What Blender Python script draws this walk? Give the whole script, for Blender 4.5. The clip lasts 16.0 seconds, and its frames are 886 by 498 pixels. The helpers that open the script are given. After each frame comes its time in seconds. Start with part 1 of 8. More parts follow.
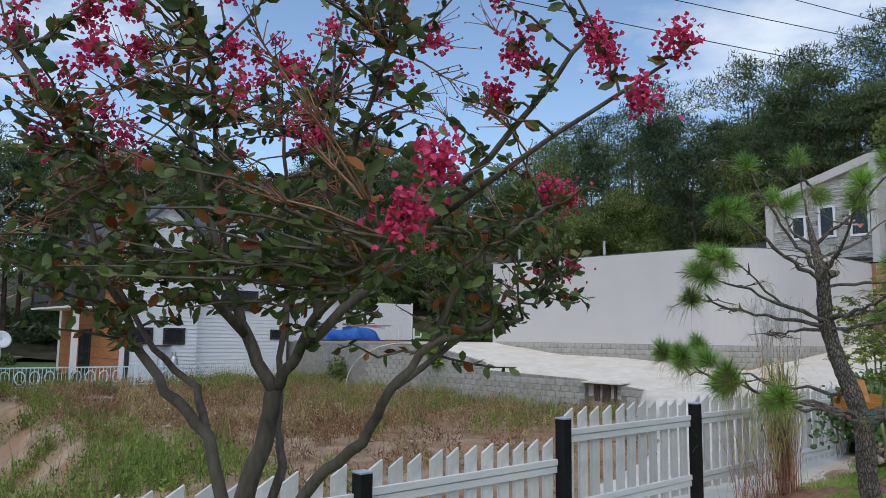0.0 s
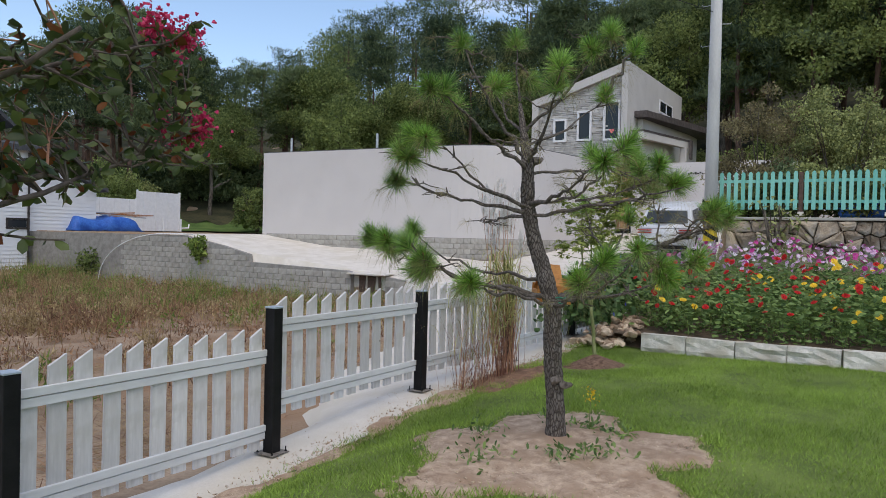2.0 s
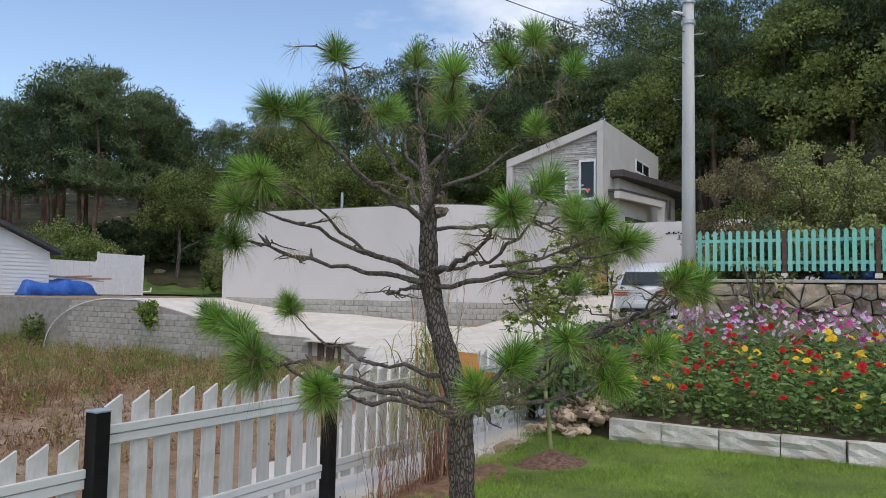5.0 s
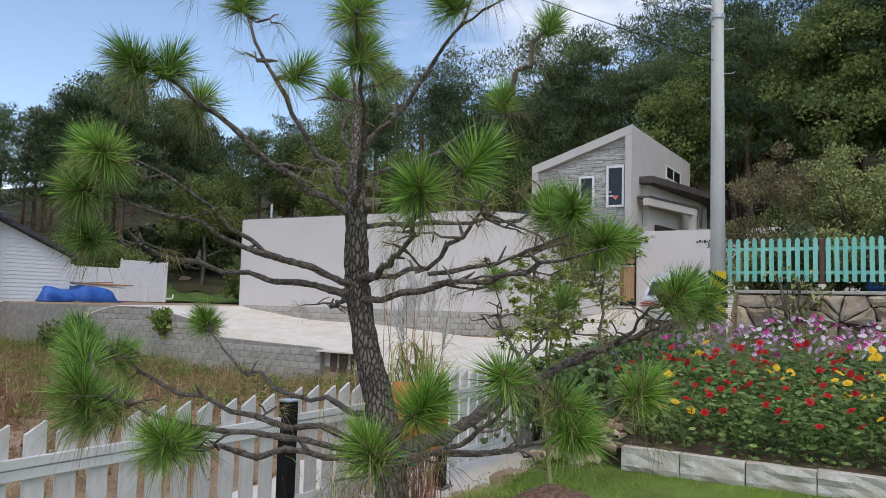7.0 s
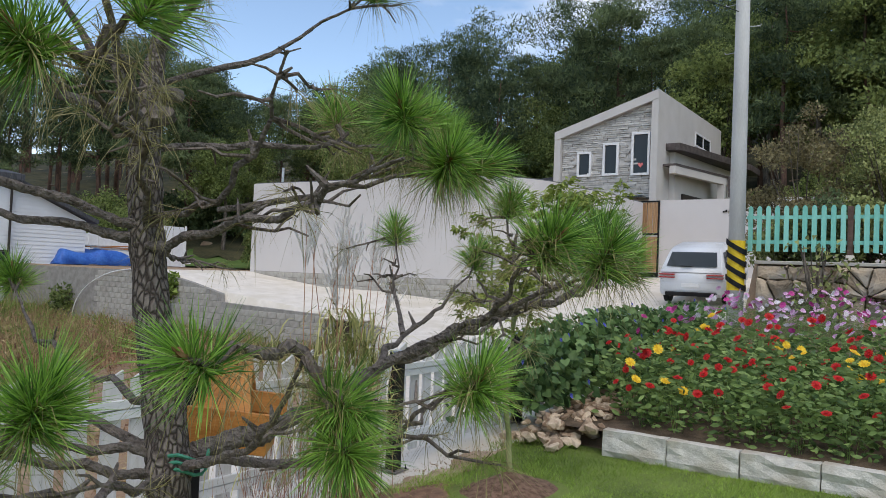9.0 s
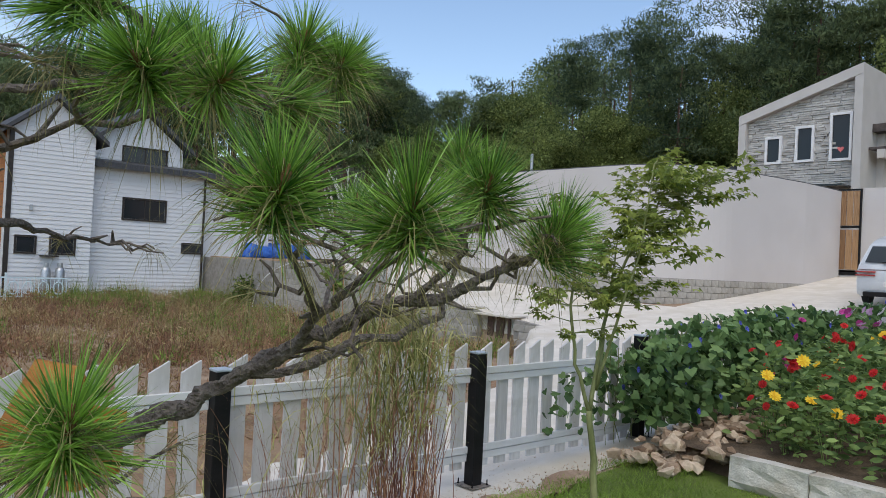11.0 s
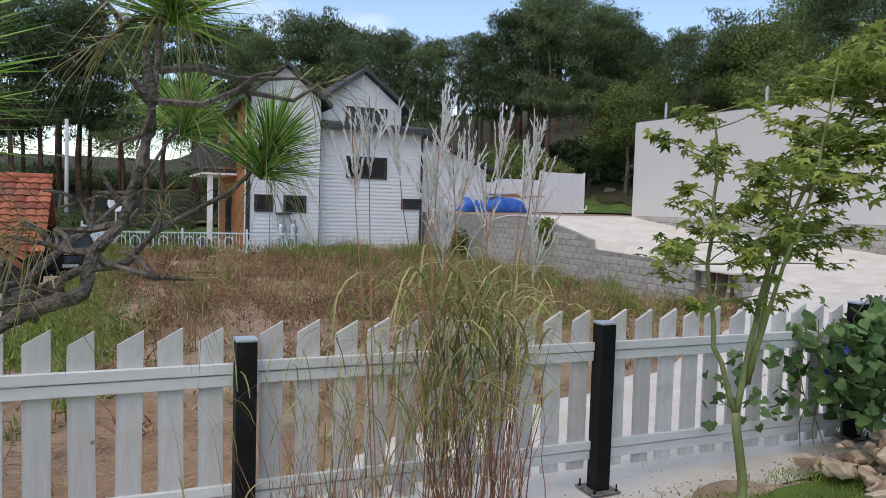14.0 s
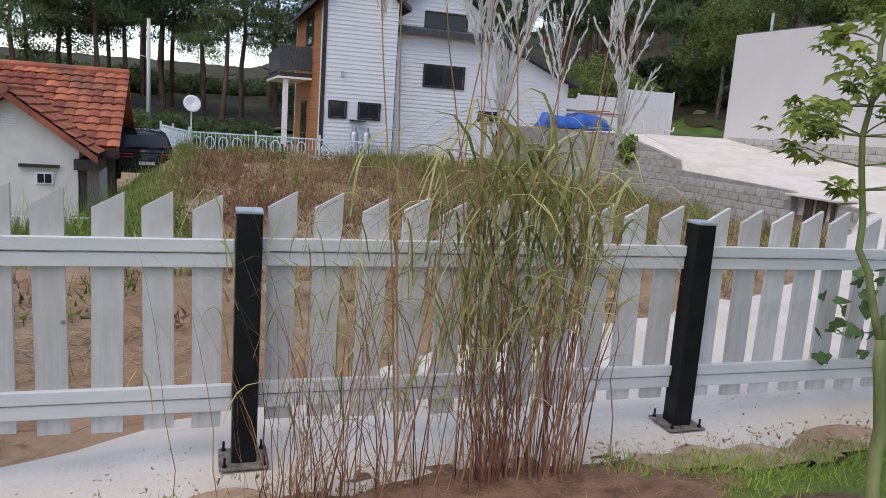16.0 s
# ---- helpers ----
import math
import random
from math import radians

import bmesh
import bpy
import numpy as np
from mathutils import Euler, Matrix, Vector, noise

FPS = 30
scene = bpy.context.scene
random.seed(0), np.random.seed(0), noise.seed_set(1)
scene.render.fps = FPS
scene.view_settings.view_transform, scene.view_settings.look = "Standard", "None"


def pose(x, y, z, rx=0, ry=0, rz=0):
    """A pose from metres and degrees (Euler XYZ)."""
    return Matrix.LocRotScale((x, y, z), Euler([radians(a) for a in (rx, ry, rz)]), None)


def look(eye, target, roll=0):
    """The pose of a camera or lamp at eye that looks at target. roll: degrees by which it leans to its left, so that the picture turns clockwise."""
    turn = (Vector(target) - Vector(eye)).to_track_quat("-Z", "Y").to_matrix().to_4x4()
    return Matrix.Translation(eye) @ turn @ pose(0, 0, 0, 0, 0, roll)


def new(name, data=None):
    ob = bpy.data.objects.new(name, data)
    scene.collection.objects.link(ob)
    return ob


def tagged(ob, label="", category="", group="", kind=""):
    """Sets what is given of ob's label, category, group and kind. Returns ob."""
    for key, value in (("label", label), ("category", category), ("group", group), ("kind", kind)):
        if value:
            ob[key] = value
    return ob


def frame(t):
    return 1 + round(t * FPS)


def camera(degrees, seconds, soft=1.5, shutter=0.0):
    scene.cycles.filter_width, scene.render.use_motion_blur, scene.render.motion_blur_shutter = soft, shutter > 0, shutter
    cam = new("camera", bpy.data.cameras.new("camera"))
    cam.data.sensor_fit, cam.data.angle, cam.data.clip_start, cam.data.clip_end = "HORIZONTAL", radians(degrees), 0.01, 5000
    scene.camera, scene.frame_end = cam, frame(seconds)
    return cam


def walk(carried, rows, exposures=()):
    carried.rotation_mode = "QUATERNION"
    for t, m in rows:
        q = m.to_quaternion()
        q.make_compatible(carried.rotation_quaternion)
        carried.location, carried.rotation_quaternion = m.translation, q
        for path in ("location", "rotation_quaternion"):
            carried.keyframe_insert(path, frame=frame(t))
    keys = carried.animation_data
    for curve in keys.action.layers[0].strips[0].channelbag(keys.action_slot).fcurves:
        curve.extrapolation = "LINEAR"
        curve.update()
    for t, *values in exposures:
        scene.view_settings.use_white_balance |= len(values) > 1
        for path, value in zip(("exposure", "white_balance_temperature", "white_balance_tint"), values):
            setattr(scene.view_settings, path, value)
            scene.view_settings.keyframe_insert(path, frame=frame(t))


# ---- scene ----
cam = camera(61.3, 16.0, soft=0.65)
METRES, EYE, TILT, LEAN, TURN = 8.0, 1.5, 0.0, 0.0, -42.4
ROWS = [
    (0.0, 0.0, 0.0, 0.0, -0.09, 6.76, -0.77),
    (0.5, 0.0265, 0.0099, -0.0023, -3.82, 4.91, -0.53),
    (1.0, 0.0566, 0.015, -0.0027, -7.83, 1.83, -0.38),
    (1.5, 0.0706, 0.0234, -0.0069, -12.02, -0.52, -0.83),
    (2.0, 0.0796, 0.0455, -0.0076, -16.41, -1.03, -1.34),
    (2.5, 0.0945, 0.07, -0.0045, -19.89, -0.56, -1.17),
    (3.0, 0.126, 0.0874, -0.0032, -20.97, 0.25, -1.18),
    (3.5, 0.1529, 0.1076, 0.0021, -21.06, 1.15, -1.24),
    (4.0, 0.1649, 0.1458, 0.0049, -20.72, 2.16, -1.13),
    (4.5, 0.1824, 0.1753, 0.0051, -19.17, 3.0, -1.12),
    (7.0, 0.2834, 0.2863, 0.0106, -15.30, 4.26, -1.5),
    (7.5, 0.3068, 0.3076, 0.0059, -16.17, 3.24, -1.7),
    (8.0, 0.3312, 0.3299, 0.0062, -16.32, 2.38, -1.86),
    (10.5, 0.4779, 0.4248, 0.0067, -2.65, 1.3, -3.03),
    (11.0, 0.5011, 0.4492, 0.0067, 0.97, 0.9, -2.8),
    (11.5, 0.5154, 0.4797, 0.0084, 4.55, 0.98, -2.47),
    (12.0, 0.5402, 0.5017, 0.008, 8.18, 1.53, -2.44),
    (12.5, 0.5635, 0.523, 0.0103, 11.1, 1.16, -2.26),
    (13.0, 0.5706, 0.5541, 0.0091, 13.93, 0.02, -1.91),
    (13.5, 0.5745, 0.5805, 0.0088, 16.82, -1.81, -1.5),
    (14.0, 0.5908, 0.6074, 0.004, 18.9, -3.34, -1.73),
    (14.5, 0.6022, 0.6296, -0.0033, 20.31, -4.73, -2.47),
    (15.0, 0.5955, 0.652, -0.0139, 21.83, -6.12, -3.2),
    (15.5, 0.5779, 0.6775, -0.0217, 23.39, -8.07, -3.73),
    (16.0, 0.5709, 0.7034, -0.0307, 24.93, -9.77, -3.99),
]
walk(cam, [(t, pose(0, 0, EYE, TILT, LEAN, TURN) @ pose(METRES * x, METRES * y, METRES * z, 90 + pitch, roll, yaw)) for t, x, y, z, yaw, pitch, roll in ROWS],
     exposures=((0.0, 0.02, 6750, 8), (1.5, 0.12, 7050, 12), (6.8, 0.16, 7100, 12), (8.2, 0.22, 7100, 11), (10.5, 0.16, 7050, 10), (12.0, 0.14, 7050, 10), (14.0, 0.2, 7100, 13), (16.0, 0.28, 7100, 16)))

# ---- world and light ----
world = bpy.data.worlds.new("sky")
scene.world = world
world.use_nodes = True
wn = world.node_tree
wn.nodes.clear()
w_out = wn.nodes.new("ShaderNodeOutputWorld")
w_bg = wn.nodes.new("ShaderNodeBackground")
sky = wn.nodes.new("ShaderNodeTexSky")
sky.sky_type, sky.sun_disc = "NISHITA", False
SUN_ELEV, SUN_ROT = radians(60), radians(228)
sky.sun_elevation, sky.sun_rotation = SUN_ELEV, SUN_ROT
sky.air_density, sky.dust_density, sky.ozone_density = 1.0, 0.3, 3.0
w_tc = wn.nodes.new("ShaderNodeTexCoord")
w_map = wn.nodes.new("ShaderNodeMapping")
w_map.inputs["Scale"].default_value = (1.0, 1.0, 2.6)
w_noise = wn.nodes.new("ShaderNodeTexNoise")
w_noise.inputs["Scale"].default_value = 2.1
w_noise.inputs["Detail"].default_value = 7
w_noise.inputs["Roughness"].default_value = 0.55
w_ramp = wn.nodes.new("ShaderNodeValToRGB")
w_ramp.color_ramp.elements[0].position, w_ramp.color_ramp.elements[1].position = 0.49, 0.84
w_mix = wn.nodes.new("ShaderNodeMix")
w_mix.data_type = "RGBA"
w_mix.inputs[7].default_value = (7.0, 7.1, 7.2, 1)
for a, b in ((w_tc.outputs["Generated"], w_map.inputs["Vector"]), (w_map.outputs["Vector"], w_noise.inputs["Vector"]),
             (w_noise.outputs["Fac"], w_ramp.inputs["Fac"]), (w_ramp.outputs["Color"], w_mix.inputs["Factor"]),
             (sky.outputs["Color"], w_mix.inputs[6]), (w_mix.outputs[2], w_bg.inputs["Color"]), (w_bg.outputs["Background"], w_out.inputs["Surface"])):
    wn.links.new(a, b)
w_bg.inputs["Strength"].default_value = 0.19

sun = new("sun", bpy.data.lights.new("sun", "SUN"))
sun.data.energy, sun.data.angle, sun.data.color = 1.5, radians(60), (1.0, 0.93, 0.82)
# the sun stands behind the walker, half hidden by thin cloud
sun.matrix_world = look((0, 0, 30), (30 * math.cos(SUN_ELEV) * -math.sin(SUN_ROT), 30 * math.cos(SUN_ELEV) * -math.cos(SUN_ROT), 30 - 30 * math.sin(SUN_ELEV)))


# ---- materials ----
def material(name, dark, light, scale=6.0, rough=0.8, bump=0.3, fine=60.0, metal=0.0, island=0.0, per_object=0.0, leaf=0.0, stretch=(1, 1, 1), contrast=0.35, coarse=0.0, stain=None, spec=0.3):
    """Two colours mixed by noise of two scales, with fine relief."""
    m = bpy.data.materials.new(name)
    m.use_nodes = True
    n, link = m.node_tree.nodes, m.node_tree.links.new
    n.clear()
    out, bs = n.new("ShaderNodeOutputMaterial"), n.new("ShaderNodeBsdfPrincipled")
    bs.inputs["Metallic"].default_value = metal
    bs.inputs["Specular IOR Level"].default_value = spec
    tc, mp = n.new("ShaderNodeTexCoord"), n.new("ShaderNodeMapping")
    mp.inputs["Scale"].default_value = stretch
    link(tc.outputs["Object"], mp.inputs["Vector"])
    n1, n2 = n.new("ShaderNodeTexNoise"), n.new("ShaderNodeTexNoise")
    n1.inputs["Scale"].default_value, n1.inputs["Detail"].default_value = scale, 5
    n2.inputs["Scale"].default_value, n2.inputs["Detail"].default_value = fine, 3
    link(mp.outputs["Vector"], n1.inputs["Vector"])
    link(mp.outputs["Vector"], n2.inputs["Vector"])
    add = n.new("ShaderNodeMath")
    add.operation = "MULTIPLY_ADD"
    add.inputs[1].default_value = 0.45
    link(n2.outputs["Fac"], add.inputs[0])
    link(n1.outputs["Fac"], add.inputs[2])
    last = add.outputs[0]
    ramp = n.new("ShaderNodeMapRange")
    ramp.inputs["From Min"].default_value = 0.72 - contrast / 2
    ramp.inputs["From Max"].default_value = 0.72 + contrast / 2
    for source, amount in (("island", island), ("object", per_object)):
        if amount:
            r = n.new("ShaderNodeNewGeometry") if source == "island" else n.new("ShaderNodeObjectInfo")
            k = n.new("ShaderNodeMath")
            k.operation = "MULTIPLY_ADD"
            k.inputs[1].default_value = amount
            link(r.outputs["Random Per Island" if source == "island" else "Random"], k.inputs[0])
            sub = n.new("ShaderNodeMath")
            sub.operation = "SUBTRACT"
            sub.inputs[1].default_value = amount / 2
            link(last, k.inputs[2])
            link(k.outputs[0], sub.inputs[0])
            last = sub.outputs[0]
    link(last, ramp.inputs["Value"])
    mix = n.new("ShaderNodeMix")
    mix.data_type = "RGBA"
    mix.inputs[6].default_value, mix.inputs[7].default_value = (*dark, 1), (*light, 1)
    link(ramp.outputs["Result"], mix.inputs["Factor"])
    colour = mix.outputs[2]
    if coarse:
        n3 = n.new("ShaderNodeTexNoise")
        n3.inputs["Scale"].default_value, n3.inputs["Detail"].default_value = coarse, 4
        link(tc.outputs["Object"], n3.inputs["Vector"])
        r3 = n.new("ShaderNodeMapRange")
        r3.inputs["From Min"].default_value, r3.inputs["From Max"].default_value = 0.48, 0.66
        link(n3.outputs["Fac"], r3.inputs["Value"])
        m3 = n.new("ShaderNodeMix")
        m3.data_type = "RGBA"
        m3.inputs[7].default_value = (*stain, 1)
        link(r3.outputs["Result"], m3.inputs["Factor"])
        link(colour, m3.inputs[6])
        colour = m3.outputs[2]
    link(colour, bs.inputs["Base Color"])
    rr = n.new("ShaderNodeMapRange")
    rr.inputs["To Min"].default_value, rr.inputs["To Max"].default_value = max(0.0, rough - 0.1), min(1.0, rough + 0.1)
    link(n1.outputs["Fac"], rr.inputs["Value"])
    link(rr.outputs["Result"], bs.inputs["Roughness"])
    if bump:
        bp = n.new("ShaderNodeBump")
        bp.inputs["Strength"].default_value, bp.inputs["Distance"].default_value = bump, 0.02
        link(last, bp.inputs["Height"])
        link(bp.outputs["Normal"], bs.inputs["Normal"])
    shader = bs.outputs["BSDF"]
    if leaf:
        tl, ms = n.new("ShaderNodeBsdfTranslucent"), n.new("ShaderNodeMixShader")
        link(colour, tl.inputs["Color"])
        ms.inputs["Fac"].default_value = leaf
        link(shader, ms.inputs[1])
        link(tl.outputs["BSDF"], ms.inputs[2])
        shader = ms.outputs["Shader"]
    link(shader, out.inputs["Surface"])
    return m


def glass(name, tint=(0.02, 0.025, 0.03)):
    m = bpy.data.materials.new(name)
    m.use_nodes = True
    b = m.node_tree.nodes["Principled BSDF"]
    b.inputs["Base Color"].default_value = (*tint, 1)
    b.inputs["Roughness"].default_value = 0.04
    b.inputs["Specular IOR Level"].default_value = 0.35
    return m


def plate_bark():
    """Grey pine bark: pale plates parted by dark cracks."""
    m = material("plated_pine_bark", (0.10, 0.08, 0.068), (0.27, 0.235, 0.205), 22, 0.95, 0.8, 120, contrast=0.7)
    n, link = m.node_tree.nodes, m.node_tree.links.new
    bs = [k for k in n if k.type == "BSDF_PRINCIPLED"][0]
    mix = [k for k in n if k.type == "MIX"][0]
    tc, mp, vo, rp, m2 = n.new("ShaderNodeTexCoord"), n.new("ShaderNodeMapping"), n.new("ShaderNodeTexVoronoi"), n.new("ShaderNodeMapRange"), n.new("ShaderNodeMix")
    mp.inputs["Scale"].default_value = (62, 62, 22)
    vo.feature = "DISTANCE_TO_EDGE"
    vo.inputs["Scale"].default_value = 1.0
    rp.inputs["From Min"].default_value, rp.inputs["From Max"].default_value = 0.0, 0.2
    m2.data_type = "RGBA"
    m2.inputs[6].default_value = (0.055, 0.042, 0.035, 1)
    link(tc.outputs["Object"], mp.inputs["Vector"])
    link(mp.outputs["Vector"], vo.inputs["Vector"])
    link(vo.outputs["Distance"], rp.inputs["Value"])
    link(rp.outputs["Result"], m2.inputs["Factor"])
    link(mix.outputs[2], m2.inputs[7])
    link(m2.outputs[2], bs.inputs["Base Color"])
    bp = [k for k in n if k.type == "BUMP"][0]
    bp.inputs["Distance"].default_value = 0.012
    link(rp.outputs["Result"], bp.inputs["Height"])
    return m


M_ground = material("dry_soil", (0.15, 0.095, 0.06), (0.50, 0.375, 0.265), 1.6, 0.95, 0.9, 26, contrast=0.6, coarse=0.5, stain=(0.30, 0.19, 0.115))
M_lawn = material("lawn_soil", (0.085, 0.12, 0.028), (0.165, 0.22, 0.05), 2.2, 0.95, 0.6, 45)
M_sand = material("sandy_soil", (0.30, 0.20, 0.135), (0.62, 0.47, 0.345), 14.0, 0.95, 1.0, 90, contrast=0.5, coarse=2.6, stain=(0.36, 0.245, 0.165))
M_mulch = material("bark_mulch", (0.10, 0.055, 0.035), (0.26, 0.16, 0.11), 25, 0.95, 1.0, 120)
M_bed = material("garden_soil", (0.07, 0.05, 0.032), (0.17, 0.12, 0.08), 6.0, 0.95, 0.8, 60)
M_concrete = material("pale_concrete", (0.54, 0.49, 0.425), (0.78, 0.73, 0.66), 3.0, 0.9, 0.45, 45, contrast=0.9, coarse=1.1, stain=(0.60, 0.545, 0.46))
M_block = material("concrete_block", (0.32, 0.30, 0.265), (0.47, 0.445, 0.40), 4.0, 0.9, 0.4, 80, per_object=0.25, coarse=0.35, stain=(0.28, 0.265, 0.235))
M_mortar = material("mortar", (0.23, 0.215, 0.195), (0.33, 0.315, 0.29), 6, 0.95, 0.4, 60)
M_render = material("cream_render", (0.53, 0.495, 0.475), (0.63, 0.595, 0.575), 0.8, 0.9, 0.10, 90, contrast=1.1)
M_render2 = material("house_render", (0.50, 0.475, 0.45), (0.60, 0.575, 0.55), 0.9, 0.9, 0.12, 80, contrast=0.6)
M_white = material("white_boarding", (0.62, 0.635, 0.65), (0.74, 0.75, 0.76), 2.0, 0.6, 0.05, 40, contrast=1.2)
M_picket = material("weathered_white_paint", (0.46, 0.44, 0.43), (0.72, 0.70, 0.69), 7.0, 0.7, 0.3, 50, stretch=(1, 1, 0.13), per_object=0.35, contrast=0.55, coarse=5.0, stain=(0.50, 0.48, 0.45))
def add_knots(m):
    """Small dark knots and stains showing through the paint."""
    n, link = m.node_tree.nodes, m.node_tree.links.new
    bs = [k for k in n if k.type == "BSDF_PRINCIPLED"][0]
    base = bs.inputs["Base Color"].links[0].from_socket
    tc, info, add, vo, rp, mx = n.new("ShaderNodeTexCoord"), n.new("ShaderNodeObjectInfo"), n.new("ShaderNodeVectorMath"), n.new("ShaderNodeTexVoronoi"), n.new("ShaderNodeMapRange"), n.new("ShaderNodeMix")
    mul = n.new("ShaderNodeMath")
    mul.operation, mul.inputs[1].default_value = "MULTIPLY", 37.0
    vo.inputs["Scale"].default_value = 4.2
    rp.inputs["From Min"].default_value, rp.inputs["From Max"].default_value = 0.030, 0.055
    rp.inputs["To Min"].default_value, rp.inputs["To Max"].default_value = 0.85, 0.0
    mx.data_type = "RGBA"
    mx.inputs[7].default_value = (0.17, 0.14, 0.12, 1)
    link(info.outputs["Random"], mul.inputs[0])
    link(tc.outputs["Object"], add.inputs[0])
    link(mul.outputs[0], add.inputs[1])
    link(add.outputs[0], vo.inputs["Vector"])
    link(vo.outputs["Distance"], rp.inputs["Value"])
    link(rp.outputs["Result"], mx.inputs["Factor"])
    link(base, mx.inputs[6])
    link(mx.outputs[2], bs.inputs["Base Color"])


add_knots(M_picket)
M_rail = material("rail_paint", (0.56, 0.565, 0.565), (0.72, 0.72, 0.715), 4.0, 0.6, 0.15, 40, stretch=(0.15, 1, 1), contrast=0.5)
M_post = material("black_steel", (0.006, 0.006, 0.007), (0.013, 0.013, 0.014), 8.0, 0.45, 0.05, 60, spec=0.2)
M_plate = material("dusty_plate", (0.06, 0.055, 0.05), (0.30, 0.27, 0.24), 30, 0.8, 0.4, 90, contrast=0.6)
M_steel = material("zinc_steel", (0.35, 0.37, 0.39), (0.52, 0.54, 0.56), 8.0, 0.4, 0.05, 60, metal=0.7)
M_cap = material("grey_post_cap", (0.30, 0.36, 0.42), (0.40, 0.46, 0.52), 8, 0.4, 0.05, 40, spec=0.5)
M_stone = material("field_stone", (0.12, 0.09, 0.065), (0.52, 0.42, 0.31), 3.0, 0.9, 1.0, 25, per_object=0.8, contrast=0.7, coarse=1.7, stain=(0.30, 0.28, 0.25))
M_rock = material("pale_rock", (0.30, 0.20, 0.13), (0.66, 0.52, 0.38), 7, 0.95, 0.8, 40, per_object=0.7, contrast=0.6)
M_redsoil = material("reddish_soil", (0.11, 0.06, 0.04), (0.34, 0.20, 0.13), 8.0, 0.95, 0.9, 70, contrast=0.5)
M_kerb = material("kerb_stone", (0.46, 0.435, 0.39), (0.67, 0.64, 0.585), 14, 0.95, 0.7, 70, per_object=0.25, contrast=0.5, coarse=3.0, stain=(0.46, 0.41, 0.34))
M_teal = material("turquoise_paint", (0.16, 0.50, 0.42), (0.26, 0.62, 0.53), 6, 0.5, 0.15, 40, per_object=0.35, stretch=(1, 1, 0.2))
M_brownpost = material("rusty_post", (0.07, 0.045, 0.035), (0.14, 0.09, 0.07), 9, 0.8, 0.3, 60)
M_brick = material("ledge_stone", (0.36, 0.345, 0.32), (0.60, 0.58, 0.55), 5, 0.85, 0.5, 40, island=0.6, contrast=0.6)
M_roofdark = material("dark_roof", (0.04, 0.042, 0.048), (0.085, 0.088, 0.095), 5, 0.6, 0.3, 50, stretch=(3, 1, 1))
M_frame = material("dark_frame", (0.025, 0.02, 0.018), (0.05, 0.042, 0.036), 6, 0.5, 0.05, 40)
M_wframe = material("white_frame", (0.72, 0.72, 0.72), (0.80, 0.80, 0.80), 6, 0.45, 0.05, 40)
M_glass = glass("window_glass")
# car glass base lightened to grey-blue: reflected sky put into the colour
M_carglass_sky = glass("car_glass_sky_tint", (0.10, 0.115, 0.125))
M_wood = material("orange_timber", (0.30, 0.12, 0.045), (0.46, 0.20, 0.08), 3, 0.6, 0.2, 30, stretch=(1, 1, 6))
M_gatewood = material("gate_timber", (0.24, 0.13, 0.065), (0.42, 0.25, 0.13), 4, 0.65, 0.25, 40, stretch=(1, 6, 0.6), per_object=0.4)
M_tile = material("red_roof_tile", (0.20, 0.055, 0.035), (0.50, 0.17, 0.09), 1.3, 0.8, 0.4, 30, island=0.45, contrast=0.5, coarse=0.8, stain=(0.20, 0.09, 0.06))
M_cream = material("cream_wall", (0.60, 0.585, 0.53), (0.70, 0.68, 0.62), 2, 0.9, 0.1, 60)
M_bark = material("grey_bark", (0.05, 0.04, 0.032), (0.19, 0.16, 0.13), 9, 0.95, 1.0, 40, stretch=(1, 1, 0.35))
M_pinebark = material("pine_bark", (0.05, 0.038, 0.031), (0.25, 0.21, 0.18), 22, 0.95, 1.6, 90, stretch=(1, 1, 0.3), contrast=0.5)
M_trunkbark = plate_bark()
M_myrtlebark = material("smooth_bark", (0.055, 0.043, 0.036), (0.17, 0.135, 0.11), 8, 0.8, 0.5, 50, stretch=(1, 1, 0.3))
M_greenbark = material("green_bark", (0.14, 0.16, 0.06), (0.26, 0.28, 0.12), 12, 0.7, 0.3, 50, stretch=(1, 1, 0.3))
M_redbark = material("red_pine_bark", (0.06, 0.04, 0.032), (0.17, 0.10, 0.075), 3, 0.95, 0.6, 20, stretch=(1, 1, 0.4))
M_leafA = material("hill_foliage", (0.080, 0.120, 0.038), (0.37, 0.44, 0.15), 0.16, 0.7, 0, 1.2, island=0.5, per_object=0.3, leaf=0.48, contrast=0.6)
M_leafB = material("pine_foliage", (0.042, 0.072, 0.038), (0.20, 0.26, 0.115), 0.16, 0.7, 0, 1.2, island=0.5, per_object=0.3, leaf=0.42, contrast=0.6)
M_bush = material("bush_foliage", (0.11, 0.14, 0.05), (0.42, 0.45, 0.17), 0.6, 0.7, 0, 4.0, island=0.6, leaf=0.25, contrast=0.6)
M_plastic = material("white_plastic", (0.70, 0.71, 0.72), (0.78, 0.79, 0.80), 5, 0.4, 0.02, 40)
M_polecon = material("pole_concrete", (0.46, 0.46, 0.45), (0.58, 0.58, 0.57), 3, 0.8, 0.15, 60, stretch=(1, 1, 0.2))
M_wire = material("black_cable", (0.012, 0.012, 0.013), (0.02, 0.02, 0.02), 5, 0.5, 0, 40)
M_tarp = material("blue_tarp", (0.02, 0.09, 0.38), (0.05, 0.17, 0.55), 3, 0.45, 0.4, 12)
M_yellow = material("warning_yellow", (0.62, 0.42, 0.02), (0.74, 0.52, 0.03), 6, 0.5, 0.02, 40)
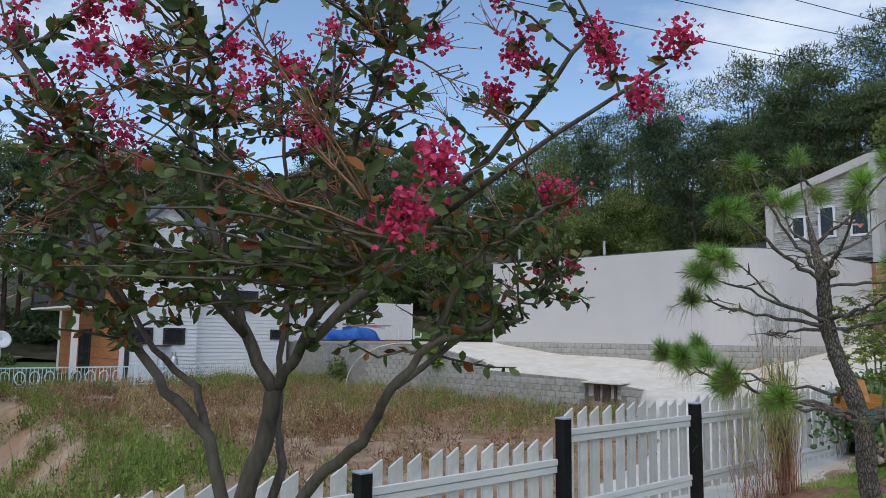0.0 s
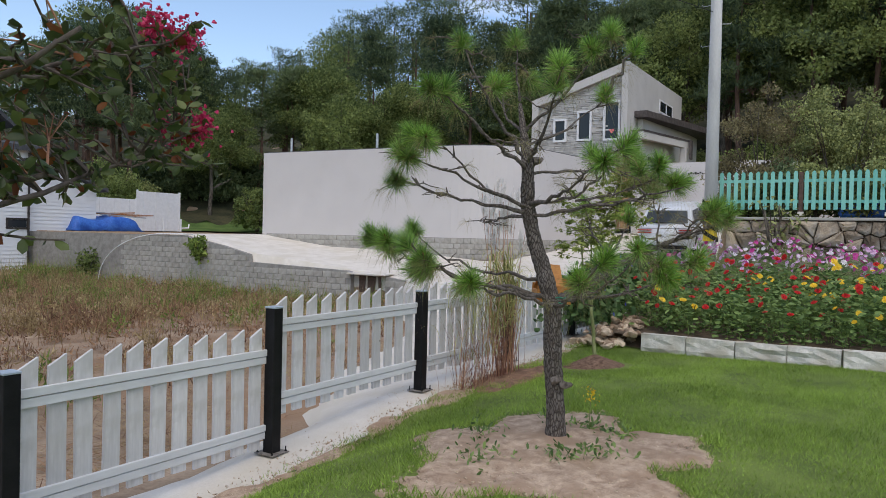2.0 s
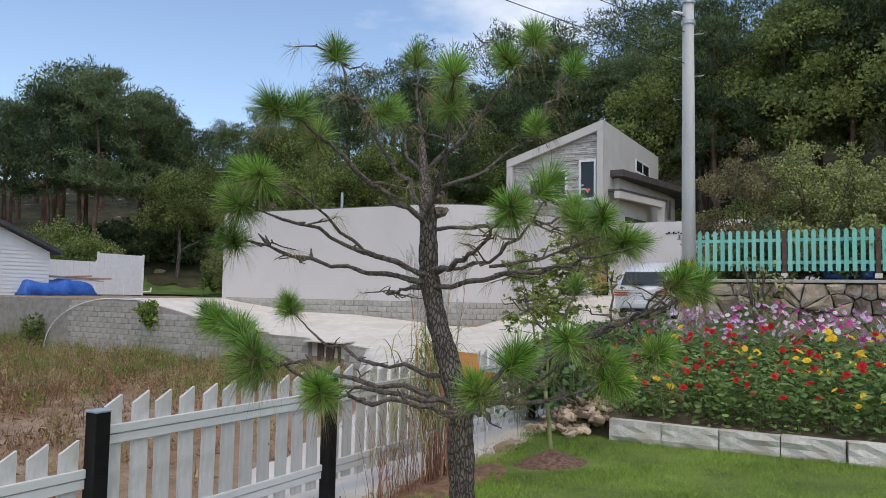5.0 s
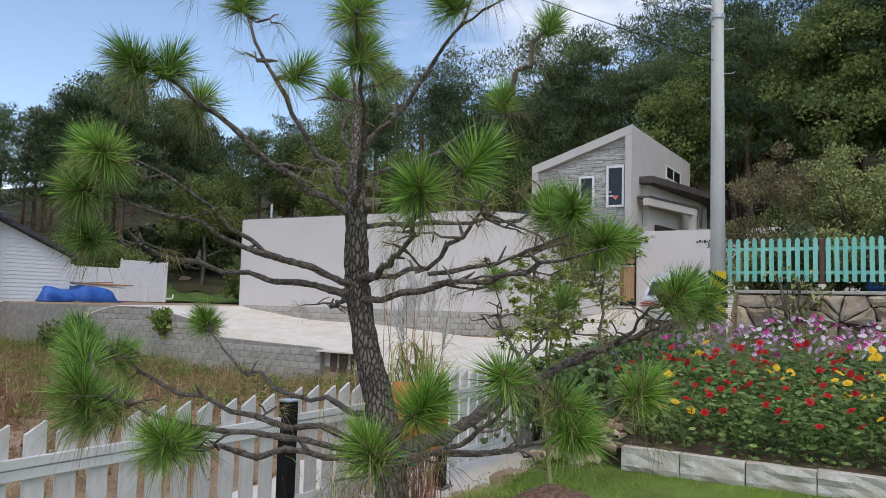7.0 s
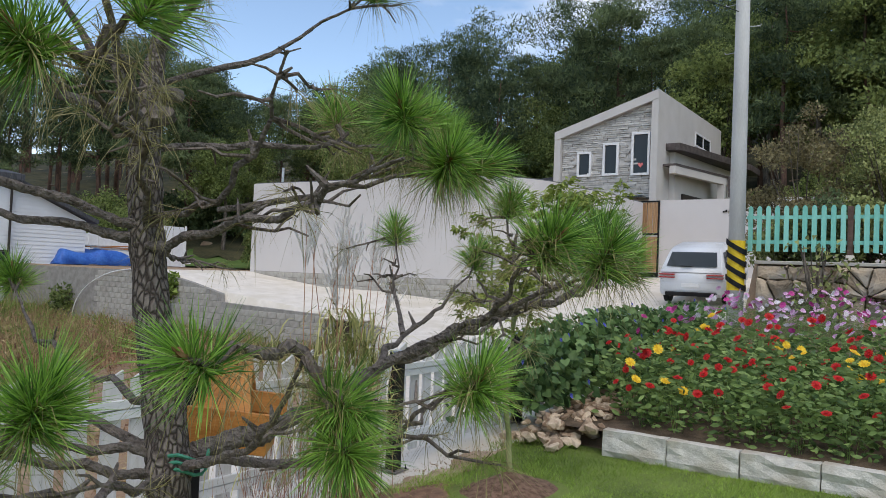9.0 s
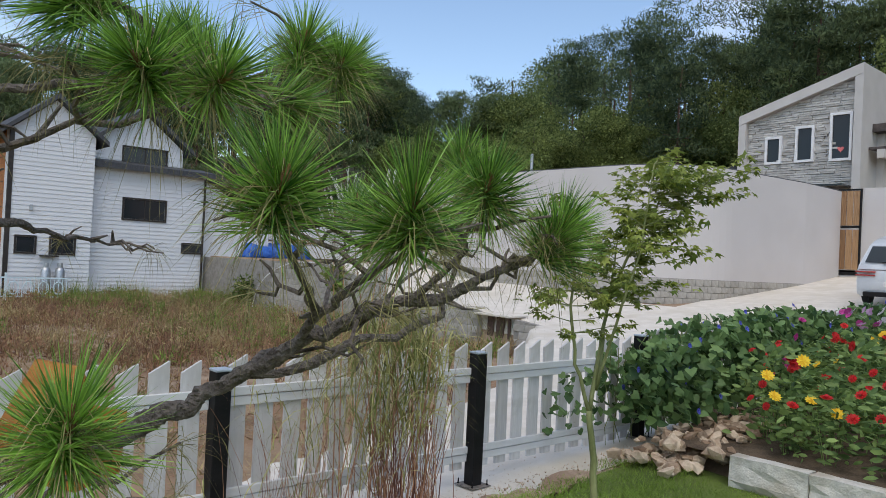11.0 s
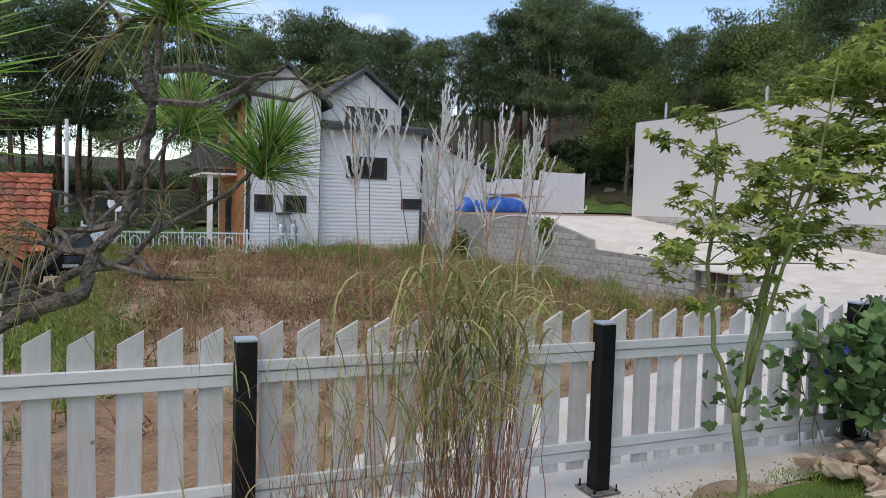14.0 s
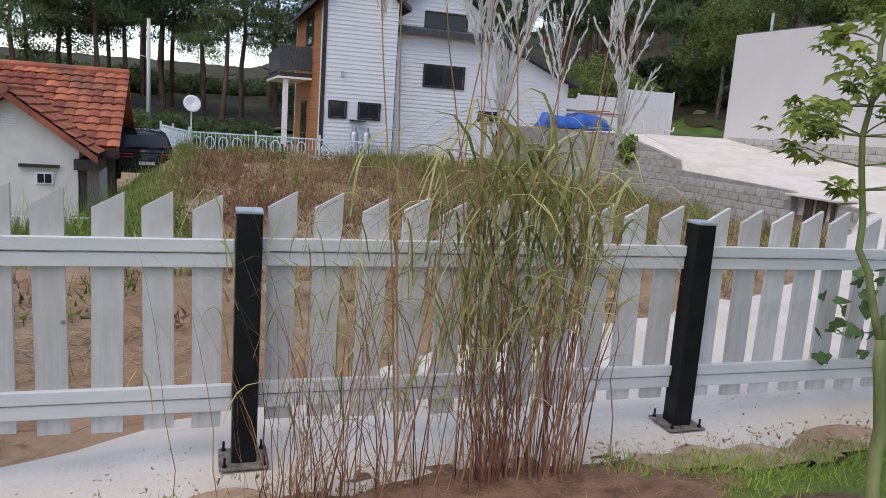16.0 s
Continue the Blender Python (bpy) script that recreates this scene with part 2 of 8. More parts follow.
M_grassblade = material("grass_blades", (0.135, 0.215, 0.034), (0.39, 0.55, 0.105), 0.9, 0.6, 0, 8, island=0.5, leaf=0.3, contrast=0.6)
M_dry = material("dry_weed", (0.22, 0.15, 0.07), (0.52, 0.40, 0.21), 0.25, 0.8, 0, 3, island=0.6, leaf=0.3, contrast=0.55)
M_weed = material("green_weed", (0.085, 0.14, 0.028), (0.29, 0.37, 0.09), 0.4, 0.8, 0, 3, island=0.5, leaf=0.3, contrast=0.55)


# ---- mesh helpers ----
def tagged_mesh(name, verts, faces, mat, parent=None, label="", smooth=False):
    me = bpy.data.meshes.new(name)
    if isinstance(faces, np.ndarray) and faces.shape[1] == 3:
        verts = np.asarray(verts, float)
        me.vertices.add(len(verts))
        me.vertices.foreach_set("co", verts.ravel())
        me.loops.add(faces.size)
        me.loops.foreach_set("vertex_index", faces.astype(np.int32).ravel())
        me.polygons.add(len(faces))
        me.polygons.foreach_set("loop_start", np.arange(0, faces.size, 3, dtype=np.int32))
        me.update(calc_edges=True)
        me.validate()
    else:
        me.from_pydata([tuple(v) for v in verts], [], [tuple(f) for f in faces])
    if mat is not None:
        me.materials.append(mat)
    if smooth:
        me.polygons.foreach_set("use_smooth", [True] * len(me.polygons))
    me.update()
    ob = new(name, me)
    if parent is not None:
        ob.parent = parent
    if label:
        ob["label"] = label
    return ob


def part(name, bm, mat, parent=None, label="", smooth=False):
    me = bpy.data.meshes.new(name)
    bm.to_mesh(me)
    bm.free()
    me.materials.append(mat)
    if smooth:
        me.polygons.foreach_set("use_smooth", [True] * len(me.polygons))
    ob = new(name, me)
    if parent is not None:
        ob.parent = parent
    if label:
        ob["label"] = label
    return ob


def thing(name, x, y, z, label, category, rz=0.0, group="", kind=""):
    ob = new(name)
    ob.matrix_basis = pose(x, y, z, 0, 0, rz)
    ob.empty_display_size = 0.1
    return tagged(ob, label, category, group, kind)


def shared(name, mesh, parent, m=None, label=""):
    ob = new(name, mesh)
    ob.parent = parent
    if m is not None:
        ob.matrix_basis = m
    if label:
        ob["label"] = label
    return ob


def add_box(bm, x0, y0, z0, x1, y1, z1, bevel=0.0, m=None):
    got = bmesh.ops.create_cube(bm, size=1.0)
    for v in got["verts"]:
        v.co = Vector(((x0 + x1) / 2 + v.co.x * (x1 - x0), (y0 + y1) / 2 + v.co.y * (y1 - y0), (z0 + z1) / 2 + v.co.z * (z1 - z0)))
    if bevel:
        edges = list({e for v in got["verts"] for e in v.link_edges})
        got = bmesh.ops.bevel(bm, geom=edges, offset=bevel, segments=1, affect="EDGES")
    if m is not None:
        bmesh.ops.transform(bm, matrix=m, verts=got["verts"])
    return bm


def box(x0, y0, z0, x1, y1, z1, bevel=0.0):
    return add_box(bmesh.new(), x0, y0, z0, x1, y1, z1, bevel)


def prism(outline, axis, a, b):
    """An outline of (u, v) pairs, pushed from a to b along axis; u, v are the two other axes in order."""
    bm = bmesh.new()
    def at(u, v, w):
        return {"x": (w, u, v), "y": (u, w, v), "z": (u, v, w)}[axis]
    lo, hi = [bm.verts.new(at(u, v, a)) for u, v in outline], [bm.verts.new(at(u, v, b)) for u, v in outline]
    bm.faces.new(lo)
    bm.faces.new(hi[::-1])
    for i in range(len(lo)):
        j = (i + 1) % len(lo)
        bm.faces.new((lo[i], hi[i], hi[j], lo[j]))
    bmesh.ops.recalc_face_normals(bm, faces=bm.faces)
    return bm


class Geo:
    """Gathers vertices and faces of many small pieces of one part."""

    def __init__(self):
        self.v, self.f = [], []

    def tube(self, path, radii, sides=6, rough=0.0, rng=None):
        path = [Vector(p) for p in path]
        base = len(self.v)
        side = Vector((0.3, 0.9, 0.1))
        for i, p in enumerate(path):
            way = (path[min(i + 1, len(path) - 1)] - path[max(i - 1, 0)])
            way = way.normalized() if way.length > 1e-9 else Vector((0, 0, 1))
            a = way.cross(side)
            if a.length < 0.05:
                a = way.cross(Vector((1, 0, 0)))
            a.normalize()
            b = way.cross(a)
            for k in range(sides):
                w = 2 * math.pi * k / sides
                r = radii[i] * (1 + (rng.uniform(-rough, rough) if rng else 0))
                self.v.append(tuple(p + a * (r * math.cos(w)) + b * (r * math.sin(w))))
        for i in range(len(path) - 1):
            for k in range(sides):
                k2 = (k + 1) % sides
                self.f.append((base + i * sides + k, base + i * sides + k2, base + (i + 1) * sides + k2, base + (i + 1) * sides + k))
        self.f.append(tuple(base + k for k in range(sides))[::-1])
        self.f.append(tuple(base + (len(path) - 1) * sides + k for k in range(sides)))

    def add(self, verts, faces):
        base = len(self.v)
        self.v += [tuple(v) for v in verts]
        self.f += [tuple(base + i for i in f) for f in faces]

    def ob(self, name, mat, parent=None, label="", smooth=False):
        return tagged_mesh(name, self.v, self.f, mat, parent, label, smooth)


def bend_path(a, b, n, wobble, rng, sag=0.0):
    a, b = Vector(a), Vector(b)
    out = []
    for i in range(n + 1):
        t = i / n
        p = a.lerp(b, t)
        k = math.sin(math.pi * t)
        if 0 < i < n:
            p += Vector((rng.uniform(-1, 1), rng.uniform(-1, 1), rng.uniform(-1, 1))) * wobble
        p.z -= sag * k
        out.append(p)
    return out


def sstep(t):
    t = np.clip(t, 0, 1)
    return t * t * (3 - 2 * t)


# ---- heights of the land ----
def strip_z(x):
    return np.interp(x, [0, 3.1, 5.2, 7.3, 9.5, 11.7, 15.9, 20.4], [-0.66, -0.50, -0.35, -0.21, -0.175, -0.06, 0.02, 0.05])


def road_edge(x):
    return np.interp(x, [0, 5, 6.2, 8, 8.9, 11.1, 13.4, 15, 20.3], [4.3, 4.35, 4.6, 5.6, 6.2, 7.0, 8.0, 8.8, 13.0])


def drive_z(x, y):
    base = np.interp(y, [4, 9, 13, 15.4, 19.9, 23.4, 30], [0.05, -0.08, 0.0, 0.22, 0.62, 1.26, 1.30])
    return base + np.clip(x - 20.5, 0, 16) * np.interp(y, [4, 9, 11, 17, 23], [0.13, 0.13, 0.12, 0.10, 0.01])


def road_z(x, y):
    s = strip_z(x)
    e = np.interp(x, [0, 5, 8.9, 13.4, 15, 20.3], [-0.66, -0.42, -0.45, -0.45, -0.42, 0.0])
    near = s + (e - s) * np.clip((y - 4.3) / (road_edge(x) - 4.3), 0, 1.2)
    k = sstep((x - 16) / 4.4)
    return near * (1 - k) + drive_z(np.maximum(x, 20.4), y) * k


def lot_z(x, y):
    z = np.interp(y, [4.2, 6, 12, 20, 33, 45], [-0.46, -0.55, -0.85, -0.9, -0.66, -0.5])
    z = z + 0.12 * sstep((12 - x) / 10) * sstep((y - 14) / 6) + 0.05 * np.sin(x * 0.9 + 1) * np.cos(y * 0.7)
    return z - 1.75 * sstep((6.4 - x) / 2.6) * sstep((y - 11) / 6) * (1 - sstep((y - 46) / 8))


def garden_z(x, y):
    z = 0.02 * np.sin(x * 1.3) * np.cos(y * 1.1) - 0.09 * sstep((x - 6) / 4)
    k = sstep((y - 2.4) / 1.4)
    return z * (1 - k) + (strip_z(x) + 0.02) * k


def bed_z(x, y):
    return 0.10 + np.clip(x - 11, 0, 9.3) * 0.078


def bed_edge(y):
    """Where the flower bed begins behind its kerb."""
    return 11.07 + 0.2 * np.clip(0.6 - y, 0, 4)


def land_z(x, y):
    x, y = np.asarray(x, float), np.asarray(y, float)
    r, az = np.hypot(x - 5, y), np.arctan2(x - 5, y)
    azd = np.degrees(az)
    start = np.interp(azd, [-60, 0, 40, 60, 75, 100, 140], [46, 44, 49, 50, 40, 30, 40])
    slope = np.interp(azd, [-60, 8, 18, 40, 60, 90, 140], [0.07, 0.088, 0.15, 0.24, 0.30, 0.36, 0.25])
    hill = slope * np.clip(r - start, 0, 95) * sstep((r - start) / 14)
    hill = np.where((azd > -75) & (azd < 150), hill, 0)
    front = np.where(y < 3.75, np.where(x > bed_edge(y) + 0.4, np.where(y > 3.3, np.minimum(bed_z(x, y), strip_z(x) + 0.1), bed_z(x, y)), garden_z(x, y)), np.where(y < road_edge(x), road_z(x, y), lot_z(x, y)))
    back = np.where((y < 3.6), 2.08, np.where(y < 25, drive_z(x, y), 1.30))
    z = np.where(x > 20.45, back, front)
    k = sstep((x - 15) / 5.4)
    z = np.where((x <= 20.45) & (y > 40), lot_z(x, y) * (1 - k) + 1.30 * k, z)
    return z + hill


# ---- ground ----
def grid_sheet(name, xs, ys, zfun, mat, lift=0.0, keep=None, label="", kind="structure"):
    X, Y = np.meshgrid(xs, ys)
    Z = zfun(X, Y) + lift
    nx, ny = len(xs), len(ys)
    V = np.stack([X.ravel(), Y.ravel(), Z.ravel()], 1)
    i = (np.arange(ny - 1)[:, None] * nx + np.arange(nx - 1)[None, :]).ravel()
    if keep is not None:
        cx, cy = (X[:-1, :-1] + X[1:, 1:]).ravel() / 2, (Y[:-1, :-1] + Y[1:, 1:]).ravel() / 2
        i = i[keep(cx, cy)]
    F = np.concatenate([np.stack([i, i + 1, i + nx + 1], 1), np.stack([i, i + nx + 1, i + nx], 1)])
    ob = tagged_mesh(name, V, F, mat, smooth=True)
    return tagged(ob, label, "ground", kind=kind)


gx = np.unique(np.concatenate([np.linspace(-900, -60, 12), np.arange(-60, -4, 4), np.arange(-4, 20.3, 0.4), [20.35, 20.6], np.arange(21, 37, 0.8), np.arange(38, 150, 4), np.linspace(160, 1200, 12)]))
gy = np.unique(np.concatenate([np.linspace(-900, -60, 12), np.arange(-60, -4, 4), np.arange(-4, 3.5, 0.5), np.arange(3.55, 14, 0.35), np.arange(14.5, 46, 0.8), np.arange(47, 150, 4), np.linspace(160, 1200, 12)]))
grid_sheet("ground", gx, gy, land_z, M_ground, -0.05, label="dry bare soil with grass rising into a wooded hill")
rx_, ry_ = np.arange(-3, 36.1, 0.15), np.arange(3.55, 24.6, 0.15)
grid_sheet("road", rx_, ry_, lambda x, y: np.where(x > 20.45, drive_z(x, y), road_z(x, y) - (np.maximum(road_z(x, y) - lot_z(x, y), 0) + 0.14) * sstep((y - road_edge(x) - 0.09 * np.sin(x * 3.7) - 0.05 * np.sin(x * 9.1 + 1) - 0.03 * np.sin(x * 19)) / 0.45)), M_concrete, 0.0,
           keep=lambda x, y: np.where(x < 20.45, (y < road_edge(x) + 0.75) & (y < 13.6) & (y > np.where(x < 11, 3.66, 3.55)), (x < 25.2 + 11 * (y < 12)) & (y > 3.6)),
           label="pale poured concrete lane climbing beside the block wall")["category"] = "road"
grid_sheet("lawn", np.concatenate([np.linspace(-40, -4.5, 25), np.arange(-4, 12.4, 0.2)]), np.concatenate([np.linspace(-40, -4.6, 25), np.arange(-4.2, 3.75, 0.15)]), lambda x, y: garden_z(x, y) - 0.09 * sstep((y - 3.50 - 0.10 * np.sin(x * 3.1) - 0.05 * np.sin(x * 8)) / 0.3), M_lawn, 0.01, keep=lambda x, y: x < bed_edge(y) + 0.12, label="short green lawn with worn edges")["category"] = "lawn"
grid_sheet("flower_bed", np.arange(10.9, 20.4, 0.2), np.arange(-5, 3.7, 0.2), bed_z, M_bed, 0.0, keep=lambda x, y: x > bed_edge(y) + 0.06, label="dark garden soil of the flower bed")
def wood_edge(azd):
    return np.interp(azd, [-60, 0, 40, 60, 75, 100, 140], [49, 49, 55, 55, 48, 38, 43])


def under_trees(x, y):
    azd = np.degrees(np.arctan2(x - 5, y))
    return (np.hypot(x - 5, y) > wood_edge(azd)) & (azd > -60) & (azd < 130)


def hill_grass(x, y):
    azd = np.degrees(np.arctan2(x - 5, y))
    far = np.hypot(x - 5, y) > np.interp(azd, [-60, 0, 40, 60, 75, 100, 140], [42, 42, 46, 47, 40, 30, 40])
    far &= np.hypot(x - 5, y) < wood_edge(azd) + 3.0
    return far & (azd > -40) & (azd < 130) & ((y > 40.5) | (x > 36))
grid_sheet("grass_slope", np.arange(-40, 150, 2.0), np.arange(-40, 150, 2.0), land_z, material("slope_grass", (0.05, 0.10, 0.022), (0.11, 0.17, 0.045), 0.8, 0.95, 0.8, 9), 0.05, keep=hill_grass, label="rough green grass slope below the wood")
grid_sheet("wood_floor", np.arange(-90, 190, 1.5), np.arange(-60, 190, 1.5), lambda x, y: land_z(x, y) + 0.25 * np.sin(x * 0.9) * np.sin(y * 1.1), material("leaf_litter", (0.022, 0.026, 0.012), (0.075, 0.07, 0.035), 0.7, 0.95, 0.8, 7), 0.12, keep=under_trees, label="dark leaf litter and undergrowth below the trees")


# ---- white picket fence ----
def picket_mesh(h, slant):
    w, d = 0.0575, 0.011
    bm = prism([(-w, 0), (w, 0), (w, h), (-w, h - slant)], "y", -d, d)
    me = bpy.data.meshes.new("picket")
    bm.to_mesh(me)
    bm.free()
    me.materials.append(M_picket)
    return me


PICKET = picket_mesh(0.97, 0.065)


def rail_mesh(length):
    bm = bmesh.new()
    add_box(bm, 0, -0.020, 0, length, 0.0, 0.056, 0.003)
    add_box(bm, 0, -0.028, 0.0625, length, 0.0, 0.115, 0.003)
    return bm


FENCE_Y = 4.15
POSTS = [(-1.20, 0.55), (0.93, 0.59), (3.047, 0.615), (5.155, 0.835), (7.345, 0.855), (9.457, 0.862), (11.645, 0.93), (13.78, 1.03), (15.85, 1.12), (18.0, 1.2)]
RAILS = [0.44, 0.475, 0.495, 0.73, 0.738, 0.737, 0.79, 0.88, 0.97]


def fence_post(x, top, rail, parent, px):
    base = float(strip_z(x)) + 0.01
    h = top - base
    shaft = part("post", box(-0.05, -0.05, 0.008, 0.05, 0.05, h - 0.012, 0.004), M_post, parent, "square black steel post")
    shaft.matrix_basis = pose(px, -0.055, base - rail)
    part("cap", box(-0.053, -0.053, h - 0.012, 0.053, 0.053, h + 0.004, 0.004), M_cap, shaft, "grey metal cap")
    part("base_plate", box(-0.10, -0.10, 0, 0.10, 0.10, 0.009, 0.002), M_plate, shaft, "dusty steel base plate")
    for sx in (-0.078, 0.078):
        for sy in (-0.078, 0.078):
            g = Geo()
            g.tube([(sx, sy, 0.0), (sx, sy, 0.05)], [0.0055, 0.0055], 6)
            g.tube([(sx, sy, 0.009), (sx, sy, 0.018)], [0.0105, 0.0105], 6)
            g.ob("bolt", M_post, shaft)


rng = random.Random(4)
for i, rail in enumerate(RAILS):
    x0, x1 = POSTS[i][0] + 0.053, POSTS[i + 1][0] - 0.053
    t = thing("picket_fence", x0, FENCE_Y, rail, "white painted picket fence bay with slanted tops and a black post", "fence", group="white picket fence")
    up = part("upper_rail", rail_mesh(x1 - x0), M_rail, t)
    up.matrix_basis = pose(0, -0.012, -0.115)
    lo = part("lower_rail", rail_mesh(x1 - x0), M_rail, t)
    lo.matrix_basis = pose(0, -0.012, -0.72)
    n = 11
    for k in range(n):
        px = (k + 0.5) * (x1 - x0) / n
        shared("picket", PICKET, t, pose(px + rng.uniform(-0.006, 0.006), 0, -0.79 + rng.uniform(-0.012, 0.012), 0, rng.uniform(-0.7, 0.7), 0))
    fence_post(POSTS[i + 1][0], POSTS[i + 1][1], rail, t, POSTS[i + 1][0] - x0)

# ---- long rendered wall, its block plinth, the gate ----
W_TOP, W_FOOT = 4.86, 1.36
M_flash = material("dark_flashing", (0.08, 0.08, 0.085), (0.14, 0.14, 0.15), 6, 0.5, 0.05)
wall_path = [(24.72, 23.4), (24.9, 20.5), (25.05, 17.5), (25.2, 14.6)]
for k in range(17):
    a = radians(180 + 82 * k / 16)
    wall_path.append((28.2 + 3.0 * math.cos(a), 14.6 + 3.0 * math.sin(a)))
wall_path += [(32.0, 11.15), (34.9, 11.1)]


def wall_along(name, path, z0, z1, thick, mat, label, cat="wall"):
    bm = bmesh.new()
    rings = []
    for i, (x, y) in enumerate(path):
        a, b = path[max(i - 1, 0)], path[min(i + 1, len(path) - 1)]
        d = Vector((b[0] - a[0], b[1] - a[1])).normalized()
        n = Vector((-d.y, d.x)) * thick
        lo = z0[i] if isinstance(z0, list) else z0
        hi = z1[i] if isinstance(z1, list) else z1
        rings.append([bm.verts.new(p) for p in ((x, y, lo), (x, y, hi), (x + n.x, y + n.y, hi), (x + n.x, y + n.y, lo))])
    for r, s in zip(rings, rings[1:]):
        for k in range(4):
            bm.faces.new((r[k], r[(k + 1) % 4], s[(k + 1) % 4], s[k]))
    bm.faces.new(rings[0][::-1])
    bm.faces.new(rings[-1])
    bmesh.ops.recalc_face_normals(bm, faces=bm.faces)
    return tagged(part(name, bm, mat), label, cat, kind="structure")


wall_east = wall_along("wall_east", wall_path, W_FOOT, W_TOP, 0.25, M_render, "tall cream rendered garden wall with a rounded corner")
plinth = wall_along("wall_plinth", wall_path, [float(drive_z(x, y)) - 0.3 for x, y in wall_path], W_FOOT, 0.30, M_mortar, "grey block plinth below the rendered wall")
wall_north = tagged(part("wall_north", box(24.72, 23.4, 1.0, 36, 23.65, W_TOP), M_render), "cream rendered garden wall returning uphill", "wall", kind="structure")
for x, y in ((25.8, 22.25), (25.95, 17.8)):
    g = Geo()
    g.tube([(x - 0.85, y, W_TOP - 0.05), (x - 0.85, y, W_TOP + 0.62)], [0.055, 0.055], 10)
    tagged(g.ob("vent_pipe", M_steel, smooth=False), "grey metal vent pipe standing on the wall top", "pipe")
wall_along("wall_flashing", wall_path, W_TOP + 0.002, W_TOP + 0.03, 0.27, M_flash, "thin dark metal flashing on the wall top")
gate_wall = wall_along("wall_gate", [(35.0, 10.39), (35.0, 6.4), (35.0, 1.0)], 1.2, 4.97, 0.25, M_render, "cream rendered wall beside the garden gate")


def timber_gate():
    t = thing("garden_gate", 34.95, 10.40, 1.75, "tall timber gate in a black steel frame", "gate")
    t.scale = (1.0, 0.84, 1.0)
    g = bmesh.new()
    for y0, y1, z0, z1 in ((0, 0.06, 0, 3.2), (0.90, 0.96, 0, 3.2), (0.06, 0.90, 3.14, 3.2), (0.06, 0.90, 0, 0.12), (0.06, 0.90, 1.75, 1.83)):
        add_box(g, -0.04, y0, z0, 0.04, y1, z1)
    part("frame", g, M_post, t)
    me = bpy.data.meshes.new("plank")
    bm = box(-0.02, -0.125, -0.74, 0.02, 0.125, 0.74, 0.006)
    bm.to_mesh(me)
    bm.free()
    me.materials.append(M_gatewood)
    for k in range(3):
        shared("plank", me, t, pose(0, 0.205 + 0.275 * k, 0.95))
        o = shared("plank", me, t, pose(0, 0.205 + 0.275 * k, 2.485))
        o.scale = (1, 1, 0.87)


timber_gate()

# ---- block retaining wall along the lane ----
rw = wall_along("wall_retaining", [(20.45, 37.5), (20.45, 23.4), (20.45, 21.3), (20.45, 19.9), (20.45, 19.85), (20.45, 15.4), (20.45, 15.2)], -1.4,
                [1.20, 1.22, 0.88, 0.60, 0.32, 0.20, 0.16], -0.18, M_mortar, "grey concrete block retaining wall stepping down the lane")
rw2 = wall_along("wall_retaining_low", [(20.45, 13.8), (20.45, 12.6)], -1.4, [0.06, -0.06], -0.18, M_mortar, "low end of the grey block retaining wall")

bm = prism([(20.1, 0.10), (20.75, 0.13), (20.75, 0.17), (20.1, 0.14)], "y", 13.75, 15.25)
tagged(part("lintel_slab", bm, M_concrete), "thin concrete slab over the opening in the block wall", "slab", kind="structure")
niche = thing("wall_hatch", 20.42, 13.82, -0.9, "old brown boards leaning in a dark wall opening", "hatch")
part("backing", box(0.30, -0.02, 0, 0.36, 1.4, 1.0), M_frame, niche)
for k, (y, w, lean) in enumerate(((1.05, 0.24, 0), (0.70, 0.30, 2), (0.30, 0.10, -3))):
    o = part("board", box(-0.02, -w / 2, 0, 0.02, w / 2, 0.95, 0.004), M_brownpost, niche)
    o.matrix_basis = pose(0.05, y, 0, lean, 0, 0)

# far white board fence beyond the lot
def white_fence():
    for x0, x1, top in ((23.6, 27.0, 2.95), (27.0, 30.0, 3.2), (30.0, 33.2, 3.72)):
        t = thing("site_fence", x0, 39.4, 1.3, "white metal sheet fence panel", "fence", group="white site fence")
        n = int((x1 - x0) / 0.45)
        for k in range(n):
            a = k * (x1 - x0) / n
            part("sheet", box(a + 0.004, -0.02 if k % 2 else 0.0, 0, a + (x1 - x0) / n - 0.004, 0.05, top - 1.3), M_plastic, t)
        for a in (0.0, x1 - x0 - 0.08):
            part("post", box(a, -0.05, 0, a + 0.08, 0.06, top - 1.22), M_plastic, t)


white_fence()

# ---- stone wall and turquoise fence ----
stone_wall = tagged(part("wall_stone", box(20.46, -7, 0.3, 20.75, 3.45, 1.995), M_brownpost), "rough field stone retaining wall", "wall", kind="structure")
tagged(part("wall_coping", box(20.30, -7, 2.0, 20.8, 3.5, 2.07, 0.01), M_block), "concrete coping of the stone wall", "wall", kind="structure")


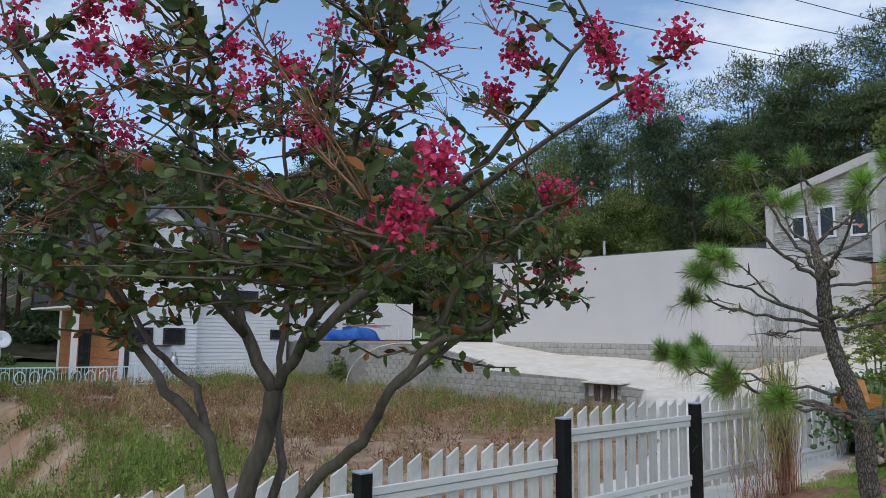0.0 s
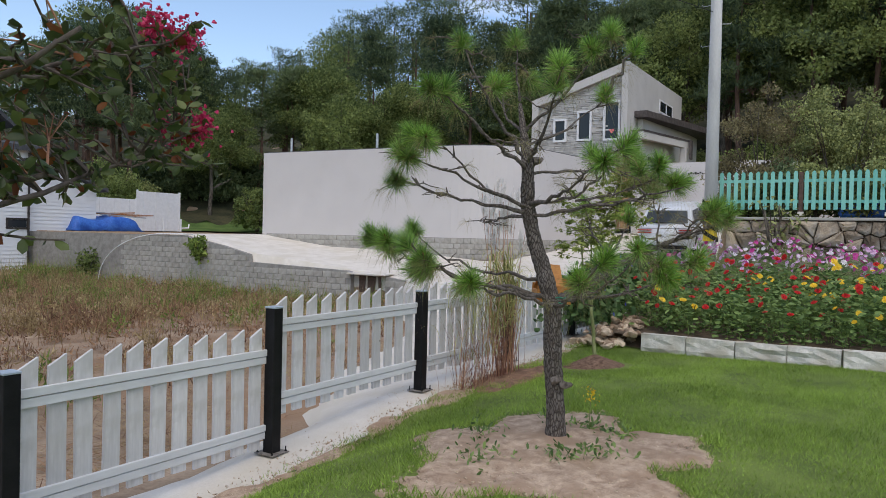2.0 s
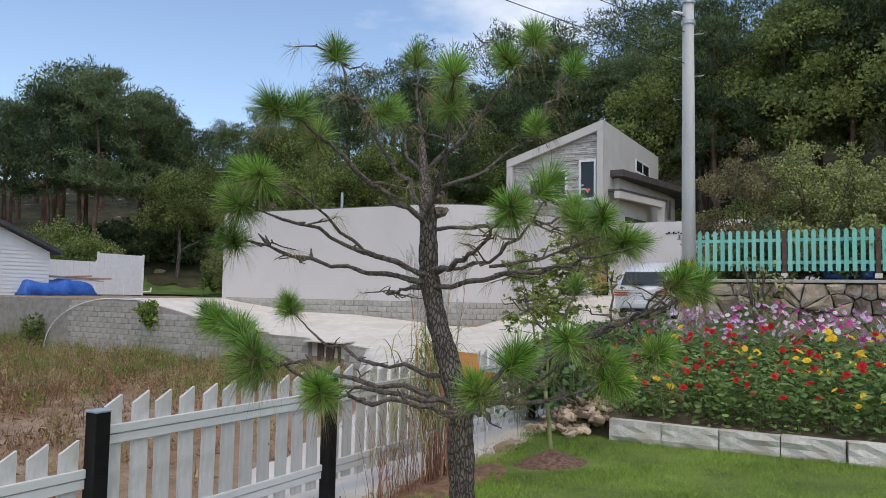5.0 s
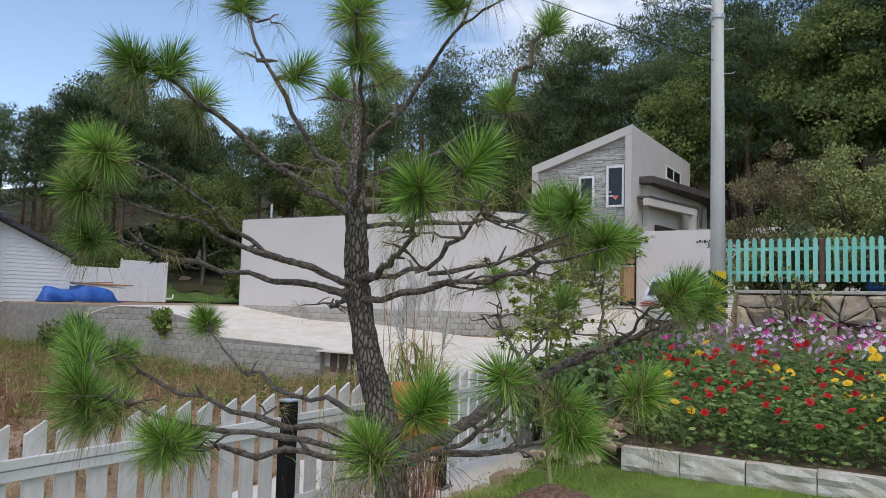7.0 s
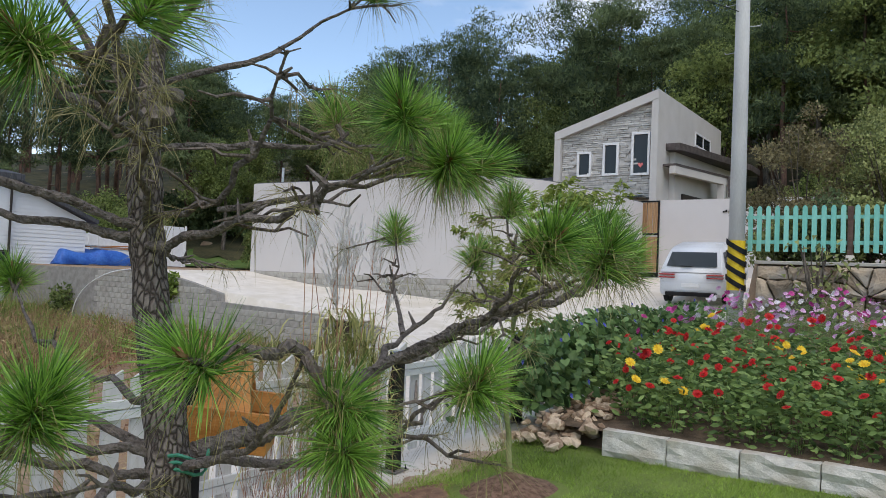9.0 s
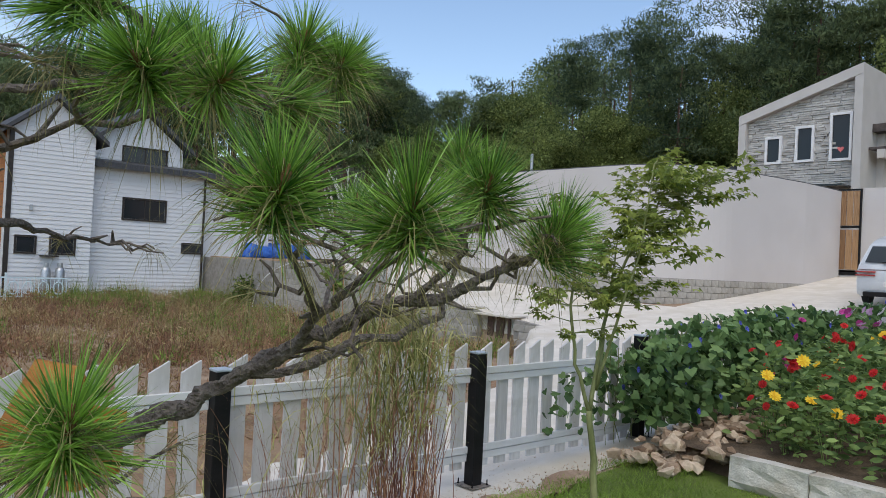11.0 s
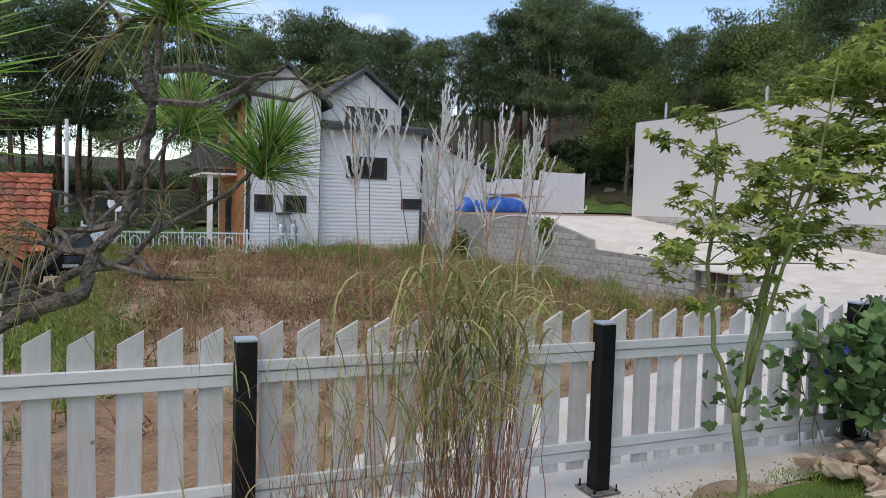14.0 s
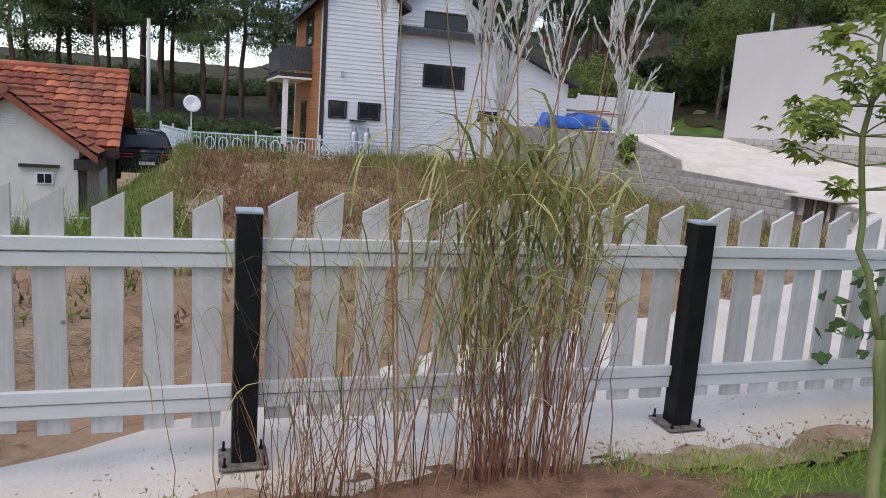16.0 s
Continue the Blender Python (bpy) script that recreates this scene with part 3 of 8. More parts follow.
def stone_mesh(seed, w, h):
    r = random.Random(seed)
    n = r.randint(6, 9)
    ring = []
    for k in range(n):
        a = 2 * math.pi * k / n + r.uniform(-0.2, 0.2)
        q = 1 / max(abs(math.cos(a)), abs(math.sin(a))) ** 0.75
        ring.append((math.cos(a) * w / 2 * q * r.uniform(0.86, 1.02), math.sin(a) * h / 2 * q * r.uniform(0.86, 1.02)))
    V, F = [], []
    for depth, s in ((0.16, 1.0), (-0.05, 0.97), (-0.12, 0.72)):
        for y, z in ring:
            V.append((depth + r.uniform(-0.02, 0.02), y * s, z * s))
    V.append((-0.14, 0, 0))
    for i in range(2):
        for k in range(n):
            F.append((i * n + k, (i + 1) * n + k, (i + 1) * n + (k + 1) % n, i * n + (k + 1) % n))
    for k in range(n):
        F.append((2 * n + k, 3 * n, 2 * n + (k + 1) % n))
    return V, F


def clip_cell(poly, mx, my, nx, ny):
    """The part of a convex outline on the near side of a line through m with normal n."""
    out = []
    for i in range(len(poly)):
        p, q = poly[i], poly[(i + 1) % len(poly)]
        a = (p[0] - mx) * nx + (p[1] - my) * ny
        b = (q[0] - mx) * nx + (q[1] - my) * ny
        if a <= 0:
            out.append(p)
        if a * b < 0:
            f = a / (a - b)
            out.append((p[0] + (q[0] - p[0]) * f, p[1] + (q[1] - p[1]) * f))
    return out


def fitted_stones(y0, y1, z0, z1, seed, big, put):
    """Irregular boulders fitted together: put(stone object, centre y, centre z)."""
    r = random.Random(seed)
    seeds, z = [], z0 + 0.1
    row = 0
    while z < z1:
        step = big * (1.15 - 0.22 * row)
        y = y0 + r.uniform(0, step)
        while y < y1:
            seeds.append((y + r.uniform(-0.2, 0.2), z + r.uniform(-0.17, 0.17)))
            while r.random() < 0.5:
                seeds.append((y + step * r.uniform(0.3, 0.7), z + r.uniform(-0.32, 0.32)))
            y += step * r.uniform(0.75, 1.5)
        z += big * (0.74 - 0.12 * row)
        row += 1
    for i, (cy, cz) in enumerate(seeds):
        poly = [(max(y0, cy - 1.4), z0), (min(y1, cy + 1.4), z0), (min(y1, cy + 1.4), z1), (max(y0, cy - 1.4), z1)]
        for j, (oy, oz) in enumerate(seeds):
            if i != j and abs(oy - cy) < 2.4 and poly:
                poly = clip_cell(poly, (cy + oy) / 2, (cz + oz) / 2, oy - cy, oz - cz)
        if len(poly) < 3:
            continue
        gy, gz = sum(p[0] for p in poly) / len(poly), sum(p[1] for p in poly) / len(poly)
        ring = []
        for k, p in enumerate(poly):
            q = poly[(k + 1) % len(poly)]
            for f in (0.07, 0.5, 0.93):
                u, v = p[0] + (q[0] - p[0]) * f - gy, p[1] + (q[1] - p[1]) * f - gz
                d = math.hypot(u, v) + 1e-6
                w = max(0.2, 1 - r.uniform(-0.012, 0.022) / d)
                ring.append((u * w, v * w))
        n = len(ring)
        V, F = [], []
        out, ty, tz = r.uniform(0.0, 0.11), r.uniform(-0.22, 0.22), r.uniform(-0.22, 0.22)
        for depth, w in ((0.16, 0.98), (-0.005 - out, 1.0), (-0.06 - out, 0.90), (-0.085 - out, 0.5)):
            for u, v in ring:
                V.append((depth + (u * ty + v * tz + r.uniform(-0.012, 0.012)) * (depth < 0), u * w, v * w))
        V.append((-0.105 - out, 0, 0))
        for k in range(3):
            for m in range(n):
                F.append((k * n + m, k * n + (m + 1) % n, (k + 1) * n + (m + 1) % n, (k + 1) * n + m))
        for m in range(n):
            F.append((3 * n + m, 3 * n + (m + 1) % n, 4 * n))
        put(V, F, gy, gz)


def stones():
    def put(V, F, y, z):
        o = tagged_mesh("stone", V, F, M_stone, stone_wall)
        o.matrix_basis = pose(20.40, y, z)
    fitted_stones(-6.5, 3.45, 0.42, 1.98, 23, 0.74, put)


stones()


def turquoise_fence():
    g = prism([(-0.045, 0.06), (0.045, 0.06), (0.045, 0.93), (0.03, 0.97), (0, 0.99), (-0.03, 0.97), (-0.045, 0.93)], "x", -0.012, 0.012)
    me = bpy.data.meshes.new("slat")
    g.to_mesh(me)
    g.free()
    me.materials.append(M_teal)
    ys = [3.74, 1.81, 0.0, -1.77, -3.54, -5.3]
    for a, b in zip(ys, ys[1:]):
        t = thing("garden_fence", 20.45, b, 2.2, "turquoise painted wooden fence panel with rounded slats", "fence", group="turquoise fence")
        n = 11
        for k in range(n):
            shared("slat", me, t, pose(0, 0.12 + k * (a - b - 0.24) / (n - 1), 0))
        for z in (0.22, 0.72):
            part("rail", box(0.015, 0.04, z, 0.05, a - b - 0.04, z + 0.07), M_teal, t)
        p = part("post", box(0.0, -0.05, -0.08, 0.1, 0.05, 0.96, 0.006), M_brownpost, t, "weathered brown post")
        part("footing", box(-0.02, -0.07, -0.09, 0.12, 0.07, 0.01, 0.006), M_concrete, p, "white concrete footing")


turquoise_fence()

# ---- utility pole and cables ----
def utility_pole():
    t = thing("utility_pole", 20.04, 3.79, 0.7, "tall grey concrete utility pole with warning tape", "utility pole")
    g = Geo()
    g.tube([(0, 0, 0), (0, 0, 5), (0, 0, 11.5)], [0.165, 0.145, 0.105], 14)
    g.ob("shaft", M_polecon, t, smooth=True)
    g = Geo()
    g.tube([(0, 0, 0.75), (0, 0, 1.75)], [0.171, 0.168], 14)
    g.ob("tape", M_yellow, t, "yellow warning tape with black stripes")
    for k in range(4):
        g = Geo()
        z = 0.85 + k * 0.24
        n = 14
        V, F = [], []
        for s in range(n + 1):
            a = 2 * math.pi * s / n
            zz = z + 0.12 * math.sin(a)
            for dz in (0.0, 0.11):
                V.append((0.2 * math.cos(a), 0.2 * math.sin(a), zz + dz))
        for s in range(n):
            F.append((2 * s, 2 * s + 2, 2 * s + 3, 2 * s + 1))
        g.add(V, F)
        g.ob("stripe", M_post, t)
    for k, z in enumerate((5.6, 6.1, 6.6, 7.1, 7.6, 8.1)):
        g = Geo()
        s = 1 if k % 2 else -1
        g.tube([(0.0, -0.13 * s, z), (0.05, -0.33 * s, z), (0.05, -0.35 * s, z + 0.04)], [0.011, 0.011, 0.011], 6)
        g.ob("climbing_bolt", M_steel, t)
    for z in (7.85, 7.35, 8.6):
        g = Geo()
        g.tube([(0, 0, z), (0, 0, z + 0.09)], [0.165, 0.165], 14)
        g.ob("band", M_steel, t)
    for z in (8.9, 7.6):
        g = Geo()
        g.tube([(-0.15, 0.1, z), (-0.3, 0.3, z)], [0.03, 0.045], 8)
        g.ob("insulator", M_plastic, t)


utility_pole()
for z0, end, z1 in ((7.1, (-30.0, 28.8), 13.6), (7.85, (-30.0, 27.5), 13.4), (8.2, (-30.0, 27.0), 15.6), (9.9, (-30.0, 26.0), 14.6), (11.2, (-30.0, 24.0), 16.2)):
    g = Geo()
    pts = []
    for i in range(25):
        f = i / 24
        pts.append((20.04 + (end[0] - 20) * f, 3.79 + (end[1] - 3.76) * f, z0 + (z1 - z0) * f - 4 * 1.1 * f * (1 - f)))
    g.tube(pts, [0.009] * 25, 5)
    tagged(g.ob("power_cable", M_wire), "thin black overhead cable hung from the pole", "cable", group="power cables")


# ---- houses ----
def lap_wall(outline_fn, z0, z1, x0, x1, y, pitch=0.175, proud=0.024):
    """Horizontal lap boarding on a wall facing -y; outline_fn(z) gives the left and right ends at that height."""
    V, F = [], []
    z = z0
    while z < z1 - 0.01:
        zt = min(z + pitch, z1)
        a0, b0 = outline_fn(z)
        a1, b1 = outline_fn(zt)
        if b0 - a0 > 0.05:
            n = len(V)
            V += [(a0, y - proud, z), (b0, y - proud, z), (b1, y, zt), (a1, y, zt), (a0, y, z), (b0, y, z)]
            F += [(n, n + 1, n + 2, n + 3), (n + 4, n + 5, n + 1, n)]
        z += pitch
    return V, F


def window(parent, x0, z0, x1, z1, y, frame_mat=None, sash=1, axis="y"):
    """A framed window on a wall that faces -y (or -x, then x0 and x1 run along y)."""
    fm = frame_mat or M_frame
    turn = pose(0, 0, 0) if axis == "y" else pose(0, 0, 0, 0, 0, -90)
    bm = bmesh.new()
    f = 0.07
    for a, b, c, d in ((x0 - f, z0 - f, x1 + f, z0), (x0 - f, z1, x1 + f, z1 + f), (x0 - f, z0, x0, z1), (x1, z0, x1 + f, z1)):
        add_box(bm, a, -0.06, b, c, 0.02, d)
    o = part("window", bm, fm, parent)
    o.matrix_basis = pose(0, y, 0) if axis == "y" else pose(y, 0, 0, 0, 0, 90) @ Matrix.Scale(-1, 4, (0, 1, 0)) @ Matrix.Scale(1, 4)
    for k in range(sash):
        a, b = x0 + (x1 - x0) * k / sash, x0 + (x1 - x0) * (k + 1) / sash
        part("pane", box(a + 0.02, -0.022, z0 + 0.01, b - 0.02, -0.012, z1 - 0.01), M_glass, o)
        if sash > 1 and k:
            part("mullion", box(a - 0.02, -0.035, z0, a + 0.02, -0.005, z1), fm, o)
    return o


def white_house():
    t = thing("white_house", 0, 0, 0, "two storey white boarded house with dark gabled roofs", "house")
    Y, B = 33.0, -0.9
    xa, xb, eave, apex = 11.85, 14.95, 5.95, 7.25
    xm = (xa + xb) / 2
    part("core", prism([(xa, B), (xb, B), (xb, eave), (xm, apex), (xa, eave)], "y", Y + 0.001, Y + 10), M_white, t)
    def left_gable(z):
        k = max(0.0, (z - eave) / (apex - eave))
        return xa + (xm - xa) * k, xb + (xm - xb) * k
    V, F = lap_wall(left_gable, B, apex, xa, xb, Y)
    tagged(tagged_mesh("front_boarding", V, F, M_white, t, "white lap boarding"), kind="stuff")
    part("corner_trim", box(xa - 0.06, Y - 0.05, B, xa + 0.10, Y + 0.1, eave), M_frame, t, "dark corner trim")
    # side wall of timber with a balcony
    part("timber_wall", box(xa - 0.03, Y + 0.9, B, xa + 0.05, Y + 9.5, eave - 0.05), M_wood, t, "orange timber boarding")
    for k in range(14):
        z = B + 0.25 + k * 0.5
        part("board_joint", box(xa - 0.036, Y + 0.92, z, xa - 0.02, Y + 9.48, z + 0.018), M_frame, t)
    for y0, y1, z0, z1 in ((Y + 3.0, Y + 5.2, 4.2, 5.6), (Y + 4.6, Y + 6.2, B + 0.3, 1.7)):
        f = part("side_window", box(xa - 0.10, y0, z0, xa - 0.03, y1, z1, 0.01), M_frame, t)
        part("pane", box(xa - 0.115, y0 + 0.08, z0 + 0.08, xa - 0.10, y1 - 0.08, z1 - 0.08), M_glass, f)
    bal = part("balcony", box(10.35, Y + 3.0, 2.72, xa - 0.04, Y + 9.2, 2.90), M_frame, t, "dark balcony with a grey front panel")
    part("edge", box(10.28, Y + 2.94, 2.62, xa - 0.04, Y + 9.26, 2.71), M_wframe, bal, "white floor edge")
    part("front_panel", box(10.36, Y + 3.02, 3.0, xa - 0.06, Y + 3.07, 4.05), M_roofdark, bal)
    part("side_panel", box(10.36, Y + 3.08, 3.0, 10.41, Y + 9.2, 4.05), M_roofdark, bal)
    part("column", box(10.55, Y + 3.1, B, 10.78, Y + 3.33, 2.61), M_wframe, t, "white porch column")
    # roof of the gable
    for s in (-1, 1):
        x0 = xm
        xe = xm + s * (xb - xa) / 2 + s * 0.45
        ze = eave - (apex - eave) / ((xb - xa) / 2) * 0.45
        part("roof", prism([(x0, apex + 0.06), (xe, ze + 0.06), (xe, ze + 0.24), (x0, apex + 0.26)], "y", Y - 0.35, Y + 10.3), M_roofdark, t, "dark metal roof")
    g = Geo()
    g.tube([(13.4, Y - 0.02, 6.6), (13.4, Y - 0.06, 6.6)], [0.2, 0.2], 16)
    g.ob("gable_vent", M_white, t)
    # lower right block
    xr = 20.05
    part("core", box(xb + 0.002, Y + 0.6, B, xr, Y + 9, 4.85), M_white, t)
    V, F = lap_wall(lambda z: (xb, xr), B, 4.85, xb, xr, Y + 0.598)
    tagged(tagged_mesh("front_boarding", V, F, M_white, t, "white lap boarding"), kind="stuff")
    part("ledge_roof", prism([(Y + 0.15, 4.80), (Y + 1.7, 5.25), (Y + 1.7, 5.32), (Y + 0.15, 5.05)], "x", xb - 0.02, xr + 0.3), M_roofdark, t, "dark metal ledge roof")
    # upper gable set back
    ga, gb, gm, ge, gp = 15.3, 19.3, 17.4, 6.1, 7.6
    yb = Y + 1.6
    part("core", prism([(ga, 4.85), (gb, 4.85), (gb, ge), (gm, gp), (ga, ge)], "y", yb + 0.001, Y + 9), M_white, t)
    def upper(z):
        k = max(0.0, (z - ge) / (gp - ge))
        return ga + (gm - ga) * k, gb + (gm - gb) * k
    V, F = lap_wall(upper, 5.0, gp, ga, gb, yb)
    tagged(tagged_mesh("front_boarding", V, F, M_white, t, "white lap boarding"), kind="stuff")
    for s in (-1, 1):
        xe = gm + s * 2.35
        ze = gp - 2.35 * (gp - ge) / ((gb - ga) / 2)
        part("roof", prism([(gm, gp + 0.05), (xe, ze + 0.05), (xe, ze + 0.24), (gm, gp + 0.26)], "y", yb - 0.4, Y + 9.4), M_roofdark, t, "dark metal roof")
    g = Geo()
    g.tube([(17.4, yb - 0.02, 6.95), (17.4, yb - 0.06, 6.95)], [0.18, 0.18], 16)
    g.ob("gable_vent", M_white, t)
    # lean-to at the right
    xl = 23.6
    part("core", prism([(xr + 0.002, B), (xl, B), (xl, 3.3), (xr + 0.002, 4.8)], "y", Y + 0.9, Y + 8), M_white, t)
    V, F = lap_wall(lambda z: (xr, xl if z < 3.3 else xl - (z - 3.3) / 1.5 * (xl - xr)), B, 4.75, xr, xl, Y + 0.898)
    tagged(tagged_mesh("front_boarding", V, F, M_white, t, "white lap boarding"), kind="stuff")
    part("roof", prism([(xr - 0.1, 4.85), (xl + 0.4, 3.2), (xl + 0.4, 3.38), (xr - 0.1, 5.06)], "y", Y + 0.5, Y + 8.4), M_roofdark, t, "dark metal roof")
    window(t, 12.2, 1.10, 12.85, 1.70, Y - 0.02)
    window(t, 13.45, 1.10, 14.3, 1.70, Y - 0.02, sash=2)
    window(t, 16.4, 2.72, 18.2, 3.58, Y + 0.58, sash=2)
    window(t, 16.6, 5.3, 18.5, 5.95, yb - 0.02, sash=2)
    window(t, 19.1, 1.36, 19.95, 1.72, Y + 0.58)
    for x in (15.05, 20.0):
        g = Geo()
        g.tube([(x, Y + 0.5, 4.75), (x, Y + 0.5, B + 0.2)], [0.05, 0.05], 8)
        g.ob("downpipe", M_frame, t)
    part("wall_lamp", box(12.6, Y - 0.12, 2.75, 12.72, Y - 0.02, 2.98, 0.01), M_steel, t)
    part("shelf", box(13.05, Y - 0.3, 0.95, 13.7, Y - 0.02, 1.0), M_frame, t)


white_house()


def gas_bottle(x, y):
    g = Geo()
    t = thing("gas_bottle", x, y, -0.66, "grey gas cylinder standing beside the white house", "gas bottle", group="gas bottles")
    g.tube([(0, 0, 0), (0, 0, 0.04), (0, 0, 1.05), (0, 0, 1.18), (0, 0, 1.22)], [0.17, 0.185, 0.185, 0.12, 0.05], 14)
    g.ob("body", M_steel, t, smooth=True)
    g = Geo()
    g.tube([(0, 0, 1.2), (0, 0, 1.38)], [0.10, 0.10], 10)
    g.ob("valve_guard", M_steel, t)


gas_bottle(13.2, 32.5)
gas_bottle(13.72, 32.5)


M_balus = material("pale_aqua_paint", (0.50, 0.64, 0.68), (0.66, 0.76, 0.79), 6, 0.5, 0.05, 40)


def yard_balustrade():
    def bay(x0, y0, x1, y1):
        L = math.hypot(x1 - x0, y1 - y0)
        t = thing("balustrade", x0, y0, -0.66, "pale aqua wrought metal garden balustrade", "fence", rz=math.degrees(math.atan2(y1 - y0, x1 - x0)), group="white balustrade")
        part("top_rail", box(0, -0.02, 0.80, L, 0.02, 0.85), M_balus, t)
        part("bottom_rail", box(0, -0.02, 0.10, L, 0.02, 0.14), M_balus, t)
        part("post", box(-0.04, -0.04, 0, 0.04, 0.04, 1.0), M_balus, t)
        n = int(L / 0.13)
        for k in range(1, n):
            x = k * L / n
            part("bar", box(x - 0.011, -0.011, 0.14, x + 0.011, 0.011, 0.80), M_balus, t)
        for k in range(int(L / 0.5)):
            g = Geo()
            cx = 0.25 + k * 0.5
            pts = [(cx + 0.17 * math.cos(a * math.pi / 6), -0.02, 0.45 + 0.24 * math.sin(a * math.pi / 6)) for a in range(13)]
            g.tube(pts, [0.024] * 13, 5)
            g.ob("scroll", M_balus, t)
    bay(6.65, 31.3, 9.1, 31.2)
    bay(9.1, 31.2, 11.55, 31.1)
    bay(11.55, 31.1, 13.7, 30.9)
    bay(5.3, 38.0, 5.95, 34.6)
    bay(5.95, 34.6, 6.65, 31.3)


yard_balustrade()


def satellite_dish():
    t = thing("satellite_dish", 6.72, 31.4, -0.66, "round white satellite dish on a thin mast", "satellite dish")
    g = Geo()
    g.tube([(0, 0, 0), (0, 0, 1.65)], [0.035, 0.03], 8)
    g.ob("mast", M_plastic, t)
    V, F = [], []
    n = 18
    for j, r in enumerate((0.02, 0.14, 0.25, 0.33)):
        for k in range(n):
            a = 2 * math.pi * k / n
            V.append((r * math.cos(a), -0.15 - r * r * 0.5 + 0.1, r * math.sin(a)))
    for j in range(3):
        for k in range(n):
            F.append((j * n + k, j * n + (k + 1) % n, (j + 1) * n + (k + 1) % n, (j + 1) * n + k))
    F.append(tuple(range(n)))
    o = tagged_mesh("dish", V, F, M_plastic, t, smooth=True)
    o.matrix_basis = pose(0, 0, 1.85, -18, 0, 15)
    sol = o.modifiers.new("thickness", "SOLIDIFY")
    sol.thickness = 0.012


satellite_dish()


def tile_field(a, along, down, nc, nr):
    """Curved clay tiles in rows: from corner a, nc columns along one edge and nr rows down the other."""
    a, along, down = Vector(a), Vector(along), Vector(down)
    n = along.cross(down).normalized()
    n = n if n.z > 0 else -n
    V, F = [], []
    for r in range(nr):
        for c in range(nc):
            b = len(V)
            for f, up in ((r / nr, 0.0), ((r + 1.06) / nr, 0.05)):
                for k in range(5):
                    V.append(a + along * ((c + k / 4) / nc) + down * f + n * (up + 0.045 * math.sin(math.pi * k / 4)))
            for k in range(4):
                F.append((b + k, b + k + 1, b + 6 + k, b + 5 + k))
            F.append((b + 5, b + 6, b + 7, b + 8, b + 9))
    return V, F


def red_house():
    t = thing("red_roof_house", -0.2, 0, -0.32, "small cream walled house with a red clay tile roof", "house")
    base = -3.0
    part("main_wall", prism([(26.1, base), (31.0, base), (31.0, 0.3), (28.6, 2.1), (26.1, 0.2)], "x", -6.0, 4.35), M_cream, t)
    V, F = tile_field((-6.5, 28.6, 2.36), (11.5, 0, 0), (0, -3.3, -2.26), 34, 11)
    tagged_mesh("main_roof", V, F, M_tile, t, "rows of curved red clay tiles")
    part("roof_deck", prism([(28.6, 2.30), (25.35, 0.06), (25.35, -0.14), (28.6, 2.12), (31.6, 0.1), (31.6, 0.28)], "x", -6.45, 4.95), M_tile, t)
    g = Geo()
    g.tube([(-6.5, 28.6, 2.38), (5.0, 28.6, 2.38)], [0.13, 0.13], 10)
    g.ob("ridge_tiles", M_tile, t)
    part("eave_board", box(-6.4, 25.3, -0.22, 4.98, 25.42, 0.02), M_frame, t)
    part("wing_wall", prism([(0.5, base), (4.05, base), (4.05, 0.05), (2.3, 1.38), (0.5, 0.05)], "y", 24.3, 26.09), M_cream, t)
    for s in (-1, 1):
        V, F = tile_field((2.3, 23.9, 1.62), (0, 4.6, 0), (s * 2.25, 0, -1.66), 13, 8)
        tagged_mesh("wing_roof", V, F, M_tile, t, "rows of curved red clay tiles")
        part("barge_board", prism([(2.3, 1.58), (2.3 + s * 2.28, -0.10), (2.3 + s * 2.28, -0.30), (2.3, 1.38)], "y", 23.85, 23.98), M_tile, t)
    g = Geo()
    g.tube([(2.3, 23.8, 1.60), (2.3, 28.0, 1.60)], [0.13, 0.13], 10)
    g.ob("ridge_tiles", M_tile, t)
    part("soffit_block", box(3.95, 24.0, -0.5, 4.62, 26.2, -0.2), M_frame, t)
    for x, y in ((4.12, 24.3), (4.72, 25.7)):
        part("porch_post", box(x - 0.1, y, base, x + 0.1, y + 0.22, -0.2), M_frame, t, "dark square porch post")
    w = part("window", box(2.95, 24.24, -0.95, 3.40, 24.31, -0.62, 0.01), M_wframe, t)
    part("pane", box(3.0, 24.225, -0.91, 3.16, 24.238, -0.66), M_glass, w)
    part("pane", box(3.19, 24.225, -0.91, 3.35, 24.238, -0.66), M_glass, w)
    part("lintel", box(2.55, 24.15, -0.48, 3.55, 24.31, -0.40), M_frame, t)
    for k in range(5):
        part("vent_slat", box(2.15, 24.27, 0.62 + k * 0.07, 2.5, 24.31, 0.66 + k * 0.07), M_plastic, t)


red_house()


def lattice_fence():
    M_bluepaint = material("blue_grey_paint", (0.16, 0.22, 0.34), (0.28, 0.34, 0.46), 6, 0.6, 0.1, 40)
    for k in range(3):
        t = thing("lattice_fence", 0.7 + k * 1.25, 22.6, float(lot_z(2.0, 22.6)) - 0.1, "low white and blue lattice fence before the small house", "fence", group="lattice fence")
        for z in (0.06, 0.62):
            part("rail", box(0, -0.02, z, 1.24, 0.02, z + 0.05), M_plastic, t)
        for j in range(10):
            part("bar", box(j * 0.125 + 0.03, -0.012, 0.11, j * 0.125 + 0.09, 0.012, 0.62), M_bluepaint if j % 2 else M_plastic, t)


lattice_fence()


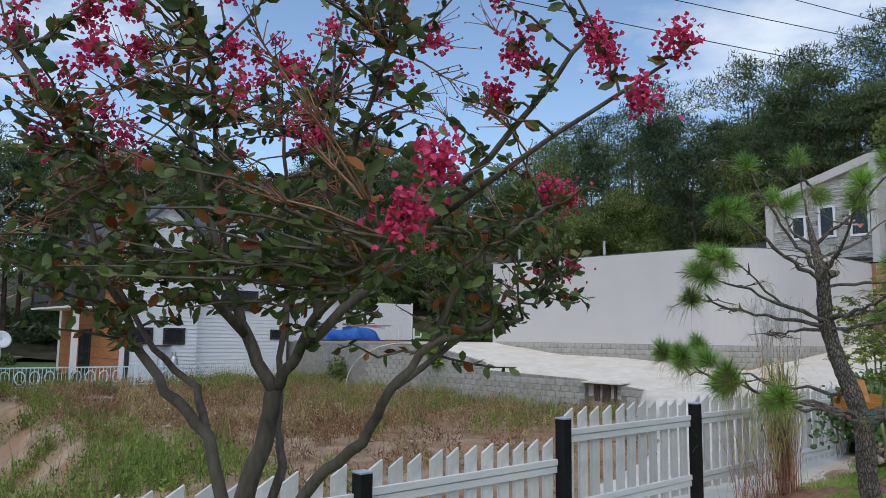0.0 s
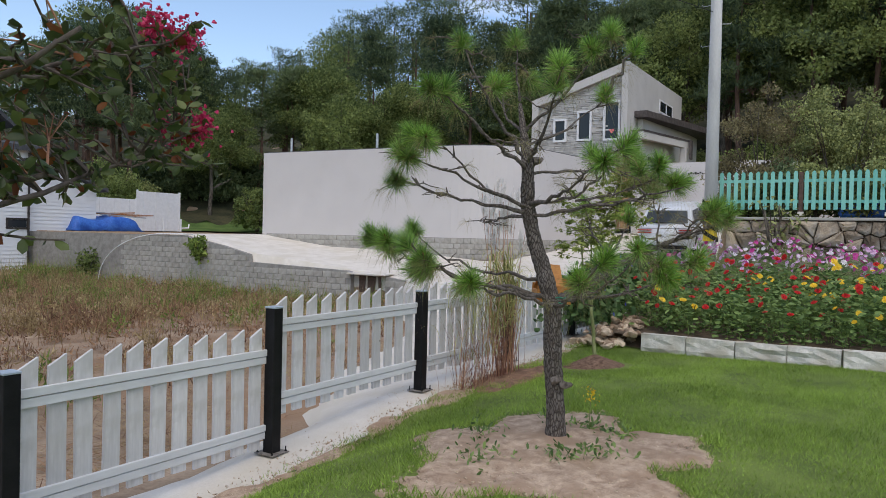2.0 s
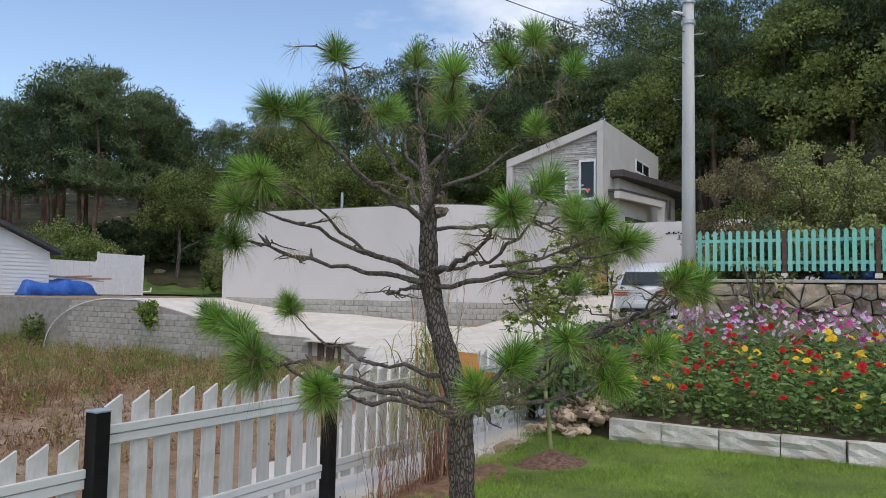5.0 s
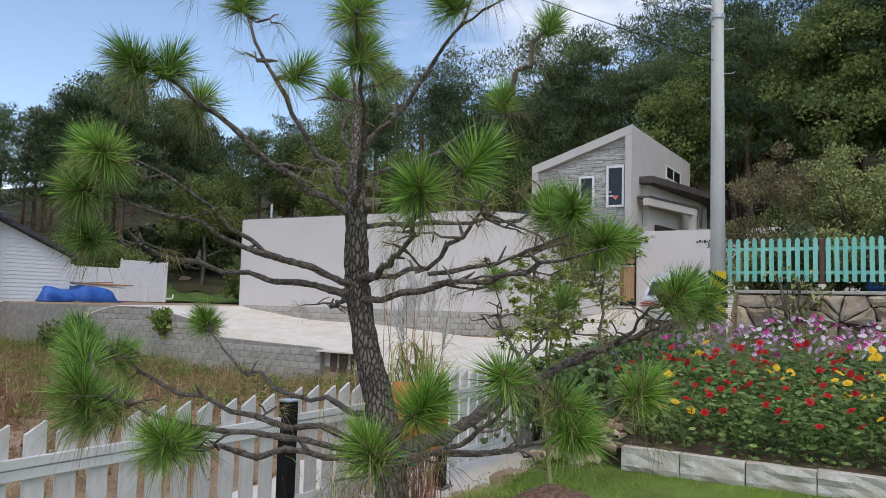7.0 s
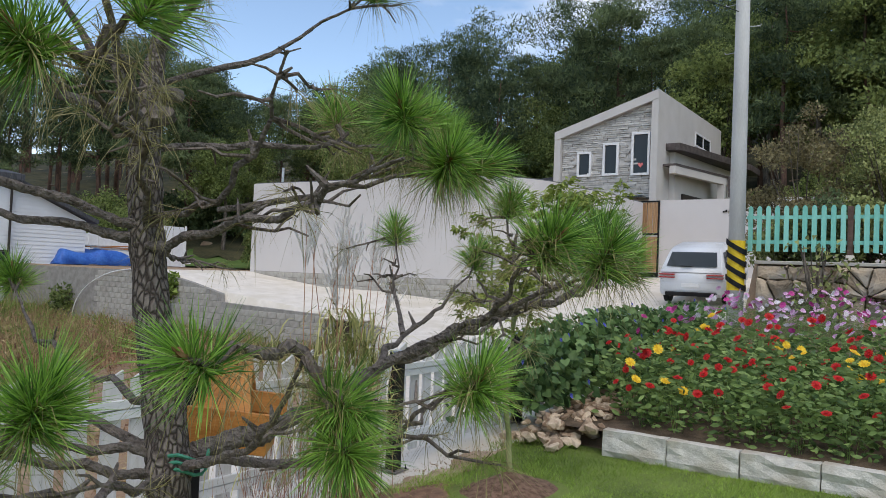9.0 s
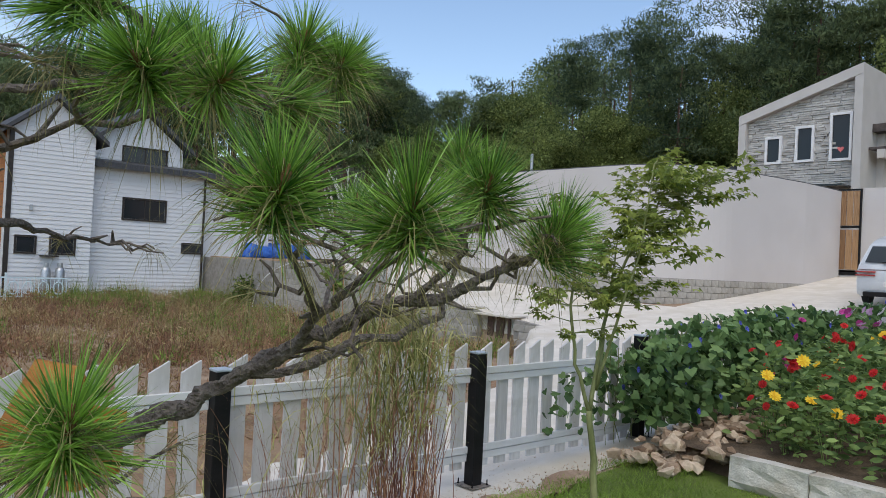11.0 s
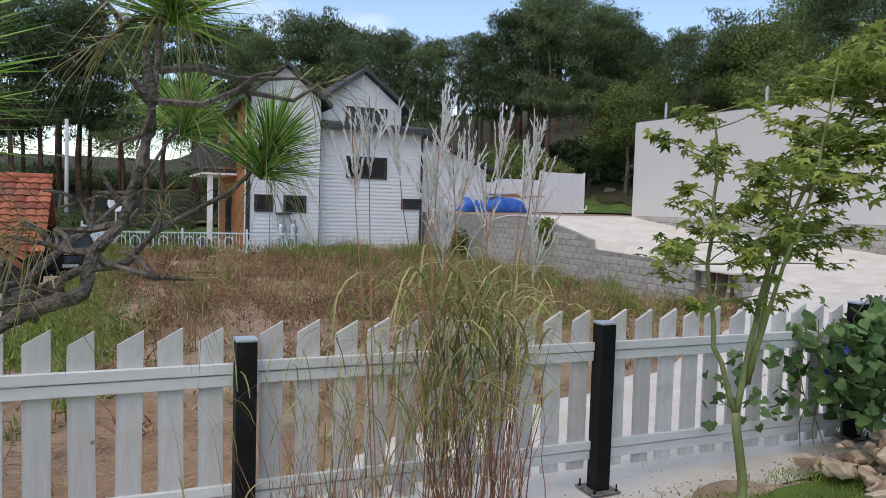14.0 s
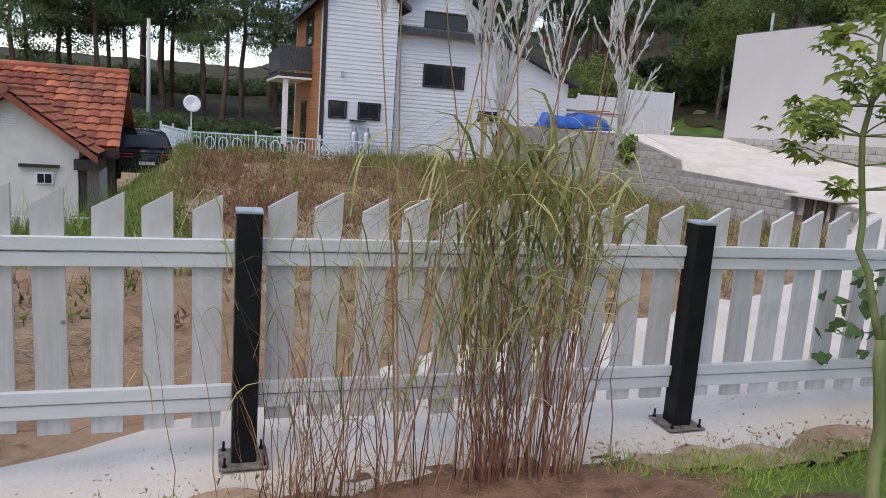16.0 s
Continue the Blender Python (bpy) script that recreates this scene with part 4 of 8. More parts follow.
# stone bank below the yard
def bank():
    r = random.Random(21)
    wall = tagged(part("wall_bank", prism([(5.9, -2.8), (6.7, -2.8), (6.7, -0.68), (6.35, -0.68)], "y", 29.0, 38.0), M_brownpost), "rough brown stone bank below the yard", "wall", kind="structure")
    for k in range(34):
        V, F = stone_mesh(r.random(), r.uniform(0.5, 0.9), r.uniform(0.4, 0.6))
        o = tagged_mesh("stone", V, F, M_stone, wall)
        z = r.uniform(-2.5, -0.9)
        o.matrix_basis = pose(5.95 + (z + 2.8) * 0.19, 29.2 + r.uniform(0, 8), z, r.uniform(-20, 20), 0, r.uniform(-10, 10))


bank()


def tele_pole():
    t = thing("street_pole", 4.1, 48.5, -0.6, "thin grey pole standing behind the yard", "pole")
    g = Geo()
    g.tube([(0, 0, -1), (0, 0, 6.4)], [0.13, 0.10], 10)
    g.ob("shaft", M_polecon, t, smooth=True)
    g = Geo()
    g.tube([(0, 0, 4.2), (-0.5, -0.1, 4.35)], [0.03, 0.03], 6)
    g.ob("arm", M_steel, t)


tele_pole()


M_roofbrown = material("brown_roof_edge", (0.055, 0.045, 0.042), (0.12, 0.10, 0.095), 4, 0.6, 0.3, 40)


def grey_house():
    t = thing("grey_house", 0, 0, 0, "modern rendered house with a sloping roof and stone cladding", "house")
    X, ya, yb, za, zb, base = 39.4, 12.1, 17.57, 10.86, 9.13, 2.0
    part("body", prism([(ya, base), (yb, base), (yb, zb - 0.01), (ya, za - 0.01)], "x", X + 0.35, X + 11.4), M_render2, t)
    # projecting frame round the clad front
    for o in ([(ya, base), (ya + 0.34, base), (ya + 0.34, za - 0.55), (ya, za - 0.44)], [(yb - 0.34, base), (yb, base), (yb, zb - 0.44), (yb - 0.34, zb - 0.35)]):
        part("side_frame", prism(o, "x", X, X + 0.349), M_render2, t)
    part("top_frame", prism([(ya, za - 0.44), (yb, zb - 0.44), (yb, zb), (ya, za)], "x", X - 0.02, X + 0.349), M_render2, t)
    part("roof_sheet", prism([(ya + 0.1, za - 0.03), (yb - 0.1, zb - 0.03), (yb - 0.1, zb + 0.03), (ya + 0.1, za + 0.03)], "x", X + 0.36, X + 11.3), M_roofdark, t)
    # ledge stone cladding, rows of thin pieces
    r = random.Random(5)
    V, F = [], []
    z = 5.4
    holes = ((15.68, 16.24, 6.88, 7.94), (14.24, 14.85, 6.89, 8.31), (12.65, 13.36, 6.85, 8.75))
    while z < 10.4:
        h = r.uniform(0.085, 0.13)
        y = ya + 0.345
        while y < yb - 0.36:
            w = min(r.uniform(0.3, 0.8), yb - 0.345 - y)
            top = za - 0.5 + (zb - za) * (y + w / 2 - ya) / (yb - ya)
            cy, cz = y + w / 2, z + h / 2
            if cz < top and not any(a - 0.15 < cy < b + 0.15 and c - 0.05 < cz < d + 0.05 for a, b, c, d in holes):
                p = X + 0.28 + r.uniform(-0.045, 0.02)
                n = len(V)
                for xx in (p, X + 0.349):
                    V += [(xx, y + 0.008, z + 0.008), (xx, y + w - 0.008, z + 0.008), (xx, y + w - 0.008, z + h - 0.008), (xx, y + 0.008, z + h - 0.008)]
                F += [(n, n + 3, n + 2, n + 1), (n, n + 1, n + 5, n + 4), (n + 1, n + 2, n + 6, n + 5), (n + 2, n + 3, n + 7, n + 6), (n + 3, n, n + 4, n + 7)]
            y += w
        z += h
    tagged(tagged_mesh("cladding", V, F, M_brick, t, "pale split stone cladding"), kind="stuff")
    for a, b, c, d in holes:
        bm = bmesh.new()
        f = 0.11
        for p in ((a - f, c - f, b + f, c), (a - f, d, b + f, d + f), (a - f, c, a, d), (b, c, b + f, d)):
            add_box(bm, X + 0.17, p[0], p[1], X + 0.348, p[2], p[3])
        w = part("window", bm, M_wframe, t, "white framed narrow window")
        part("pane", box(X + 0.25, a, c, X + 0.27, b, d), M_glass, w)
    heart = [(13.005, 7.106), (13.151, 7.279), (13.126, 7.341), (13.064, 7.354), (13.005, 7.304), (12.946, 7.354), (12.884, 7.341), (12.859, 7.279)]
    part("sticker", prism(heart, "x", X + 0.235, X + 0.245), material("pink_sticker", (0.7, 0.15, 0.16), (0.8, 0.22, 0.2), 5, 0.5, 0), t, "pink heart sticker on the glass")
    # glazed canopy below the windows
    part("canopy", prism([(12.5, 5.55), (15.0, 5.55), (15.0, 5.62), (12.5, 5.62)], "x", X - 0.8, X + 0.27), M_glass, t, "small glass canopy")
    # low wing and porch along the side wall
    part("wing", prism([(X + 1.8, 12.09), (X + 1.8, 11.8), (X + 9.2, 11.0), (X + 11.1, 11.0), (X + 11.1, 12.09)], "z", base, 8.05), M_render2, t)
    part("wing_roof", prism([(X + 1.2, 12.095), (X + 1.2, 11.4), (X + 9.2, 9.85), (X + 11.6, 9.85), (X + 11.6, 12.095)], "z", 8.06, 8.40), M_roofbrown, t, "dark brown roof edge")
    part("porch_beam", prism([(X + 0.8, 11.75), (X + 0.8, 11.45), (X + 6.2, 10.3), (X + 6.2, 10.6)], "z", 6.85, 7.22), M_render2, t)
    part("porch_roof", prism([(X + 0.8, 12.08), (X + 0.8, 11.42), (X + 6.25, 10.25), (X + 6.25, 11.3)], "z", 7.225, 7.33), M_roofbrown, t)
    part("porch_post", box(X + 5.6, 10.36, base, X + 6.2, 10.72, 6.845), M_render2, t)
    part("gutter", box(X + 5.9, 10.14, 6.2, X + 6.3, 10.245, 7.30), M_roofbrown, t, "dark brown gutter end")
    # no window: a solid dark panel paints the shade of the porch opening
    part("porch_shade_panel", prism([(X + 2.6, 11.70), (X + 2.6, 11.62), (X + 5.4, 11.32), (X + 5.4, 11.40)], "z", 5.2, 6.05), M_frame, t, "dark panel standing for the shade inside the porch opening")
    # a square window on the side wall
    bm = bmesh.new()
    for a, b, c, d in ((45.4, 9.05, 48.4, 9.15), (45.4, 9.75, 48.4, 9.85), (45.4, 9.15, 45.5, 9.75), (48.3, 9.15, 48.4, 9.75), (46.85, 9.15, 46.95, 9.75)):
        add_box(bm, a, ya - 0.06, b, c, ya + 0.02, d)
    w = part("window", bm, M_wframe, t, "white framed side window")
    part("pane", box(45.5, ya - 0.03, 9.15, 48.3, ya - 0.01, 9.75), M_glass, w)
    part("back_roof", prism([(17.76, 6.0), (24.0, 6.0), (24.0, 6.3), (17.76, 7.0)], "x", X + 1.0, X + 10), M_roofdark, t, "low dark roof of the back wing")


grey_house()


M_paint = material("white_car_paint", (0.66, 0.68, 0.70), (0.72, 0.74, 0.76), 1, 0.25, 0.0, 30, spec=0.5)
M_darkpaint = material("black_car_paint", (0.012, 0.012, 0.014), (0.022, 0.022, 0.025), 1, 0.25, 0.0, 30, spec=0.5)


def parked_car(name, m, M_paint, label):
    t = thing(name, 0, 0, 0, label, "car")
    t.matrix_basis = m
    prof = [(-2.15, 0.30), (-2.24, 0.45), (-2.26, 0.72), (-2.20, 0.98), (-2.10, 1.16), (-1.62, 1.64), (-1.30, 1.75), (-0.4, 1.80), (0.4, 1.76), (1.05, 1.50), (1.45, 1.12), (2.15, 0.98), (2.3, 0.7), (2.25, 0.30)]
    bm = prism(prof, "y", -0.94, 0.94)
    bmesh.ops.bisect_plane(bm, geom=bm.verts[:] + bm.edges[:] + bm.faces[:], plane_co=(0, 0, 1.05), plane_no=(0, 0, 1))
    for v in bm.verts:
        if v.co.z > 1.05:
            v.co.y *= 1 - 0.26 * ((v.co.z - 1.05) / 0.75) ** 1.1
        if v.co.x < -2.0:
            v.co.y *= 0.97
    bmesh.ops.bevel(bm, geom=[e for e in bm.edges], offset=0.045, segments=3, affect="EDGES")
    part("body", bm, M_paint, t, smooth=True)
    def quad(name, pts, mat, thick=0.01, label=""):
        bm = bmesh.new()
        f = bm.faces.new([bm.verts.new(p) for p in pts])
        bmesh.ops.solidify(bm, geom=[f], thickness=thick)
        return part(name, bm, mat, t, label)
    M_tail = material("red_lamp", (0.28, 0.02, 0.02), (0.45, 0.05, 0.04), 10, 0.2, 0, 40, spec=0.6)
    quad("rear_window", [(-2.10, -0.74, 1.20), (-2.10, 0.74, 1.20), (-1.70, 0.66, 1.60), (-1.70, -0.66, 1.60)], M_carglass_sky, 0.012)
    quad("windscreen", [(1.40, -0.74, 1.20), (1.06, -0.66, 1.54), (1.06, 0.66, 1.54), (1.40, 0.74, 1.20)], M_carglass_sky, 0.012)
    part("rear_wiper", box(-2.16, -0.02, 1.20, -2.12, 0.32, 1.225), M_post, t)
    for sd in (-1, 1):
        quad("side_window", [(-1.75, sd * 0.93, 1.17), (-0.3, sd * 0.93, 1.17), (-0.3, sd * 0.79, 1.58), (-1.45, sd * 0.79, 1.58)], M_carglass_sky)
        quad("side_window", [(-0.2, sd * 0.93, 1.17), (1.15, sd * 0.93, 1.17), (0.75, sd * 0.79, 1.58), (-0.2, sd * 0.79, 1.58)], M_carglass_sky)
        for z in (0.86, 0.95):
            part("tail_light", box(-2.28, sd * 0.70 - 0.24, z, -2.16, sd * 0.70 + 0.235, z + 0.035, 0.008), M_tail, t, "thin red tail light")
        part("headlight", box(2.05, sd * 0.70 - 0.18, 0.78, 2.28, sd * 0.70 + 0.18, 0.90, 0.03), M_carglass_sky, t)
        part("mirror", box(0.85, sd * 1.02 - 0.10, 1.10, 1.0, sd * 1.02 + 0.10, 1.28, 0.03), M_paint, t)
        for x in (-1.35, 1.45):
            g = Geo()
            g.tube([(x, sd * 0.78, 0.33), (x, sd * 0.95, 0.33)], [0.33, 0.33], 20)
            w = g.ob("wheel", M_post, t, "black tyre")
            g = Geo()
            g.tube([(x, sd * 0.94, 0.33), (x, sd * 0.965, 0.33)], [0.21, 0.19], 14)
            g.ob("rim", M_steel, w)
    part("lower_bumper", box(-2.29, -0.75, 0.32, -2.18, 0.75, 0.44, 0.02), M_post, t)
    part("number_plate", box(-2.285, -0.26, 0.60, -2.24, 0.26, 0.71), M_wframe, t)


parked_car("white_car", pose(29.2, 6.85, float(drive_z(29.2, 6.75)) + 0.03, 0, -7.4, 4), M_paint, "white estate car parked tail down on the concrete lane")
parked_car("dark_car", pose(4.9, 31.5, float(land_z(4.9, 31.5)) + 0.02, 0, 0, 100), M_darkpaint, "dark car parked in the shade below the stone bank")


def tarp_pile():
    t = thing("tarpaulin_pile", 24.0, 34.5, 1.28, "heap of building material under a blue tarpaulin", "pile")
    r = random.Random(8)
    bm = bmesh.new()
    bmesh.ops.create_grid(bm, x_segments=22, y_segments=10, size=1.0)
    for v in bm.verts:
        x, y = v.co.x, v.co.y
        edge = max(abs(x), abs(y))
        h = 0.74 * float(sstep((1 - edge) / 0.22)) * (0.85 + 0.15 * math.sin(x * 5)) + noise.noise(Vector((x * 4, y * 3, 2))) * 0.12
        v.co = Vector((x * 2.0, y * 1.2, max(0.0, h)))
    o = part("tarpaulin", bm, M_tarp, t, smooth=True)
    o.modifiers.new("thickness", "SOLIDIFY").thickness = 0.02
    for k in range(6):
        p = part("timber", box(-1.2, -0.05, 0, 1.2, 0.05, 0.06), M_wood if k % 2 else M_steel, t)
        p.matrix_basis = pose(1.5 + r.uniform(-0.6, 0.6), -0.6 + k * 0.18, 0.74 + 0.03 * k, 0, r.uniform(-3, 3), r.uniform(-12, 12))


tarp_pile()
for x, y in ((30.5, 36.0), (29.6, 36.4)):
    g = Geo()
    z = 1.3
    g.tube([(x, y, z), (x, y, z + 0.75)], [0.05, 0.05], 8)
    if x > 30:
        g.tube([(x, y, z + 0.2), (x + 0.55, y, z + 0.22), (x + 0.6, y, z + 0.45)], [0.05, 0.05, 0.05], 8)
    tagged(g.ob("drain_pipe", M_plastic), "white plastic drain pipe standing in bare soil", "pipe", group="drain pipes")


# ---- woods ----
def leaf_cards(rng, centres, n_each, spread, size, flat=0.6, thin=1.0, up=0.3):
    """Small triangles scattered round the centres: (V, F)."""
    c = np.repeat(np.asarray(centres), n_each, axis=0)
    n = len(c)
    d = rng.normal(size=(n, 3))
    d /= np.linalg.norm(d, axis=1)[:, None] + 1e-9
    rad = rng.random(n) ** 0.45
    c = c + d * rad[:, None] * np.array([spread, spread, spread * flat])
    a = rng.normal(size=(n, 3)) + d * 0.7
    a[:, 2] += up
    a /= np.linalg.norm(a, axis=1)[:, None]
    b = np.cross(a, rng.normal(size=(n, 3)))
    b /= np.linalg.norm(b, axis=1)[:, None] + 1e-9
    s = (size * rng.uniform(0.6, 1.4, n))[:, None]
    V = np.stack([c - b * s * 0.5 * thin, c + b * s * 0.5 * thin, c + a * s], 1).reshape(-1, 3)
    return V, np.arange(3 * n).reshape(-1, 3)


def broad_crown(seed, height=11.0, width=6.0, clumps=104, each=125, size=0.135):
    rng = np.random.default_rng(seed)
    lobes = [(rng.uniform(-0.25, 0.25) * width, rng.uniform(-0.25, 0.25) * width, height * rng.uniform(0.28, 0.78), rng.uniform(0.22, 0.36) * width) for _ in range(9)]
    cs = []
    for _ in range(clumps):
        x, y, z, r = lobes[rng.integers(len(lobes))]
        d = rng.normal(size=3)
        d /= np.linalg.norm(d)
        d[2] = abs(d[2]) * 0.9 - 0.25
        cs.append((x + d[0] * r, y + d[1] * r, z + d[2] * r * 1.1))
    return leaf_cards(rng, cs, each, 0.8, size, 0.7)


def pine_crown(seed, height=13.0, each=66, pads=50):
    rng = np.random.default_rng(seed)
    cs = []
    for _ in range(pads):
        f = rng.uniform(0.42, 1.0)
        w = 3.0 * (1.12 - f) ** 0.55 * rng.uniform(0.35, 1.15)
        a = rng.uniform(0, 2 * math.pi)
        for k in range(2):
            cs.append((w * math.cos(a) + rng.normal() * 0.4, w * math.sin(a) + rng.normal() * 0.4, height * f + rng.normal() * 0.2))
    return leaf_cards(rng, cs, each, 0.8, 0.33, 0.34, 0.24, 0.8)


def trunk_geo(seed, height, pine):
    r = random.Random(seed)
    g = Geo()
    path = bend_path((0, 0, -1.0), (r.uniform(-0.6, 0.6), r.uniform(-0.6, 0.6), height * 0.95), 6, 0.18, r)
    g.tube(path, [0.2, 0.17, 0.15, 0.12, 0.09, 0.06, 0.02], 7)
    for k in range(9 if pine else 7):
        f = r.uniform(0.42, 0.92)
        p = path[min(5, int(f * 6))]
        a = r.uniform(0, 6.28)
        L = 2.4 * (1.15 - f)
        q = (p.x + L * math.cos(a), p.y + L * math.sin(a), p.z + (0.3 if pine else 1.2) * L * 0.5)
        g.tube(bend_path(p, q, 3, 0.1, r), [0.05, 0.04, 0.03, 0.01], 5)
    return g


BROAD = [(broad_crown(s), trunk_geo(s, 9.5, False)) for s in (1, 2, 3, 4)]
PINES = [(pine_crown(s), trunk_geo(s, 13.0, True)) for s in (11, 12, 13, 14)]


def plant_tree(kind, i, x, y, scale, turn, label):
    (V, F), g = (PINES if kind == "pine" else BROAD)[i]
    key = kind + str(i)
    z = float(land_z(x, y)) - 0.1
    t = thing("pine_tree" if kind == "pine" else "broadleaf_tree", x, y, z, label, "tree", rz=turn, group="edge of the wood")
    t.scale = (scale, scale, scale * 1.0)
    if key not in SHARED:
        a = g.ob("trunk", M_redbark if kind == "pine" else M_bark, t, smooth=True)
        b = tagged_mesh("crown", V, F, M_leafB if kind == "pine" else M_leafA, t)
        SHARED[key] = (a.data, b.data)
    else:
        shared("trunk", SHARED[key][0], t)
        shared("crown", SHARED[key][1], t)
    return t


SHARED = {}
rng = random.Random(77)


def polar(azd, r):
    return 5 + r * math.sin(radians(azd)), r * math.cos(radians(azd))


def top_limit(azd, r, z, height):
    """How large a tree may be so that the skyline keeps its rise and its dips."""
    el = float(np.interp(azd, [-22, 14, 23, 28, 30.5, 36, 38.5, 42, 46, 52, 58, 66, 80, 100], [13.2, 14.0, 12.6, 12.9, 16.2, 16.2, 12.8, 13.2, 15.0, 17.6, 20.2, 21.5, 24.5, 28.5]))
    return (r * math.tan(radians(el)) + 1.5 - z) / height


# the edge of the wood: tall pines behind the white house, mixed trees to the right
for k in range(64):
    azd = -22 + 134 * k / 63 + rng.uniform(-0.9, 0.9)
    start = float(np.interp(azd, [-60, 0, 40, 60, 75, 100, 140], [50, 50, 56, 56, 50, 40, 44]))
    rad = start + rng.uniform(0, 7)
    x, y = polar(azd, rad)
    kind = "pine" if azd < 38 or rng.random() < (0.3 if azd < 64 else 0.5) else "broad"
    s = rng.uniform(0.85, 1.15) * float(np.interp(azd, [34, 55, 70], [1.05, 0.95, 1.2]))
    s = max(0.5, min(s, rng.uniform(0.9, 1.02) * top_limit(azd, rad, float(land_z(x, y)), 13.6 if kind == "pine" else 11.0)))
    plant_tree(kind, rng.randrange(4), x, y, s, rng.uniform(0, 360), "tall dark pine with a bare trunk at the wood edge" if kind == "pine" else "dense green broadleaf tree at the foot of the hill")


def hill_wood():
    r = random.Random(5)
    Vc, Fc, Vp, Fp = [], [], [], []
    nb = npn = 0
    trunks = Geo()
    for k in range(300):
        azd = r.uniform(-20, 103)
        start = float(np.interp(azd, [-60, 0, 40, 60, 75, 100, 140], [56, 56, 62, 62, 56, 46, 50]))
        rad = start + 60 * r.random() ** 1.2
        x, y = polar(azd, rad)
        z = float(land_z(x, y)) - 0.3
        if azd < 9 and rad > start + 14:
            continue
        pine = r.random() < (0.75 if azd < 34 else 0.5)
        (V, F), g = (PINES if pine else BROAD)[r.randrange(4)]
        step = 1 if rad < start + 5 else 4 if rad > start + 25 else 3
        a, s = r.uniform(0, 6.28), r.uniform(0.85, 1.25) * float(np.interp(azd, [55, 75], [1.0, 1.25]))
        cap = top_limit(azd, rad, z, 13.6 if pine else 11.0)
        if cap < 0.45:
            continue
        s = r.uniform(0.9, 1.02) * min(cap, 1.7) if rad > start + 20 else min(s, r.uniform(0.88, 1.0) * cap)
        V = V.reshape(-1, 3, 3)[::step].reshape(-1, 3)
        c, sn = math.cos(a) * s, math.sin(a) * s
        W = np.stack([V[:, 0] * c - V[:, 1] * sn + x, V[:, 0] * sn + V[:, 1] * c + y, V[:, 2] * s + z], 1)
        f = np.arange(len(W)).reshape(-1, 3)
        if pine:
            Vp.append(W); Fp.append(f + npn); npn += len(W)
        else:
            Vc.append(W); Fc.append(f + nb); nb += len(W)
        lean = r.uniform(-0.5, 0.5)
        trunks.tube([(x, y, z - 0.5), (x + lean * 0.3, y, z + 4.5 * s), (x + lean, y, z + 9 * s)], [0.2 * s, 0.15 * s, 0.06 * s], 6)
    tagged(tagged_mesh("hill_broadleaf_wood", np.concatenate(Vc), np.concatenate(Fc), M_leafA), "dense mixed green wood covering the hill", "wood", kind="stuff")
    tagged(tagged_mesh("hill_pine_wood", np.concatenate(Vp), np.concatenate(Fp), M_leafB), "dark pine wood covering the hill", "wood", kind="stuff")
    tagged(trunks.ob("hill_trunks", M_redbark), "bare trunks inside the hill wood", "wood", kind="stuff")


hill_wood()


def shrub(x, y, z, w, h, seed, label, mat=None, each=70, size=0.13):
    rg = np.random.default_rng(seed)
    t = thing("shrub", x, y, z, label, "shrub", group="shrubs")
    cs = []
    for _ in range(int(26 * w)):
        a, q = rg.uniform(0, 6.28), rg.random() ** 0.5 * w / 2
        cs.append((q * math.cos(a), q * math.sin(a), rg.uniform(0.15, 1.0) * h * (1 - 0.35 * (2 * q / w) ** 2)))
    V, F = leaf_cards(rg, cs, each, 0.34 if w < 3.6 else 0.6, size, 0.8)
    tagged_mesh("foliage", V, F, mat or M_bush, t)
    g = Geo()
    r = random.Random(seed)
    for k in range(10):
        a = r.uniform(0, 6.28)
        g.tube(bend_path((0, 0, -0.1), (w * 0.35 * math.cos(a), w * 0.35 * math.sin(a), h * 0.8), 3, 0.08, r), [0.025, 0.02, 0.014, 0.006], 5)
    tagged(g.ob("branch_mass", M_bark, t), kind="stuff")


r = random.Random(3)
M_rusty = material("rusty_bush_foliage", (0.10, 0.085, 0.045), (0.30, 0.26, 0.13), 0.8, 0.7, 0, 4.0, island=0.6, leaf=0.25, contrast=0.6)
for k in range(11):
    shrub(23.5 + r.uniform(0, 4), 3.2 - k * 0.9 + r.uniform(-0.4, 0.4), 2.05, r.uniform(2.6, 3.4), r.uniform(3.2, 4.6), k + 50, "unpruned brown and green shrub behind the turquoise fence", M_rusty if k % 3 == 0 else M_bush, 190, 0.062)
for k in range(12):
    shrub(38.0 + r.uniform(0, 6), 20.0 + k * 1.6, 1.3, r.uniform(2.6, 3.4), r.uniform(2.6, 4.8), k + 80, "light green bush growing behind the garden wall", M_leafA, 90, 0.12)
for k in range(4):
    shrub(7.2 + k * 0.9, 33.6 + r.uniform(-0.3, 0.6), -0.7, 0.9, r.uniform(0.35, 0.6), k + 160, "low dark green bush behind the garden balustrade", M_leafB, 60, 0.10)
for k in range(5):
    shrub(8.0 + k * 1.9 - 6.0 + r.uniform(-0.5, 0.5), 47 + r.uniform(0, 3), -0.6, 2.6, r.uniform(0.6, 1.2), k + 130, "dark green bush below the pines", M_leafB, 80, 0.12)
for k in range(15):
    x, y = polar(-17 + k * 1.8, r.uniform(66, 92))
    shrub(x, y, float(land_z(x, y)) - 0.2, r.uniform(4.2, 5.2), r.uniform(1.2, 2.2), k + 470, "dark scrub on the rise behind the pines", M_leafB, 46, 0.24)
